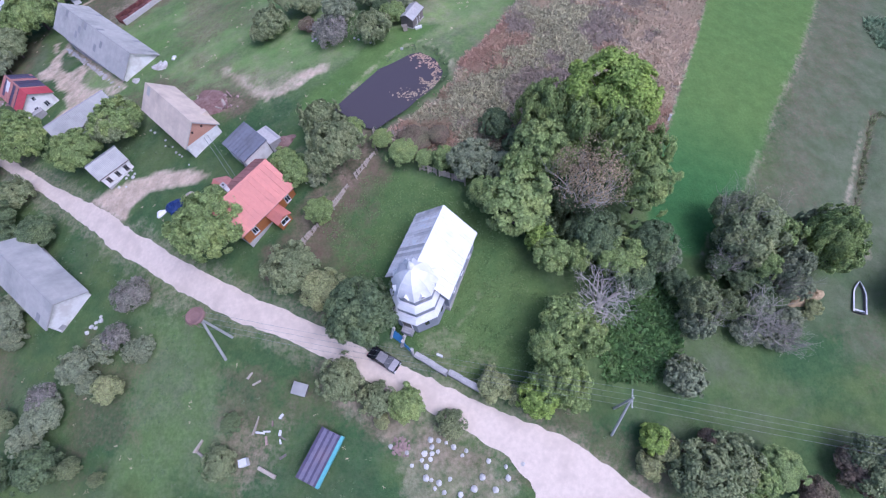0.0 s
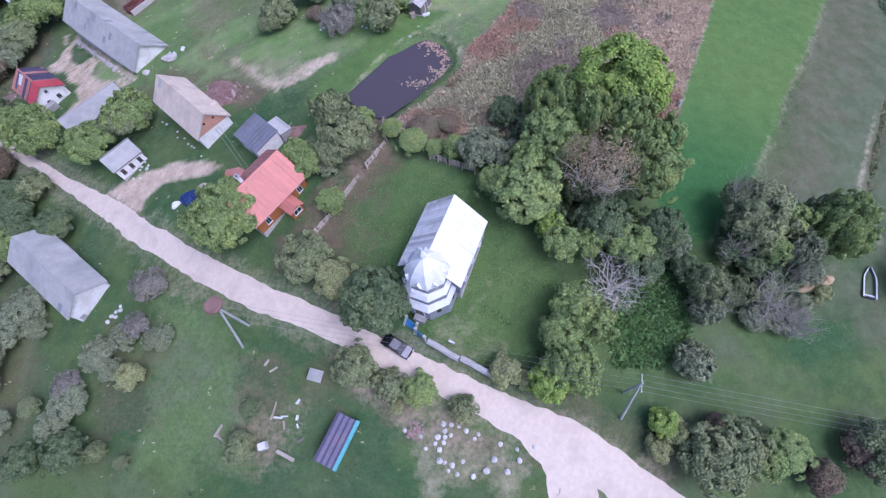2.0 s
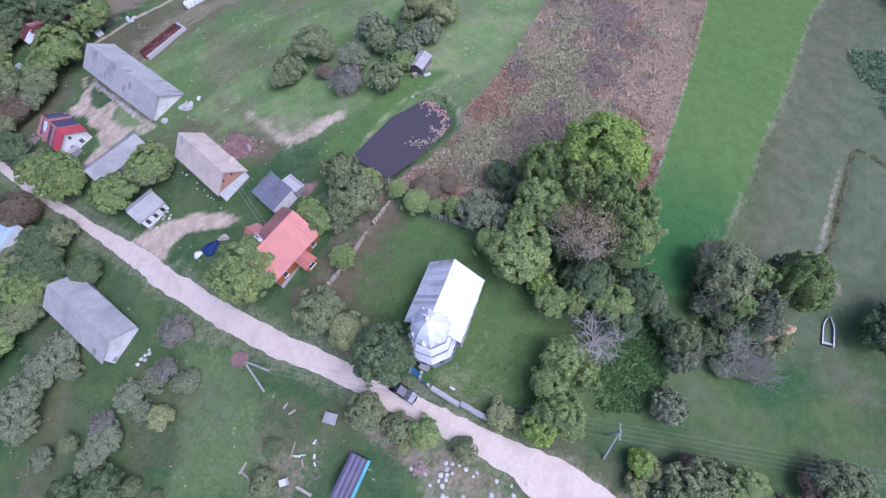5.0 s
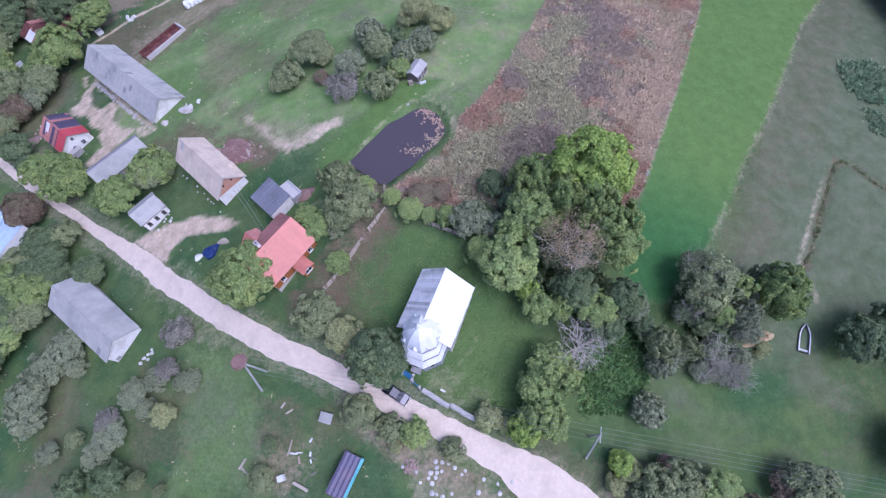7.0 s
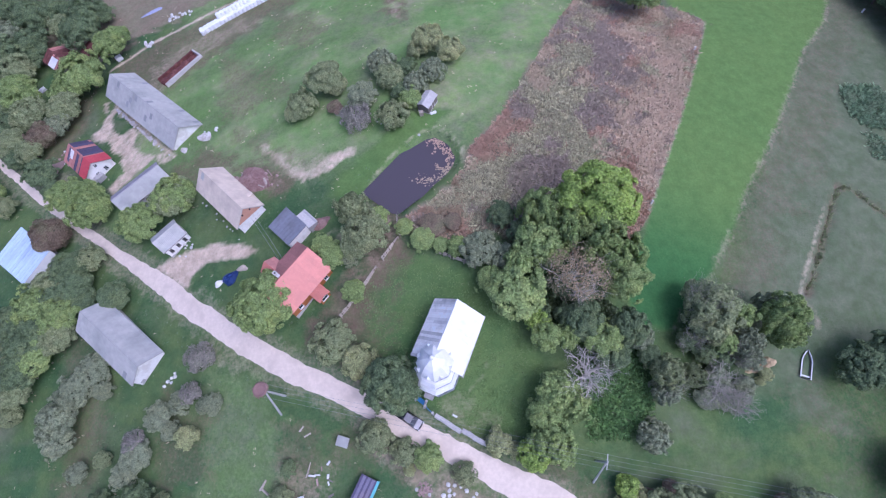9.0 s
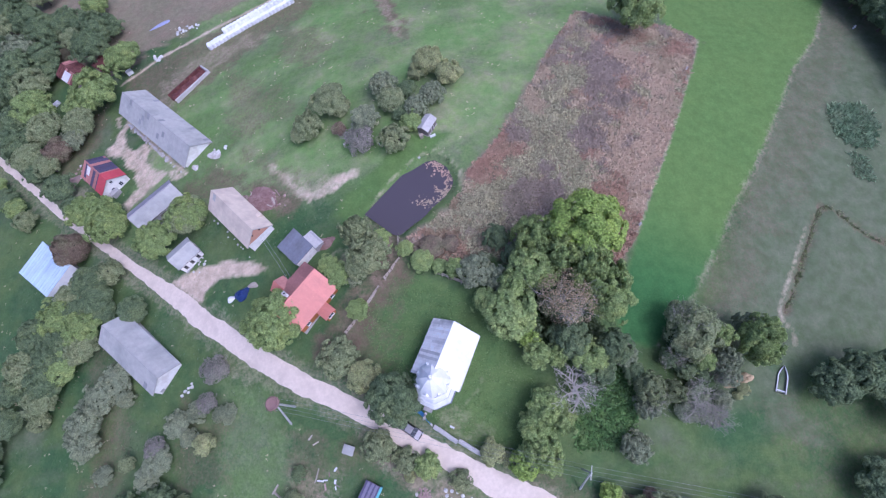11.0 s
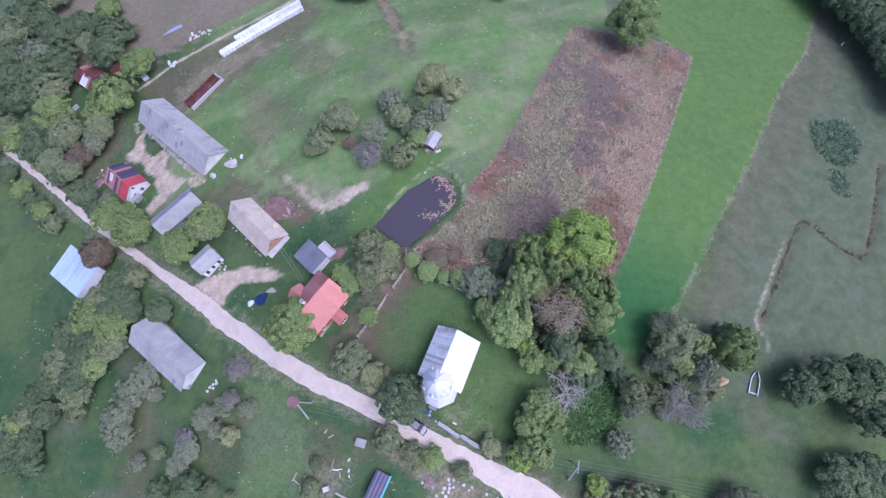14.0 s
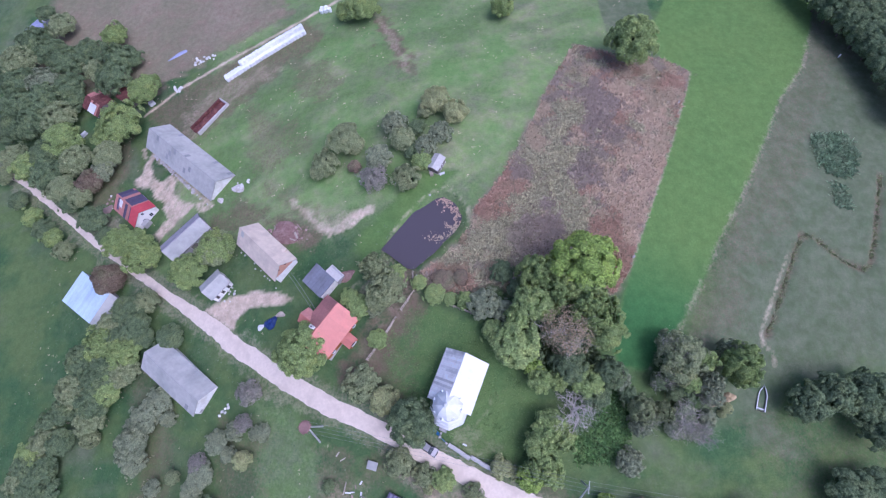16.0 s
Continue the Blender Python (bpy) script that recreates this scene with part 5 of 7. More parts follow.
def crown_mesh(name, R, h, mat, rs, fill, leaf_size, lobe=0.30, low=0.22):
    """Leaf sprays over many lobes, with a rough core in each lobe; the dark central core paints the crown's inner
    shade.
    """
    cz, az = (low + 1.0) / 2 * h, (1.0 - low) / 2 * h
    rl = lobe * (0.55 * R + 0.45 * min(R, az * 1.25))
    n = int(np.clip(2.1 * (R / rl) ** 2 * (0.6 + az / R), 18, 320))
    golden = math.pi * (3 - math.sqrt(5))
    k = np.arange(n) + 0.5
    zz = 1 - 1.55 * k / n
    th = golden * k + rs.uniform(0, 6.28)
    rr = np.sqrt(np.clip(1 - zz * zz, 0, 1))
    d = np.stack([rr * np.cos(th), rr * np.sin(th), zz], 1) + rs.normal(0, 0.12, (n, 3))
    d[::3] *= rs.uniform(0.35, 0.8, (len(d[::3]), 1))
    reach = rs.uniform(0.84, 1.05, (n, 1))
    rad = rl * rs.uniform(0.6, 1.55, n)
    squash = rs.uniform(0.65, 1.35, (n, 3))
    ctr = d * reach * np.array([R - rl, R - rl, max(az - rl * 0.8, 0.2)]) + np.array([0, 0, cz])
    verts, faces, o = [], [], 0
    # central core, coloured dark so that gaps in the crown look shaded
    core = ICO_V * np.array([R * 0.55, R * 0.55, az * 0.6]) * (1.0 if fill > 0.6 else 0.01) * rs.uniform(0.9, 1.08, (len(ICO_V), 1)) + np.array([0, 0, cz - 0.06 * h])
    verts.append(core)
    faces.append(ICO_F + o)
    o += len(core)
    if fill > 0.6:
        for c, r in zip(ctr, rad):
            v = ICO_V * (r * 0.55) * rs.uniform(0.9, 1.08, (len(ICO_V), 1)) + c
            verts.append(v)
            faces.append(ICO_F + o)
            o += len(v)
    tri_v = np.concatenate(verts) if verts else np.zeros((0, 3))
    tri_f = np.concatenate(faces) if faces else np.zeros((0, 3), int)
    m = (fill * 4.0 * 4 * np.pi * rad ** 2 / leaf_size ** 2 * 0.55).astype(int)
    which = np.repeat(np.arange(n), m)
    N = len(which)
    q = rs.normal(0, 1, (N, 3))
    q /= np.linalg.norm(q, axis=1, keepdims=True)
    out = ctr[which] - np.array([0, 0, cz - 0.15 * h])
    out /= np.linalg.norm(out, axis=1, keepdims=True)
    q = np.where((np.sum(q * out, 1) < -0.15)[:, None], -q, q)
    q = q - 0.3 * out * np.sum(q * out, 1)[:, None]
    p = ctr[which] + q * squash[which] * (rad[which] * rs.uniform(0.7, 1.22, N))[:, None]
    nrm = 0.7 * q + 0.4 * out + rs.normal(0, 0.4, (N, 3)) + np.array([0, 0, 0.3])
    nrm /= np.linalg.norm(nrm, axis=1, keepdims=True)
    t = np.cross(nrm, rs.normal(0, 1, (N, 3)))
    t /= np.linalg.norm(t, axis=1, keepdims=True)
    b = np.cross(nrm, t)
    s = leaf_size * rs.uniform(0.6, 1.25, (N, 1))
    bend = nrm * s * 0.18
    quad = np.stack([p - t * s * 0.62 - bend, p - b * s * 0.36, p + t * s * 0.62 - bend, p + b * s * 0.36], 1).reshape(-1, 3)
    fq = np.arange(N * 4).reshape(-1, 4) + len(tri_v)
    allv = np.concatenate([tri_v, quad])
    me = bpy.data.meshes.new(name)
    me.vertices.add(len(allv))
    me.vertices.foreach_set("co", allv.ravel())
    loops = np.concatenate([tri_f.ravel(), fq.ravel()])
    starts = np.concatenate([np.arange(len(tri_f)) * 3, len(tri_f) * 3 + np.arange(len(fq)) * 4])
    me.loops.add(len(loops))
    me.loops.foreach_set("vertex_index", loops)
    me.polygons.add(len(starts))
    me.polygons.foreach_set("loop_start", starts)
    me.update()
    me.materials.append(M[mat])
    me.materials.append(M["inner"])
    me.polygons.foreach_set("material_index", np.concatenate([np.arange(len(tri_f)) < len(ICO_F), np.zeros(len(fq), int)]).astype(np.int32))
    me.validate()
    return me, ctr


def limbs(R, h, ctr, rng, girth):
    fork = Vector((rng.uniform(-0.2, 0.2), rng.uniform(-0.2, 0.2), 0.33 * h))
    pieces = [tube((0, 0, -0.4), fork, girth, girth * 0.72, 8), tube(fork, (fork.x * 2, fork.y * 2, 0.72 * h), girth * 0.7, girth * 0.2, 7)]
    for c in ctr[:: max(1, len(ctr) // 10)]:
        c = Vector(c)
        mid = fork.lerp(c, 0.5) + Vector((0, 0, 0.06 * h))
        pieces += [tube(fork, mid, girth * 0.4, girth * 0.25, 5), tube(mid, c, girth * 0.25, girth * 0.08, 5)]
    return join(*pieces)


KINDS = {
    "leafy": ("deciduous_tree", "broad-leaved tree with rounded mid-green crown", "leafy", 0.95, 0.4, 0.15),
    "bright": ("deciduous_tree", "bushy tree with fresh yellow-green leaves", "bright", 0.95, 0.4, 0.14),
    "dark": ("deciduous_tree", "dense dark green broad-leaved tree", "dark", 0.9, 0.38, 0.16),
    "olive": ("shrubby_tree", "loose olive-green orchard tree with thinning leaves", "olive", 0.7, 0.36, 0.17),
    "sage": ("shrubby_tree", "rounded tree with dull grey-green leaves", "sage", 0.7, 0.36, 0.17),
    "rusty": ("shrubby_tree", "bush with rusty brown withering leaves", "rusty", 0.8, 0.34, 0.28),
    "yellow": ("shrubby_tree", "small tree with yellowing leaves", "yellow", 0.9, 0.34, 0.23),
}
grown = {}
tree_rng = random.Random(77)


def tree(kind, x, y, R, h):
    name, label, mat, fill, leaf_size, lobe = KINDS[kind]
    R = R * (1.0 if 8 < x < 58 and -38 < y < 46 else 0.9)
    size = 0 if R < 3.2 else 1 if R < 5.2 else 2
    key = (kind, size, tree_rng.randrange(3 if kind in ("dark", "leafy", "olive", "sage") else 2))
    turn = tree_rng.uniform(0, 360)
    m = pose(x, y, ground_at(x, y) - 0.05, 0, 0, turn)
    if key not in grown:
        ob = thing(name, m, label, "tree")
        rs = np.random.RandomState(len(grown) * 7 + 3)
        me, ctr = crown_mesh("crown", R, h, mat, rs, fill, leaf_size * (0.62, 0.85, 1.0)[size], lobe, 0.12 if h < 4.6 else 0.22)
        c = new("crown", me)
        c.parent = ob
        part("trunk", limbs(R, h, ctr, tree_rng, 0.05 * R + 0.05), "bark", ob)
        grown[key] = (ob, R, h)
        return ob
    ob, R0, h0 = grown[key]
    return copy_thing(ob, m @ Matrix.Diagonal((R / R0, R / R0, h / h0, 1)))


def leafy(x, y, R, h): return tree("leafy", x, y, R, h)
def bright(x, y, R, h): return tree("bright", x, y, R, h)
def dark(x, y, R, h): return tree("dark", x, y, R, h)
def sage(x, y, R, h): return tree("sage", x, y, R, h)
def rusty(x, y, R, h): return tree("rusty", x, y, R, h)
def olive(x, y, R, h): return tree("olive", x, y, R, h)
def yellow(x, y, R, h): return tree("yellow", x, y, R, h)


def branching(R, h, rng, depth, spread):
    pieces = []

    def grow(p, d, length, r, level):
        steps = 2 if level else 3
        for k in range(steps):
            q = p + d * (length / steps)
            pieces.append(tube(p, q, r, r * 0.8, 6 if level < 2 else 4))
            p, r = q, r * 0.8
            d = (d + Vector((rng.gauss(0, 0.16), rng.gauss(0, 0.16), rng.gauss(0.03, 0.1)))).normalized()
            if level < depth:
                for _ in range(2 if level < 2 else 1 + (rng.random() < 0.7)):
                    a = rng.uniform(0, 6.28)
                    side = Vector((math.cos(a), math.sin(a), rng.uniform(0.0, 0.7)))
                    grow(p, (d * 0.55 + side * spread).normalized(), length * rng.uniform(0.5, 0.75), r * 0.6, level + 1)

    for k in range(4):
        a = 6.28 * k / 4 + rng.uniform(-0.5, 0.5)
        grow(Vector((0.15 * math.cos(a), 0.15 * math.sin(a), -0.3)), Vector((0.55 * math.cos(a), 0.55 * math.sin(a), 1)).normalized(), 0.55 * h, 0.05 * R + 0.05, 0)
    return join(*pieces)


def bare(x, y, R, h, mat, label, seed, depth=3, spread=0.75):
    rng = random.Random(seed)
    piece = branching(R, h, rng, depth, spread)
    v = np.array(piece[0])
    k = np.array([R / np.percentile(np.hypot(v[:, 0], v[:, 1]), 98)] * 2 + [h / v[:, 2].max()])
    ob = thing("bare_tree", pose(x, y, ground_at(x, y), 0, 0, rng.uniform(0, 360)), label, "tree")
    part("branchwork", ([tuple(p) for p in v * k], piece[1]), mat, ob)
    return ob


def deadbrown(x, y, R, h):
    ob = bare(x, y, R, h, "bone_bark", "dying tree with pale limbs and withered brown leaves", 3, 3, 0.8)
    me, ctr = crown_mesh("withered_crown", R * 0.95, h * 0.97, "dry_leaf", np.random.RandomState(8), 0.07, 0.22, 0.2, 0.3)
    c = new("withered_crown", me)
    c.parent = ob
    return ob


def deadwhite(x, y, R, h): return bare(x, y, R, h, "bone_bark", "dead tree with bleached bare branches", int(x), 4, 0.62)
def grey(x, y, R, h):
    ob = bare(x, y, R, h, "grey_twig" if x < 18 else "pale_branch", "leafless grey thicket of thin twigs", int(x) + 9, 4 if x < 18 else 3, 0.85)
    if x < 18:
        c = new("twig_crown", crown_mesh("twig_crown", R, h, "grey_spray", np.random.RandomState(abs(int(x)) + 5), 0.3, 0.24, 0.24, 0.15)[0])
        c.parent = ob
    return ob


leafy(-30.2, -0.5, 5.7, 9.0)
leafy(-55.6, 24.6, 4.9, 6.0)
leafy(43.0, 71.4, 6.4, 12.0)
leafy(-26.6, 98.6, 5.4, 7.0)
leafy(-31.4, 99.4, 4.0, 5.0)
leafy(13.4, 91.3, 3.6, 6.0)
leafy(36.1, -31.1, 2.3, 4.7)
leafy(16.0, 12.0, 3.7, 11.0)
leafy(25.3, 5.4, 4.3, 12.5)
leafy(27.3, 1.4, 3.1, 11.0)
leafy(19.7, 8.7, 2.9, 12.0)
leafy(14.1, 6.8, 3.3, 10.0)
leafy(11.2, -0.2, 4.4, 8.5)
leafy(11.8, 4.6, 2.4, 8.0)
leafy(16.7, 6.2, 2.6, 9.0)
leafy(23.8, 8.6, 3.1, 12.0)
leafy(15.2, -6.3, 2.4, 6.0)
leafy(23.6, -6.8, 3.0, 7.0)
leafy(18.5, -6.5, 2.0, 6.0)
leafy(7.2, 2.4, 2.5, 5.0)
leafy(16.3, -14.5, 3.1, 6.5)
leafy(14.2, -17.5, 2.6, 6.0)
leafy(14.9, -20.3, 3.5, 6.0)
leafy(18.5, -16.3, 2.4, 6.0)
leafy(16.5, -22.3, 2.3, 5.0)
leafy(39.0, -30.3, 2.4, 4.2)
leafy(-21.4, 10.3, 2.2, 4.0)
leafy(-15.5, 1.7, 2.2, 3.5)
leafy(-3.0, -23.3, 2.4, 3.0)
leafy(-19.3, 8.3, 2.6, 4.0)
bright(25.6, -27.2, 1.8, 3.4)
bright(24.3, 13.2, 6.1, 14.0)
bright(14.0, -3.7, 1.9, 5.0)
leafy(1.9, 8.5, 2.0, 3.5)
leafy(-4.0, 10.1, 2.3, 3.0)
leafy(-0.9, 9.1, 1.5, 2.5)
leafy(-7.1, 12.5, 1.7, 3.0)
bright(12.5, -22.8, 2.5, 5.0)
dark(-8.1, -13.3, 4.9, 8.5)
dark(63.2, -10.7, 3.9, 7.0)
dark(67.7, -9.0, 4.1, 8.0)
dark(74.5, -8.7, 4.3, 8.0)
dark(75.3, -15.2, 3.9, 8.0)
dark(73.1, -11.8, 3.4, 7.0)
dark(68.2, -25.8, 5.0, 6.0)
dark(72.6, -25.4, 4.5, 6.0)
dark(97.8, 85.3, 4.9, 9.0)
dark(99.6, 80.5, 4.9, 9.0)
dark(101.5, 76.4, 5.1, 9.0)
dark(103.2, 72.4, 5.5, 9.0)
dark(104.1, 67.5, 5.3, 9.0)
dark(105.4, 63.5, 5.6, 9.0)
dark(106.2, 59.1, 5.3, 9.0)
dark(96.5, 89.9, 5.1, 9.0)
dark(105.6, 54.2, 5.1, 9.0)
dark(102.1, 83.1, 4.9, 9.0)
dark(106.1, 75.9, 5.5, 9.0)
dark(108.3, 67.7, 5.9, 9.0)
dark(106.4, 87.9, 5.6, 9.0)
dark(109.8, 77.2, 5.3, 9.0)
dark(94.8, 95.2, 5.2, 9.0)
dark(20.7, -4.2, 3.3, 7.0)
dark(24.9, -9.2, 2.6, 6.0)
dark(9.5, 14.0, 2.3, 4.0)
dark(-59.3, -31.3, 2.7, 4.0)
dark(-51.7, -30.1, 3.1, 5.0)
sage(-40.2, -15.1, 2.0, 2.2)
sage(5.8, 7.7, 3.7, 5.0)
sage(9.5, 6.1, 2.3, 5.0)
sage(-40.2, -16.5, 1.0, 1.8)
rusty(42.9, -32.8, 2.2, 4.2)
rusty(29.0, -28.6, 1.5, 2.5)
rusty(-2.3, 12.9, 2.8, 1.8)
rusty(1.1, 13.7, 2.0, 1.6)
rusty(31.9, -27.4, 1.4, 3.4)
rusty(48.4, -30.3, 2.5, 4.2)
olive(-18.3, -6.6, 4.0, 5.0)
olive(-11.4, -20.4, 3.1, 3.6)
olive(-6.9, -22.6, 2.4, 2.4)
olive(2.1, -25.4, 2.0, 2.2)
olive(50.6, -30.3, 3.8, 6.0)
dark(-25.8, -25.0, 1.5, 1.6)
olive(-26.6, -29.6, 2.3, 2.4)
olive(-56.4, 24.4, 5.0, 5.5)
olive(-16.2, 15.9, 3.1, 6.0)
olive(30.5, -31.2, 3.9, 5.5)
olive(-47.7, -30.1, 1.5, 3.1)
olive(-43.5, -31.4, 1.1, 2.2)
olive(33.4, -29.7, 3.2, 5.1)
yellow(-14.1, -9.6, 3.2, 4.6)
yellow(-6.2, -25.2, 1.1, 1.5)
yellow(24.9, -30.0, 1.5, 2.5)
yellow(7.4, -21.3, 2.2, 3.0)
yellow(9.8, -22.3, 1.3, 2.0)
yellow(26.8, -28.0, 1.7, 3.0)
olive(40.7, -2.5, 4.5, 8.3)
leafy(45.1, -3.2, 2.2, 7)
yellow(40.8, -5.5, 2.3, 7)
leafy(42.1, -7.1, 1.8, 6)
leafy(51.5, -3.3, 3.3, 9.5)
leafy(51.9, -5.8, 2.4, 7.5)
sage(50.8, -1.6, 2.4, 7)
sage(45.6, -7.0, 2.6, 6.9)
sage(46.4, -9.3, 2.0, 4.6)
olive(32.9, -11.5, 2.6, 6.0)
sage(32.8, -14.2, 2.2, 4.1)
olive(37.0, -11.9, 1.9, 4.6)
sage(41.1, -12.1, 2.1, 3.7)
sage(39.3, -14.8, 2.0, 2.4)
sage(42.8, -15.5, 1.7, 2.0)
sage(45.7, -13.0, 1.6, 2.4)
dark(39.7, -8.5, 1.7, 3.7)
dark(37.0, -6.5, 1.6, 3.7)
dark(41.9, -9.4, 1.8, 3.7)
sage(30.3, -20.5, 2.6, 3.5)
yellow(49.5, -11.2, 1.1, 1.6)
yellow(48.5, -12.4, 0.8, 1.2)
dark(27.4, -5.4, 2.9, 8)
sage(29.5, -6.4, 1.9, 5.5)
dark(31.0, -8.8, 1.8, 3.7)
grey(39.0, -1.3, 3.4, 12.4)
grey(37.2, -7.0, 2.6, 6.8)
grey(40.4, -13.0, 4.0, 6.1)
grey(43.0, -14.8, 3.4, 4.7)
grey(38.4, -5.5, 2.6, 8.1)
grey(44.3, -15.5, 2.6, 4.1)
dark(20.6, -0.2, 2.3, 4)
dark(17.7, 1.9, 2.1, 4)
dark(14.3, 5.2, 2.3, 5)
dark(12.7, 10.3, 2.3, 5)
dark(14.5, -2.1, 1.9, 4)
dark(19.1, -3.4, 2.2, 5)
olive(-13.2, 11.1, 4.2, 6.5)
olive(-15.2, 9.3, 3.0, 5)
leafy(-11.8, 14.3, 2.2, 3.5)
sage(-17.0, 7.8, 1.8, 2.5)
dark(-146.5, 123.0, 3.7, 4.8)
olive(-136.3, 114.9, 5.4, 7.0)
dark(-143.4, 107.0, 6.3, 8.2)
olive(-146.1, 99.2, 6.6, 8.6)
dark(-135.9, 103.0, 5.8, 7.6)
dark(-126.5, 95.8, 6.5, 8.5)
sage(-132.3, 88.8, 6.1, 7.9)
dark(-142.4, 89.3, 6.5, 8.5)
dark(-150.3, 95.3, 5.5, 7.2)
dark(-138.9, 79.8, 6.4, 8.3)
dark(-128.6, 80.5, 6.9, 9.0)
dark(-122.8, 85.9, 5.6, 7.3)
olive(-122.7, 74.5, 5.9, 7.7)
dark(-131.7, 72.6, 6.3, 8.2)
dark(-139.8, 72.1, 5.8, 7.5)
dark(-120.3, 80.6, 4.0, 5.2)
dark(-120.5, 100.0, 5.7, 7.5)
leafy(-114.0, 107.1, 4.7, 6.1)
dark(-107.8, 95.0, 6.0, 7.9)
dark(-106.5, 86.4, 6.4, 8.3)
olive(-116.8, 93.2, 4.6, 6.0)
dark(-104.7, 96.2, 3.8, 4.9)
leafy(-94.4, 80.6, 5.5, 7.2)
leafy(-97.7, 68.3, 7.0, 9.0)
leafy(-103.5, 65.6, 4.7, 6.1)
olive(-100.0, 58.4, 5.1, 6.7)
leafy(-117.7, 65.1, 6.4, 8.4)
dark(-121.6, 61.1, 5.9, 7.7)
leafy(-127.6, 57.8, 5.3, 7.0)
olive(-135.2, 62.2, 4.6, 6.0)
dark(-120.1, 54.4, 5.3, 6.9)
olive(-111.1, 57.9, 5.3, 7.0)
olive(-113.0, 48.8, 4.8, 6.2)
rusty(-104.2, 50.2, 4.5, 5.9)
sage(-100.8, 53.6, 3.8, 5.0)
olive(-106.0, 45.8, 4.0, 5.2)
dark(-110.0, 44.1, 3.2, 4.2)
dark(-98.8, 37.7, 4.4, 5.7)
olive(-137.2, 56.5, 3.6, 4.7)
dark(-128.8, 47.1, 3.3, 4.2)
leafy(-121.6, 41.5, 3.3, 4.3)
dark(-116.2, 37.1, 3.4, 4.5)
leafy(-112.1, 34.1, 3.1, 4.1)
olive(-107.0, 30.0, 3.1, 4.1)
leafy(-87.1, 29.7, 4.7, 6.1)
leafy(-80.6, 28.0, 4.8, 6.2)
dark(-93.6, 32.7, 2.9, 3.7)
rusty(-87.7, 19.9, 4.5, 5.9)
leafy(-77.8, 24.7, 4.9, 6.4)
leafy(-62.7, 19.5, 4.9, 6.4)
dark(-79.4, 12.0, 4.0, 5.3)
olive(-74.6, 13.7, 3.2, 4.2)
dark(-75.9, 7.8, 4.1, 5.4)
olive(-83.2, 8.6, 4.0, 5.3)
leafy(-84.3, 3.5, 5.0, 6.5)
dark(-88.5, 0.5, 5.0, 6.5)
leafy(-77.7, 1.5, 4.4, 5.8)
olive(-76.7, -2.6, 4.0, 5.2)
dark(-82.8, -3.1, 5.0, 6.5)
olive(-89.7, -6.3, 4.8, 6.3)
dark(-83.7, -9.1, 4.7, 6.1)
leafy(-80.9, -6.5, 4.1, 5.4)
dark(-80.5, 5.2, 3.9, 5.2)
dark(-73.9, 5.0, 2.9, 3.7)
dark(-91.7, -10.3, 3.8, 4.9)
olive(-84.1, -12.6, 4.1, 5.3)
dark(-65.7, 4.5, 3.5, 4.6)
dark(-97.2, -13.6, 3.0, 3.9)
dark(-91.5, -17.5, 3.5, 4.5)
olive(-96.8, -17.5, 3.5, 4.6)
leafy(-99.4, -20.1, 3.5, 4.5)
dark(-99.8, -22.3, 3.6, 4.8)
dark(-94.5, -23.5, 3.4, 4.4)
olive(-101.6, -25.8, 3.2, 4.2)
dark(-97.2, -26.6, 3.6, 4.6)
dark(-92.6, -27.5, 3.1, 4.1)
dark(-103.7, -28.4, 2.8, 3.7)
sage(-66.7, -9.3, 3.9, 3.4)
sage(-70.2, -12.7, 4.1, 3.4)
sage(-63.7, -12.7, 2.0, 3.0)
sage(-71.5, -17.3, 4.2, 5.4)
sage(-70.6, -21.3, 3.2, 4.2)
olive(-60.9, -24.1, 1.8, 2.6)
sage(-53.9, -23.4, 3.0, 3.1)
sage(-55.7, -26.5, 2.6, 3.1)
sage(-50.9, -17.2, 2.9, 3.1)
sage(-46.6, -14.9, 2.3, 3.1)
sage(-47.8, -19.5, 1.9, 2.8)
yellow(-44.4, -20.6, 2.2, 3.1)
sage(-41.8, -15.4, 1.7, 2.4)
olive(-84.3, -16.8, 2.5, 3.3)
sage(-65.7, -26.3, 2.1, 3.1)
grey(-44.0, -7.8, 2.8, 3.1)
grey(-54.9, -21.4, 2.2, 3.1)
grey(-44.6, -13.7, 2.0, 3.1)
yellow(-4.2, 56.7, 4.1, 5.4)
yellow(0.5, 52.9, 3.4, 4.4)
olive(-6.5, 54.9, 2.3, 3.0)
sage(-2.8, 47.4, 3.1, 4.0)
sage(-6.1, 44.2, 2.9, 3.8)
olive(-11.4, 46.2, 3.5, 4.5)
sage(-13.7, 51.3, 3.5, 4.5)
dark(-8.3, 49.9, 2.3, 3.0)
dark(-9.1, 43.4, 2.1, 2.7)
sage(-16.6, 42.1, 3.4, 4.5)
olive(-10.0, 36.0, 3.4, 4.5)
leafy(-6.7, 40.2, 2.5, 3.2)
olive(-25.3, 48.2, 4.5, 5.8)
olive(-23.1, 46.8, 2.8, 3.7)
olive(-29.7, 42.7, 3.5, 4.6)
olive(-31.3, 41.0, 2.6, 3.3)
grey(-17.8, 37.3, 3.7, 3.4)
rusty(-22.8, 41.2, 1.8, 2.3)
grey(33.5, -13.5, 2.6, 7.5)
grey(44.5, -9.0, 2.6, 8.0)
grey(29.0, -6.2, 2.2, 8.5)
deadbrown(19.9, 1.4, 5.0, 13.0)
deadwhite(21.5, -11.5, 5.0, 9.0)
grey(12.8, 12.1, 1.6, 4.0)

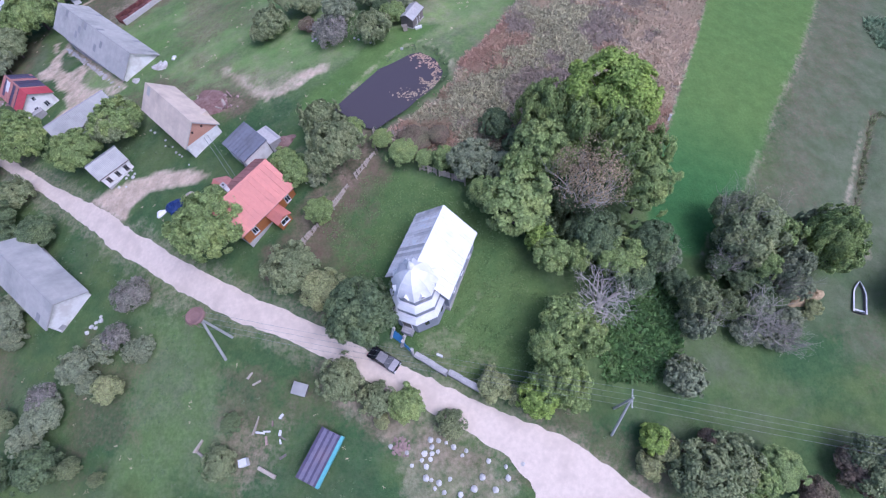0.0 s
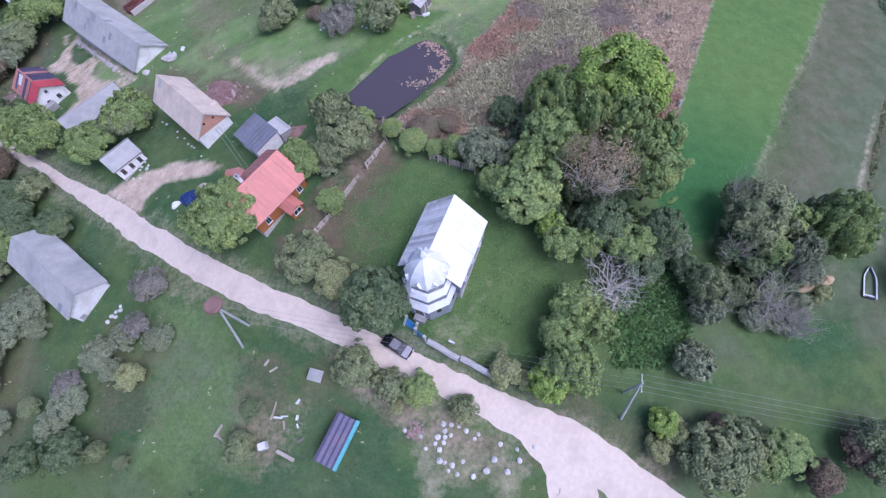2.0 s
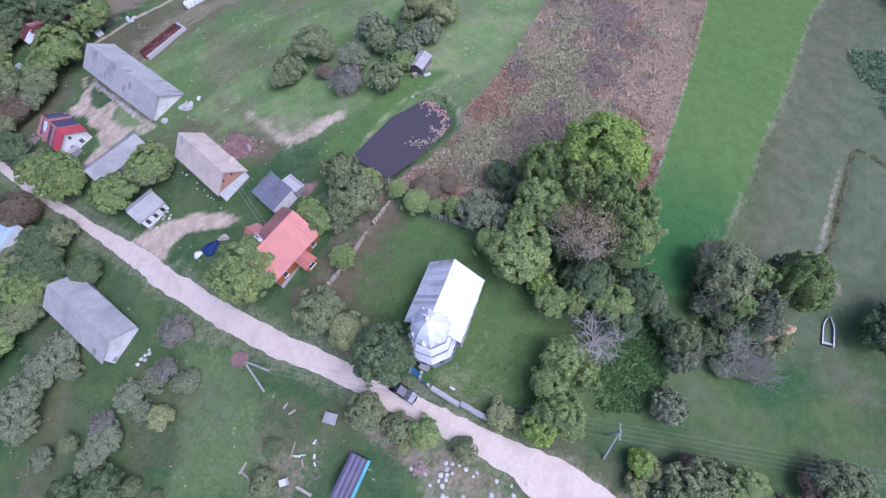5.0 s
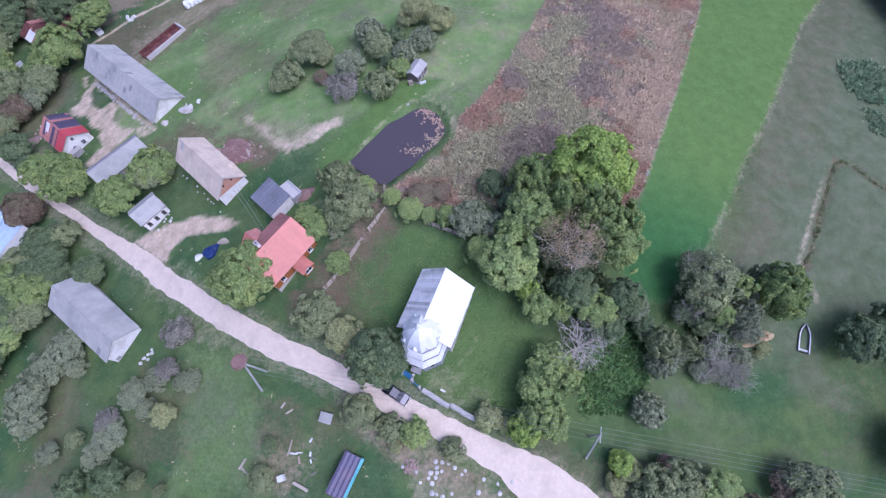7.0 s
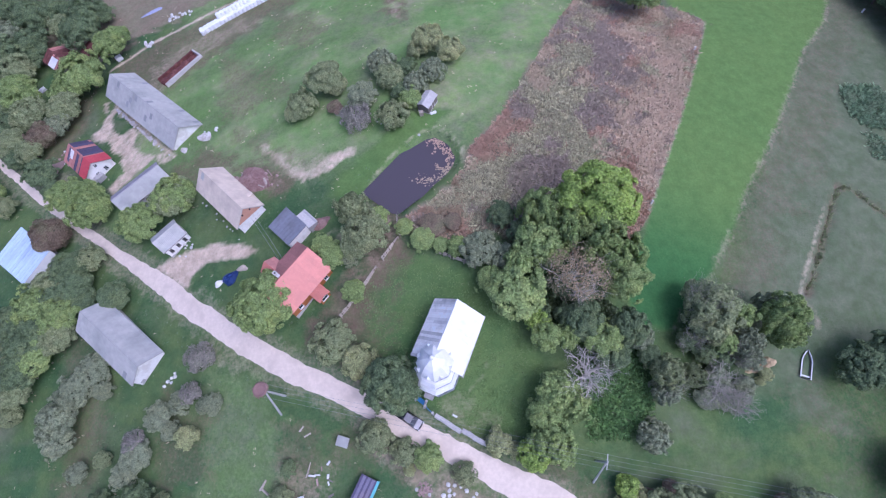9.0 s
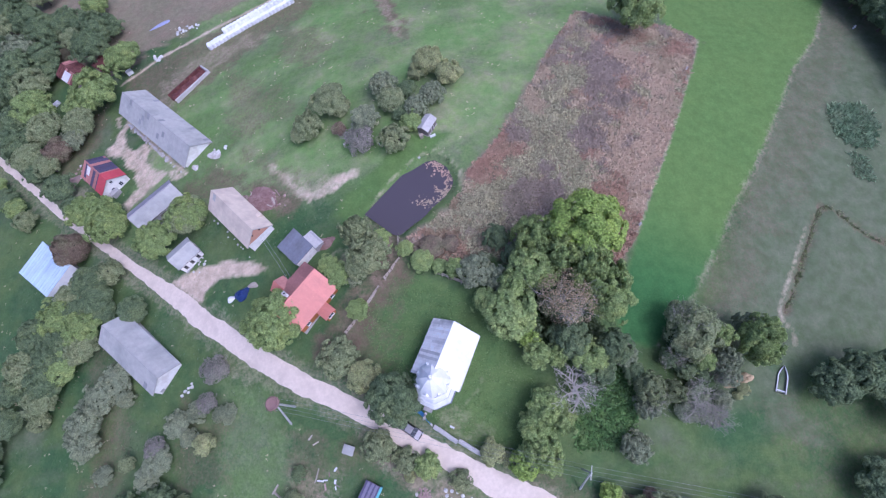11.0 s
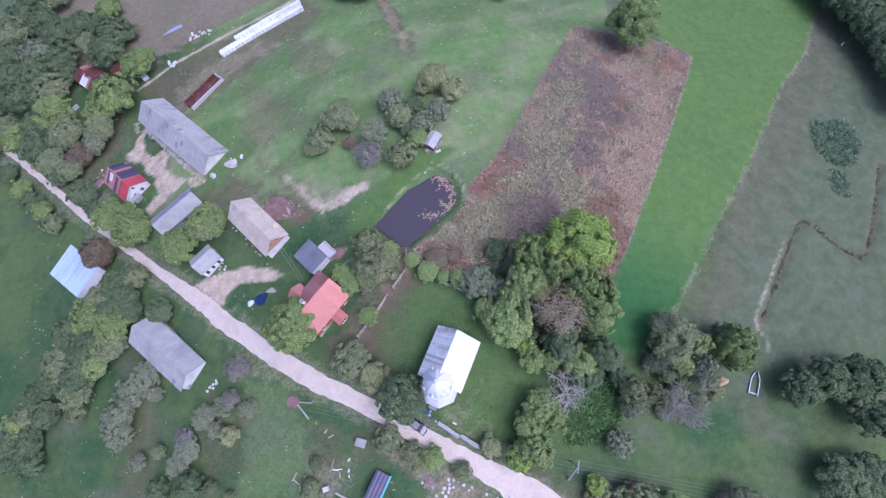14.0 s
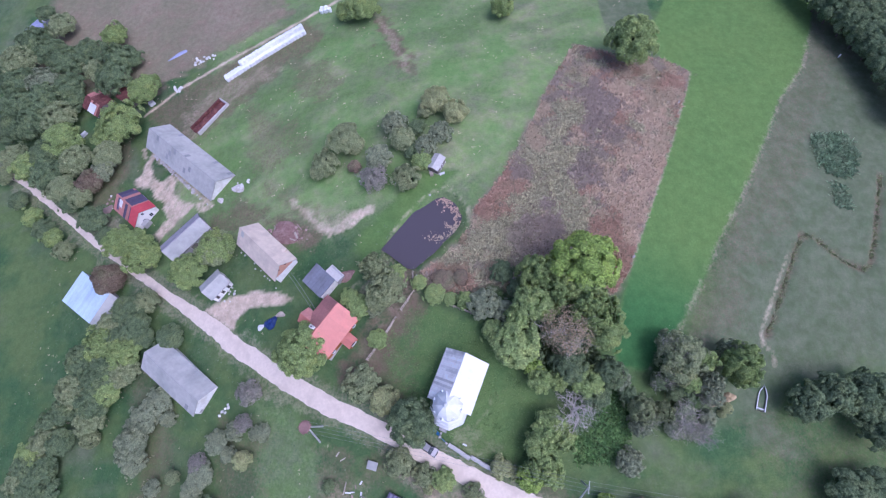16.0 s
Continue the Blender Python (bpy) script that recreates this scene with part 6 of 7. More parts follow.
# ---- rough growth ----
def tufts(name, xy, lo, hi, width, blades, mat, label, category, seed, lean=0.5):
    """Many small leaning blades as one object."""
    rs = np.random.RandomState(seed)
    xy = np.array(xy)
    base = np.repeat(np.column_stack([xy, ground_many(xy[:, 0], xy[:, 1])]), blades, 0)
    N = len(base)
    base[:, :2] += rs.normal(0, width * 1.2, (N, 2))
    a = rs.uniform(0, 6.28, N)
    hh = rs.uniform(lo, hi, N)
    ln = rs.uniform(0.1, lean, N) * hh
    side = np.stack([-np.sin(a), np.cos(a), np.zeros(N)], 1) * (width * rs.uniform(0.3, 0.8, N))[:, None]
    tip = base + np.stack([np.cos(a) * ln, np.sin(a) * ln, hh], 1)
    mid = base + np.stack([np.cos(a) * ln * 0.35, np.sin(a) * ln * 0.35, hh * 0.6], 1)
    base[:, 2] -= 0.05
    v = np.stack([base - side * 0.6, base + side * 0.6, mid + side, tip, mid - side], 1).reshape(-1, 3)
    me = bpy.data.meshes.new(name)
    me.vertices.add(len(v))
    me.vertices.foreach_set("co", v.ravel())
    me.loops.add(len(v))
    me.loops.foreach_set("vertex_index", np.arange(len(v)))
    me.polygons.add(N)
    me.polygons.foreach_set("loop_start", np.arange(N) * 5)
    me.update()
    me.materials.append(M[mat])
    return tagged(new(name, me), label, category, kind="stuff")


def scatter(poly, count, seed, margin=0.3):
    rs = np.random.RandomState(seed)
    x0, x1 = min(p[0] for p in poly), max(p[0] for p in poly)
    y0, y1 = min(p[1] for p in poly), max(p[1] for p in poly)
    X, Y = rs.uniform(x0, x1, count * 4), rs.uniform(y0, y1, count * 4)
    ok = inside(poly, X, Y) > margin
    return list(zip(X[ok][:count], Y[ok][:count]))


# each sort of weed grows in drifts: centre and reach
DRIFTS = [
    ("dry_weeds", "weed_brown", "tall reddish-brown dry weeds on a fallow plot", [(33.9, 23.8, 4.8), (10.2, 33.7, 4.8), (7.0, 28.0, 4.0), (-0.7, 13.6, 4.0), (51.5, 61.9, 3.8), (31.0, 17.3, 5.7)]),
    ("pale_weeds", "weed_pale", "pale straw-coloured weeds on a fallow plot", [(40.7, 39.6, 6.5), (36.7, 28.9, 6.0), (47.2, 48.4, 5.5), (47.5, 55.5, 4.0), (52.0, 60.0, 4.0), (36.0, 21.0, 4.0), (17.1, 46.6, 3.3), (38.9, 61.9, 3.3)]),
    ("mauve_weeds", "weed_mauve", "dark mauve-grey withered weeds on a fallow plot", [(33.7, 56.2, 5.2), (29.5, 38.3, 5.2), (18.9, 25.1, 5.2), (12.8, 22.0, 4.8), (14.0, 38.7, 3.8), (36.3, 46.8, 3.8)]),
    ("dull_weeds", "weed_olive", "dull grey-green weeds on a fallow plot", [(20.6, 42.0, 5.7), (25.7, 54.3, 4.3), (21.4, 32.1, 4.3), (15.1, 29.3, 3.8), (5.0, 18.5, 4.2), (9.5, 23.5, 4.0), (42.6, 49.4, 2.4), (25.0, 26.1, 3.8)]),
]
w = scatter(BROWN, 12000, 41)
wx, wy = np.array(w).T
score = []
for k, drift in enumerate(DRIFTS):
    s = 0.45 * wobble(wx, wy, 7, 44 + k) + 0.12 * np.random.RandomState(46 + k).normal(size=len(wx))
    for cx, cy, r in drift[3]:
        s += np.exp(-((wx - cx) ** 2 + (wy - cy) ** 2) / r ** 2)
    score.append(s)
best = np.argmax(score, 0)
for k, (name, mat, label, _) in enumerate(DRIFTS):
    tufts(name, [p for p, q in zip(w, best) if q == k], 0.12, 0.42, 0.19, 9, mat, label, "weeds", 42 + k, 2.4)


# taller clumps standing among them
tall = [p for p in scatter(BROWN, 3200, 61) if wobble(np.array([p[0]]), np.array([p[1]]), 2.2, 62)[0] > 0.1]
for k, (name, mat, label, _) in enumerate(DRIFTS):
    near = [p for p in tall if best[np.argmin((wx - p[0]) ** 2 + (wy - p[1]) ** 2)] == k]
    if near:
        tufts("tall_weed_clumps", near, 0.25, 0.6, 0.26, 10, mat, "taller clumps of the same withered weeds", "weeds", 64 + k, 1.0)

tufts("lawn_tufts", scatter(YARD, 1500, 81, 0.8), 0.04, 0.1, 0.2, 6, "lawn_tuft", "light green tufts in the churchyard lawn", "grass", 82, 2.0)
RANK = [(23.4, -11.8), (24.5, -8.4), (28.1, -7.5), (31.0, -9.5), (30.9, -14.1), (28.4, -18.1), (24.9, -20.5), (21.6, -20.2), (20.9, -16.7)]
tufts("rank_grass", scatter(RANK, 620, 71, -1.5), 0.2, 0.6, 0.28, 8, "rank", "dark green rank grass beside a thicket", "grass", 72, 1.6)
PIT = [(17.6, 2.8), (21.2, 2.0), (25.5, -0.6), (27.4, -4.9), (24.0, -8.5), (20.7, -5.1), (16.5, -1.7)]
tufts("rank_grass", scatter(PIT, 500, 73, -0.5), 0.2, 0.8, 0.3, 8, "dark", "dark undergrowth below the grove", "grass", 74, 1.6)


# ---- churchyard: gate, wall, fences, car ----
def picket_gate(x0, y0, x1, y1, lean):
    a, b = Vector((x0, y0)), Vector((x1, y1))
    L = (b - a).length
    yaw = math.degrees(math.atan2(b.y - a.y, b.x - a.x))
    ob = thing("iron_gate", spot(x0, y0, yaw) @ pose(0, 0, 0, lean, 0, 0), "blue painted iron gate standing open by the church", "gate")
    part("rail", box(0, L, -0.03, 0.03, 0.25, 0.33), "blue_paint", ob)
    part("rail", box(0, L, -0.03, 0.03, 1.35, 1.43), "blue_paint", ob)
    part("panel", box(0.02, L - 0.02, -0.015, 0.015, 0.33, 1.3), "blue_paint", ob)
    for k in range(int(L / 0.18) + 1):
        part("bar", box(k * 0.18 - 0.02, k * 0.18 + 0.02, -0.02, 0.02, 0.95, 1.65), "blue_paint", ob)
    for px_ in (-0.12, L + 0.12):
        part("gate_post", join(box(px_ - 0.14, px_ + 0.14, -0.14, 0.14, -0.3, 1.8), box(px_ - 0.18, px_ + 0.18, -0.18, 0.18, 1.8, 1.9)), "concrete", ob)
    return ob


picket_gate(-5.2, -15.2, -4.0, -16.1, -30)
picket_gate(-3.6, -16.3, -2.6, -17.2, -6)


def stone_wall(x0, y0, x1, y1, seed):
    rng = random.Random(seed)
    a, b = Vector((x0, y0)), Vector((x1, y1))
    L = (b - a).length
    ob = thing("churchyard_wall", spot(x0, y0, math.degrees(math.atan2(b.y - a.y, b.x - a.x))), "low stone wall with pale weathered coping", "wall", "churchyard wall")
    part("masonry", box(0, L, -0.28, 0.28, -0.9, 0.95), "grey_wall", ob)
    n = max(2, round(L / 0.9))
    for k in range(n):
        s0, s1 = k * L / n + 0.015, (k + 1) * L / n - 0.015
        j = rng.uniform(-0.04, 0.04)
        part("coping_stone", slab([(s0, -0.36 + j, 0.97), (s1, -0.36 + j, 0.97), (s1, -0.1 + j, 1.15), (s1, 0.36 + j, 1.05), (s0, 0.36 + j, 1.05), (s0, -0.1 + j, 1.15)], (0, 0, 1), 0.12), "concrete", ob)
    return ob


stone_wall(-2.1, -17.4, 1.8, -19.8, 1)
stone_wall(2.0, -19.6, 6.1, -21.8, 2)


def board_fence(x0, y0, x1, y1, seed, fallen=0.0):
    """Weathered boards on posts; fallen: how far it leans over."""
    rng = random.Random(seed)
    a, b = Vector((x0, y0)), Vector((x1, y1))
    L = (b - a).length
    ob = thing("board_fence", spot(x0, y0, math.degrees(math.atan2(b.y - a.y, b.x - a.x))) @ pose(0, 0, 0, fallen, 0, 0), "weathered pale board fence leaning slightly", "fence", "churchyard fence")
    for k in range(max(2, round(L / 2.2)) + 1):
        s = k * L / max(2, round(L / 2.2))
        part("post", box(s - 0.07, s + 0.07, -0.07, 0.07, -0.4, 1.35), "pale_wood", ob)
    for z in (0.35, 1.05):
        part("rail", box(0, L, 0.07, 0.13, z, z + 0.1), "pale_wood", ob)
    for k in range(int(L / 0.2)):
        if rng.random() < 0.1:
            continue
        s = k * 0.2
        h = 1.25 + rng.uniform(-0.12, 0.12)
        part("board", moved(box(0.01, 0.19, 0.13, 0.16, 0.1, h), pose(s, 0, 0, 0, rng.uniform(-2, 2), 0)), "pale_wood", ob)
    return ob


board_fence(-17.9, -2.0, -16.0, 0.4, 3, -7)
board_fence(-14.0, 2.9, -12.0, 6.2, 4, -7)
board_fence(-10.9, 7.4, -8.3, 11.2, 5, -7)
board_fence(-8.1, 11.9, -8.5, 15.3, 6, -7)
board_fence(-1.7, 8.1, 0.7, 7.2, 7, -7)
board_fence(1.1, 7.0, 4.7, 5.5, 8, -7)


def parked_car(x, y, yaw):
    ob = thing("parked_car", spot(x, y, yaw, 0.05), "dark parked saloon car reflecting the sky beside the gate", "car")
    side = [(-2.1, 0.35), (-2.15, 0.6), (-2.05, 0.88), (-1.3, 0.95), (-0.75, 1.40), (0.55, 1.43), (1.15, 0.98), (2.0, 0.82), (2.15, 0.6), (2.1, 0.35)]
    k = len(side)
    v, f = [], []
    for q, w in ((-1, 0.84), (1, 0.84)):
        for sx, sz in side:
            v.append((sx, q * (w if sz < 1.1 else 0.64), sz))
    f = [tuple(range(k)), tuple(range(2 * k - 1, k - 1, -1))] + [(i, i + k, (i + 1) % k + k, (i + 1) % k) for i in range(k)]
    part("body", (v, f), "car_paint", ob)
    part("windscreen", slab([(0.58, -0.6, 1.41), (1.14, -0.76, 1.0), (1.14, 0.76, 1.0), (0.58, 0.6, 1.41)], (0.6, 0, 0.8), -0.012), "glass", ob)
    part("rear_window", slab([(-1.27, -0.74, 0.98), (-0.78, -0.6, 1.38), (-0.78, 0.6, 1.38), (-1.27, 0.74, 0.98)], (-0.7, 0, 0.7), -0.012), "glass", ob)
    # grey bonnet and roof panels paint the sky's reflection on the black body
    part("bonnet", slab([(1.2, -0.74, 0.985), (1.98, -0.72, 0.84), (1.98, 0.72, 0.84), (1.2, 0.74, 0.985)], (0.2, 0, 1), -0.012), "silver_sky_sheen", ob, "bonnet with the sky's reflection painted in grey")
    part("roof", slab([(-0.72, -0.58, 1.425), (0.52, -0.58, 1.45), (0.52, 0.58, 1.45), (-0.72, 0.58, 1.425)], (0, 0, 1), -0.012), "silver_sky_sheen", ob)
    for sx in (-1.3, 1.3):
        for q in (-1, 1):
            w = part("wheel", moved(rings([(0.2, -0.1), (0.31, -0.09), (0.31, 0.09), (0.2, 0.1)], 14), pose(sx, q * 0.76, 0.3, 90, 0, 0)), "rubber", ob)
            part("rim", moved(rings([(0.19, -0.115), (0.19, 0.115)], 10), pose(sx, q * 0.76, 0.3, 90, 0, 0)), "silver_sky_sheen", w)
    for q in (-0.6, 0.6):
        part("headlight", box(2.08, 2.16, q - 0.16, q + 0.16, 0.58, 0.72), "white", ob)
        part("tail_light", box(-2.17, -2.1, q - 0.14, q + 0.14, 0.62, 0.78), "red_roof", ob)
    return ob


parked_car(-6.1, -17.9, -32)


# ---- stones and garden clutter ----
def boulder(seed, flat):
    rng = random.Random(seed)
    return [(x * rng.uniform(0.8, 1.15), y * rng.uniform(0.8, 1.15), z * flat * rng.uniform(0.85, 1.1)) for x, y, z in ICO_V], [tuple(q) for q in ICO_F]


stone_mesh = [mesh_of("stone", boulder(k, 0.6), "stone") for k in range(4)]
pink_mesh = [mesh_of("stone", boulder(k, 0.6), "pink_stone") for k in range(3)]
srng = random.Random(9)


def stone(x, y, r, pink=False):
    ob = new("rubble_stone" if pink else "garden_stone", srng.choice(pink_mesh if pink else stone_mesh))
    ob.matrix_world = pose(x, y, ground_at(x, y) + 0.3 * r, srng.uniform(-8, 8), srng.uniform(-8, 8), srng.uniform(0, 360)) @ Matrix.Scale(r, 4)
    tagged(ob, "piece of pinkish rubble on bare earth" if pink else "whitewashed rounded stone edging a garden bed", "stone", "rubble heap" if pink else "garden stones")


for x, y in [(-5.2, -27.8), (-3.2, -28.5), (-0.2, -27.9), (-0.4, -27.1), (0.6, -27.2), (1.5, -27.4), (2.4, -27.9), (3.4, -28.8), (-0.2, -28.6), (-1.1, -28.6), (-1.4, -29.3), (-0.4, -29.2), (0.5, -28.4), (-0.9, -30.0), (-2.6, -29.9)]:
    stone(x, y, srng.uniform(0.26, 0.42))
for x, y in [(-0.9, -31.2), (-0.3, -31.4), (0.6, -31.7), (1.9, -31.3), (5.7, -31.1), (6.5, -29.4), (8.5, -30.0), (8.7, -31.2), (3.9, -28.3), (10.5, -29.7), (0.1, -32.3), (1.2, -32.7), (3.1, -32.9), (4.7, -32.3), (7.2, -32.4)]:
    stone(x, y, srng.uniform(0.28, 0.5))
for k in range(46):
    t, r = srng.uniform(0, 6.28), 1.15 * math.sqrt(srng.random())
    stone(-3.9 + r * math.cos(t) * 1.1, -27.8 + r * math.sin(t), srng.uniform(0.14, 0.26), True)
for k in range(40):
    t, r = srng.uniform(0, 6.28), math.sqrt(srng.random())
    stone(-37.9 + 5.5 * r * math.cos(t), 27.0 + 2.0 * r * math.sin(t) - 0.25 * 5.5 * r * math.cos(t), srng.uniform(0.15, 0.4), True)
for k in range(10):
    stone(-54.6 + srng.uniform(-1.6, 2.6), 42.7 + srng.uniform(-0.9, 0.9), srng.uniform(0.25, 0.5))
for k in range(22):
    stone(-79.1 + srng.uniform(-3.6, 3.2), 93.2 + srng.uniform(-1.6, 1.6), srng.uniform(0.25, 0.6))
for k in range(12):
    stone(-86.3 + srng.uniform(-1.5, 1.5), 82.3 + srng.uniform(-1.2, 1.2), srng.uniform(0.3, 0.6))
for x, y in [(-49.8, -9.9), (-50.4, -10.7), (-51.1, -11.3), (-50.3, -11.5), (-49.6, -10.5), (-51.7, -12.1)]:
    stone(x, y, srng.uniform(0.3, 0.45))

for k in range(12):
    stone(-53.0 + srng.uniform(-1.2, 2.2), 14.0 + srng.uniform(-1.8, 2.2), srng.uniform(0.15, 0.4))
for k in range(9):
    t = srng.random()
    stone(-52.2 + 12.3 * t + srng.uniform(-0.6, 0.2), 25.9 - 11.3 * t + srng.uniform(-0.8, 0), srng.uniform(0.15, 0.3))
for k in range(10):
    stone(-10.5 + srng.uniform(-14, 9), 34.8 + srng.uniform(-3, 8), srng.uniform(0.15, 0.35))
for k in range(14):
    stone(-96.2 + srng.uniform(-3.5, 2.5), 44.1 + srng.uniform(-3.0, 2.5), srng.uniform(0.2, 0.5), k % 2 == 0)
bin_ = thing("metal_bin", spot(-16.9, -21.2, -15) @ Matrix.Scale(0.8, 4), "grey sheet metal bin with a sloping lid", "bin")
part("body", join(box(-1.1, 1.1, -0.8, 0.8, -0.2, 0.8)), "wood", bin_)
part("lid", slab([(-1.25, -0.95, 0.85), (1.25, -0.95, 0.85), (1.25, 0.95, 1.1), (-1.25, 0.95, 1.1)], (0, -0.13, 1), 0.05), "slate", bin_)


def crate(name, x, y, yaw, L, W, H, mat, label, category, slats=3):
    ob = thing(name, spot(x, y, yaw), label, category)
    part("body", box(-L / 2, L / 2, -W / 2, W / 2, -0.1, H), mat, ob)
    for k in range(slats):
        y0 = -W / 2 + k * W / slats
        part("top_board", box(-L / 2 - 0.04, L / 2 + 0.04, y0 + 0.01, y0 + W / slats - 0.01, H, H + 0.05), mat, ob)
    return ob


crate("water_tank", -23.6, -29.5, 20, 0.94, 0.86, 0.9, "white", "white plastic water tank in the garden", "tank")
crate("timber_frame", -20.6, -30.6, -25, 2.48, 0.43, 0.35, "pale_wood", "stack of pale boards in the garden", "timber")
crate("timber_frame", -30.2, -27.6, 62, 1.65, 0.26, 0.4, "pale_wood", "pale board edging of a garden bed", "timber")
crate("timber_frame", -29.7, -28.6, -35, 1.39, 0.26, 0.4, "pale_wood", "pale board edging of a garden bed", "timber")
crate("timber_frame", -22.6, -25.3, 78, 2.21, 0.15, 0.3, "pale_wood", "long pale plank lying in the grass", "timber", 1)
crate("timber_frame", -36.1, 26.0, -60, 1.65, 0.35, 0.5, "pale_wood", "pale plank on a rubble heap", "timber", 2)
crate("timber_frame", -24.1, -19.3, 55, 0.93, 0.21, 0.3, "pale_wood", "short pale plank lying in the grass", "timber", 1)
crate("timber_frame", -23.0, -20.2, 30, 1.10, 0.21, 0.3, "pale_wood", "short pale plank lying in the grass", "timber", 1)
crate("white_bench", 0.9, -17.5, -25, 0.72, 0.28, 0.45, "white", "white bench by the churchyard wall", "bench", 2)
crate("white_bin", -93.9, 78.0, 40, 1.67, 1.36, 1.1, "white", "white plastic bin by the track", "bin")
crate("white_bin", -101.9, 80.4, -30, 2.71, 1.67, 1.3, "white", "white sheeted trailer body", "bin")
crate("white_bin", -116.3, 69.8, 50, 2.48, 1.04, 0.8, "white", "white boards stacked among trees", "timber")
crate("white_bin", -116.8, 68.5, 0, 1.22, 1.02, 0.7, "white", "white plastic bin among trees", "bin")
crate("hut_crate", -4.8, 37.4, 15, 0.73, 0.65, 0.8, "pale_wood", "small wooden box beside the hut", "box", 2)
crate("hut_crate", -2.5, 37.4, 20, 1.13, 0.40, 0.4, "white", "white plank bench beside the hut", "bench", 2)


def heap(name, x, y, yaw, rx_, ry_, h, mat, label, category, seed):
    rng = random.Random(seed)
    n, k = 18, 6
    v, f = [], []
    for j in range(k + 1):
        u = j / k
        for i in range(n):
            t = 6.283 * i / n
            w = math.cos(u * 1.5) * (1 + 0.18 * math.sin(3 * t + seed) + rng.uniform(-0.08, 0.08))
            v.append((rx_ * w * math.cos(t), ry_ * w * math.sin(t), h * math.sin(u * 1.5) * rng.uniform(0.85, 1.1) - 0.1))
    for j in range(k):
        f += [(j * n + i, j * n + (i + 1) % n, (j + 1) * n + (i + 1) % n, (j + 1) * n + i) for i in range(n)]
    f.append(tuple(range(k * n, k * n + n)))
    return solid(name, (v, f), mat, spot(x, y, yaw), label, category)


heap("tarpaulin_heap", -40.5, 6.6, 40, 1.65, 1.13, 1.3, "tarp", "dark blue tarpaulin over a farm implement", "tarpaulin", 1)
heap("white_sheet", -43.0, 5.9, 30, 0.97, 0.61, 0.6, "white", "white plastic sheet on the grass", "sheet", 2)
heap("log_heap", -38.3, 8.3, 0, 1.12, 0.60, 0.6, "pale_wood", "small heap of split logs", "logs", 3)
heap("plastic_film", -90.0, 97.8, 30, 3.54, 0.83, 0.4, "violet_tarp", "violet-blue plastic film on the field", "film", 4)
heap("plastic_film", -151.9, 120.8, 40, 4.81, 2.57, 1.4, "violet_tarp", "violet-blue plastic film on the field", "film", 5)
heap("plastic_film", -149.3, 123.0, 40, 2.11, 1.69, 1.6, "white", "white plastic film on the field", "film", 6)
heap("rubble_mound", -23.3, 15.5, 20, 2.13, 1.23, 0.8, "rotten", "heap of pinkish earth behind the shed", "heap", 7)
heap("rubble_mound", -38.0, 26.6, -24, 5.0, 2.7, 0.6, "rotten", "heap of reddish-brown rubble and rotten boards", "heap", 8)
heap("plaster_debris", -54.4, 41.3, -20, 2.50, 1.15, 0.35, "plaster", "flat heap of broken white plaster by the barn", "rubble", 15)
heap("plaster_debris", -59.4, 38.7, -40, 1.55, 0.97, 0.3, "plaster", "flat heap of broken white plaster by the barn", "rubble", 16)
for k_ in range(20):
    s_ = -14 + 1.5 * k_ + srng.uniform(-1, 1)
    heap("plaster_debris", -71.9 + 0.766 * s_ - 0.643 * 5.5, 52.4 - 0.643 * s_ - 0.766 * 5.5, -40 + srng.uniform(-8, 8), srng.uniform(0.3, 1.3), srng.uniform(0.25, 0.7), 0.2, "plaster", "crumbled plaster along the barn wall", "rubble", 17 + k_)
for k_ in range(14):
    crate("rotten_board", -39.7 + srng.uniform(-4.2, 4.6), 26.7 + srng.uniform(-1.9, 1.9), srng.uniform(0, 180), srng.uniform(0.8, 2.2), srng.uniform(0.14, 0.25), srng.uniform(0.3, 0.5), srng.choice(["rotten", "pink_stone", "pale_wood"]), "broken board on a heap of reddish rubble", "board", 1)
for k_ in range(9):
    crate("garden_plank", -21.2 + srng.uniform(-2.5, 3.0), -26.4 + srng.uniform(-4.0, 3.0), srng.uniform(0, 180), srng.uniform(0.4, 1.2), srng.uniform(0.1, 0.3), srng.uniform(0.12, 0.3), srng.choice(["rotten", "pink_stone", "wood", "white"]), "piece of timber lying on garden soil", "timber", 1)
heap("rubble_mound", -99.3, 40.7, 60, 3.07, 1.95, 1.2, "pink_stone", "pale heap beside the patched house", "heap", 9)
stump = heap("split_wood_heap", 50.3, -9.6, 30, 1.61, 0.89, 1.2, "cut_wood", "heap of freshly split orange wood", "wood", 10)
heap("split_wood_heap", 48.2, -10.4, 20, 1.37, 0.72, 0.6, "cut_wood", "scattered pale split wood", "wood", 11)
for x, y in [(42.3, 2.1), (35.8, 17.4), (97.8, 73.2), (53.2, 57.1), (-7.7, 14.2)]:
    ob = thing("marker_post", spot(x, y), "white boundary marker post in the field", "post", "field markers")
    part("shaft", box(-0.12, 0.12, -0.12, 0.12, -0.3, 1.0), "white", ob)
    part("cap", box(-0.17, 0.17, -0.17, 0.17, 1.0, 1.08), "concrete", ob)

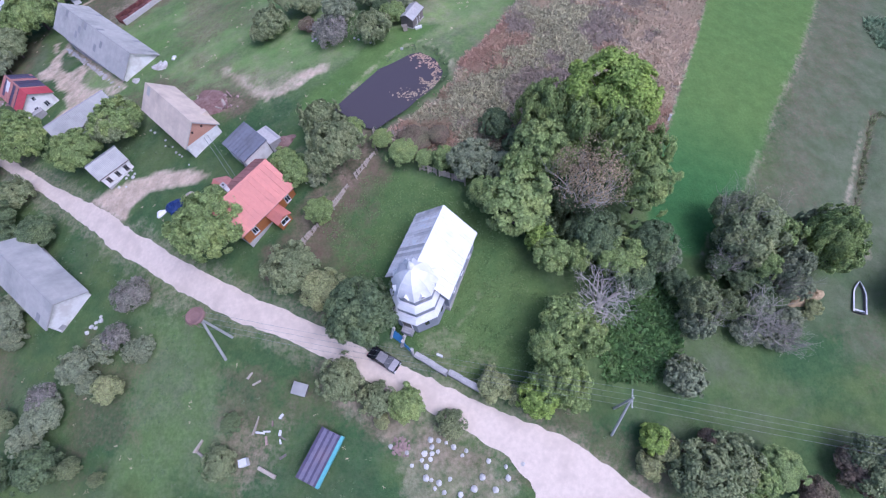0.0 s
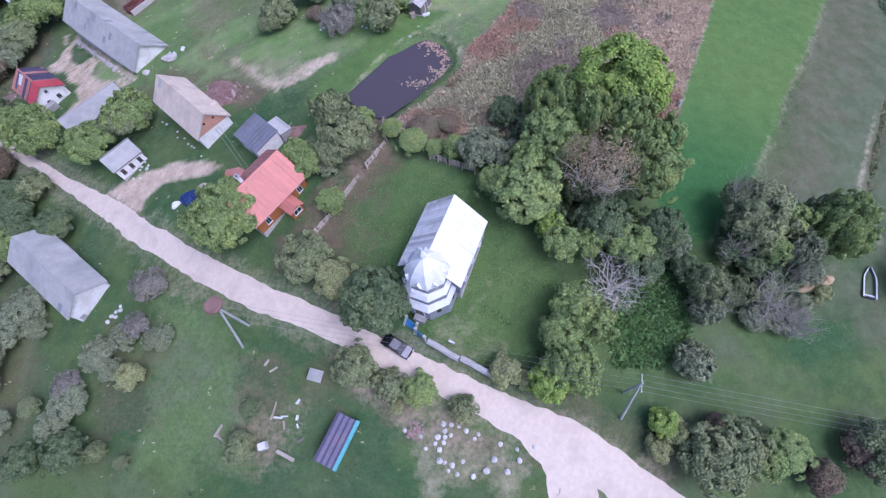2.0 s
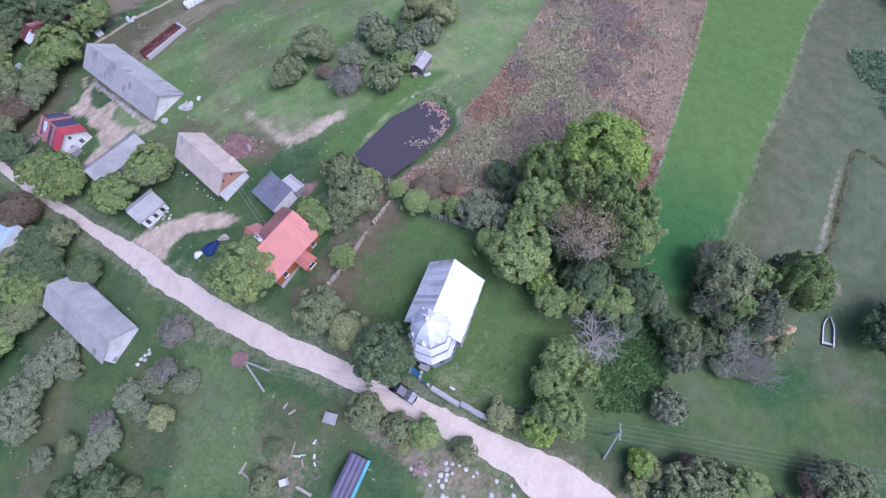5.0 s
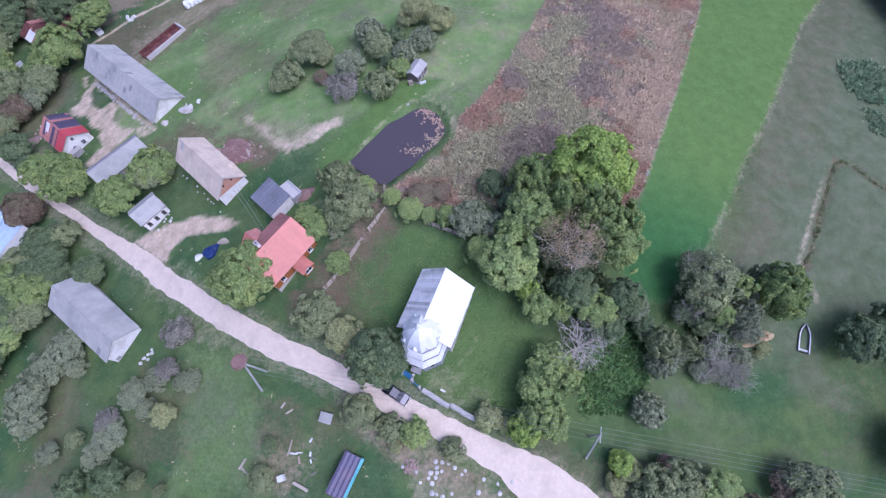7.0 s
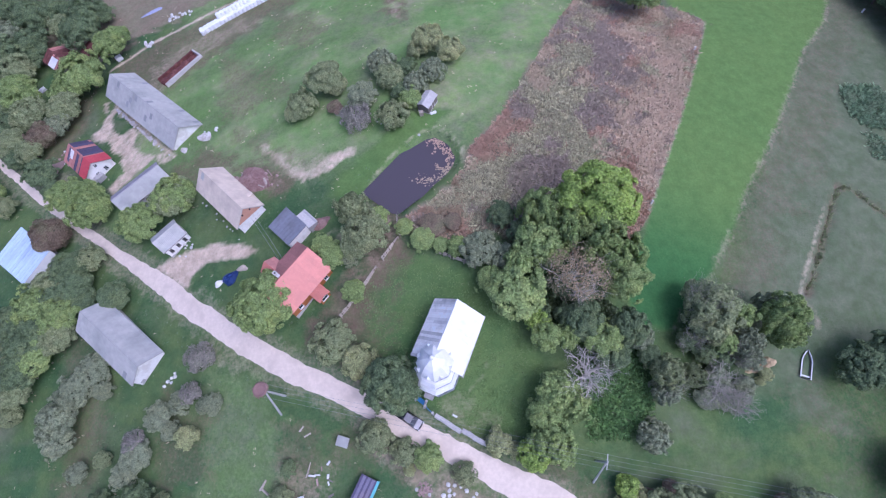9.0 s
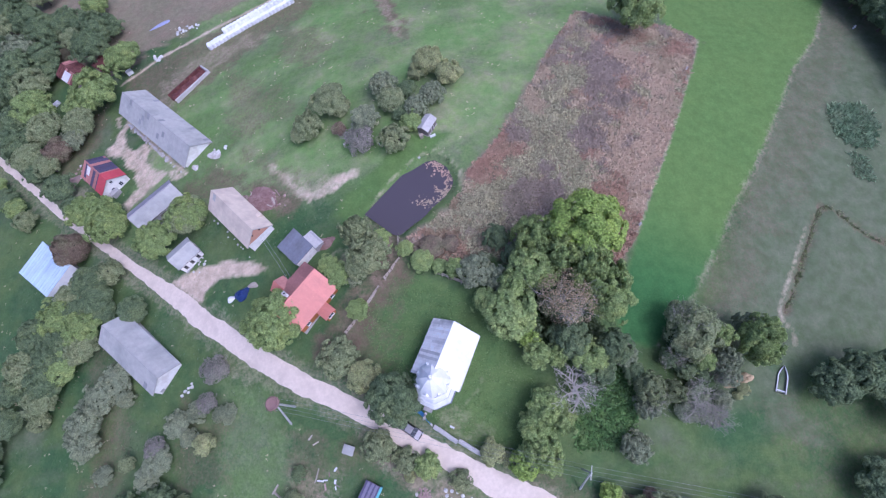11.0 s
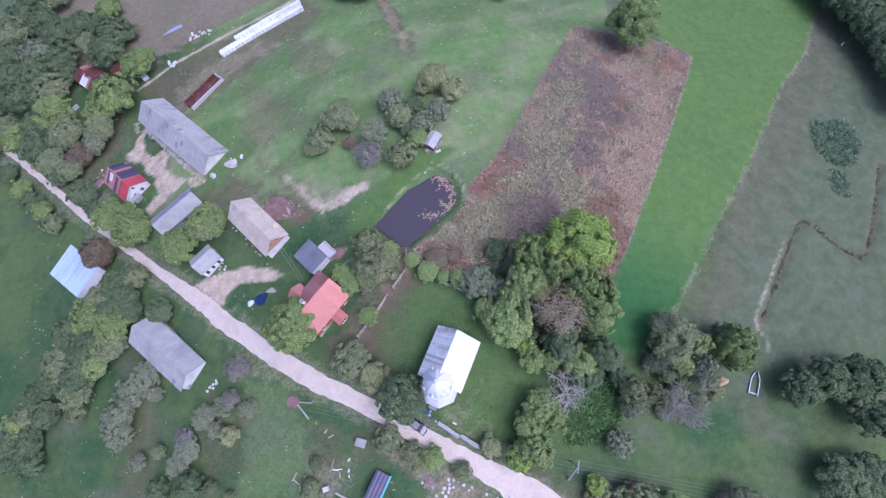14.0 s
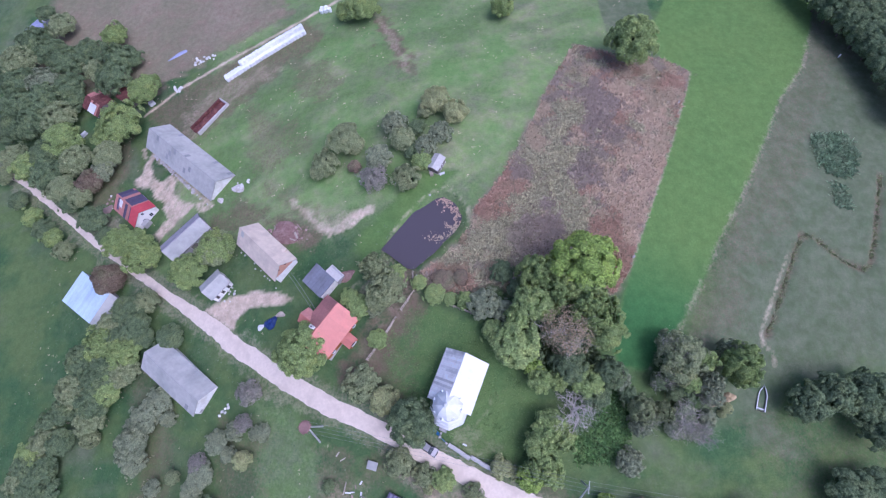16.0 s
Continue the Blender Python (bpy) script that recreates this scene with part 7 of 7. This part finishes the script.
# wire between the orange-roofed house and the old house
for k in (0, 1):
    cu = bpy.data.curves.new("wire", "CURVE")
    cu.dimensions, cu.bevel_depth = "3D", 0.03
    sp = cu.splines.new("POLY")
    sp.points.add(10)
    for i in range(11):
        t = i / 10
        sp.points[i].co = (-35.7 + t * 6.3 + 0.5 * k, 16.1 - t * 8.2 + 0.4 * k, float(height(-32.6, 12.0)) + 3.0 - 0.5 * 4 * t * (1 - t), 1)
    cu.materials.append(M["wire"])
    tagged(new("house_wire", cu), "thin pale cable between two houses", "wire")

# ---- fine growth ----
NETTLES = [(82.6, 46.5), (85.0, 48.5), (89.3, 49.3), (92.0, 47.5), (91.7, 42.8), (89.1, 39.0), (85.5, 37.9), (82.6, 41.1)]
tufts("nettle_patch", scatter(NETTLES, 420, 51, -0.8), 0.2, 0.6, 0.3, 6, "weed_green", "dark green nettle patch in dry pasture", "weeds", 52, 2.5)
ditch_line = []
for (x0, y0), (x1, y1) in zip(DITCH, DITCH[1:]):
    for k in range(int(math.hypot(x1 - x0, y1 - y0) / 0.28)):
        t = srng.random()
        ditch_line.append((x0 + (x1 - x0) * t + srng.gauss(0, 0.2), y0 + (y1 - y0) * t + srng.gauss(0, 0.2)))
tufts("ditch_reeds", ditch_line, 0.15, 0.5, 0.12, 6, "olive", "brown-green reeds along a narrow ditch", "reeds", 66, 1.0)
NETTLES_B = [(83.0, 34.5), (85.5, 36.0), (86.5, 33.2), (85.6, 29.7), (83.0, 30.3)]
tufts("nettle_patch", scatter(NETTLES_B, 90, 53, -1), 0.1, 0.4, 0.3, 6, "weed_green", "dark green nettle patch in dry pasture", "weeds", 54, 2.5)
RUSHES = [(-16.1, 20.2), (-13.1, 24.0), (-8.7, 29.2), (-6.8, 30.5), (-3.6, 32.8), (-1.5, 33.2), (1.3, 31.1), (2.7, 27.9), (2.3, 25.5), (0.9, 23.4), (-1.9, 21.3), (-4.1, 19.1), (-6.8, 16.8), (-8.7, 15.4), (-9.9, 15.6), (-12.6, 17.7), (-14.9, 19.5)]
bank = np.array(scatter(RUSHES, 1100, 55, 0))
bank = bank[(inside(POND, bank[:, 0], bank[:, 1]) < -0.35) & (bank[:, 0] - bank[:, 1] > -38)]
tufts("pond_rushes", bank[::3], 0.15, 0.4, 0.12, 5, "tussock", "rough green grass on the pond bank", "grass", 56, 2.0)
pads = [p for p in scatter(POND, 3000, 57, 0.1) if float(inside(POND, np.array(p[0]), np.array(p[1]))) < 1.6 + 1.4 * float(wobble(np.array(p[0]), np.array(p[1]), 3, 58)) and p[0] + 0.3 * p[1] > 5 + 2 * srng.random()]
pad_v, pad_f = [], []
pads += [(-3.4 + srng.gauss(0, 1.4), 22.5 + srng.gauss(0, 0.6)) for k in range(90)]
pads_done = []
for x, y in pads:
    pads_done.append(1)
    o, r, t0 = len(pad_v), srng.uniform(0.05, 0.2), srng.uniform(0, 6)
    pad_v += [(x + r * math.cos(t0 + 1.05 * i) * srng.uniform(0.7, 1.1), y + r * math.sin(t0 + 1.05 * i), WATER + 0.012 + 0.00002 * len(pads_done)) for i in range(6)]
    pad_f.append(tuple(range(o, o + 6)))
solid("pond_weed", (pad_v, pad_f), "weed_brown", Matrix(), "pale floating weed along the pond edge", "weed", kind="stuff")


grs = np.random.RandomState(61)
gx_, gy_ = grs.uniform(-112, 86, 9000), grs.uniform(-38, 98, 9000)
free = (along(ROAD, gx_, gy_) > 4) & (inside(BROWN, gx_, gy_) < 0) & (inside(STRIP, gx_, gy_) < 0) & (inside(POND, gx_, gy_) < -1) & (along(DRIVE, gx_, gy_) > 3.5) & np.all([inside(e[0], gx_, gy_) < -1.5 for e in EARTHS], 0) & (gx_ < 34 + 0.5 * gy_)
tone_g = wobble(gx_, gy_, 9, 62) + grs.normal(0, 0.4, 9000)
mown = inside(YARD, gx_, gy_) > 0
pick = free & (tone_g > 0.8) & ~mown
straw = list(zip(gx_[pick], gy_[pick]))
pick = free & (tone_g < -0.1) & (gy_ < 26) & ~(mown & (grs.rand(9000) < 0.8))
green = list(zip(gx_[pick], gy_[pick]))
tufts("grass_tussocks", green, 0.06, 0.2, 0.09, 7, "tussock", "rough green grass tussocks over the meadow", "grass", 63, 2.5)
tufts("straw_tussocks", straw, 0.06, 0.2, 0.08, 6, "weed_pale", "dry straw-coloured tussocks over the meadow", "grass", 64, 2.5)
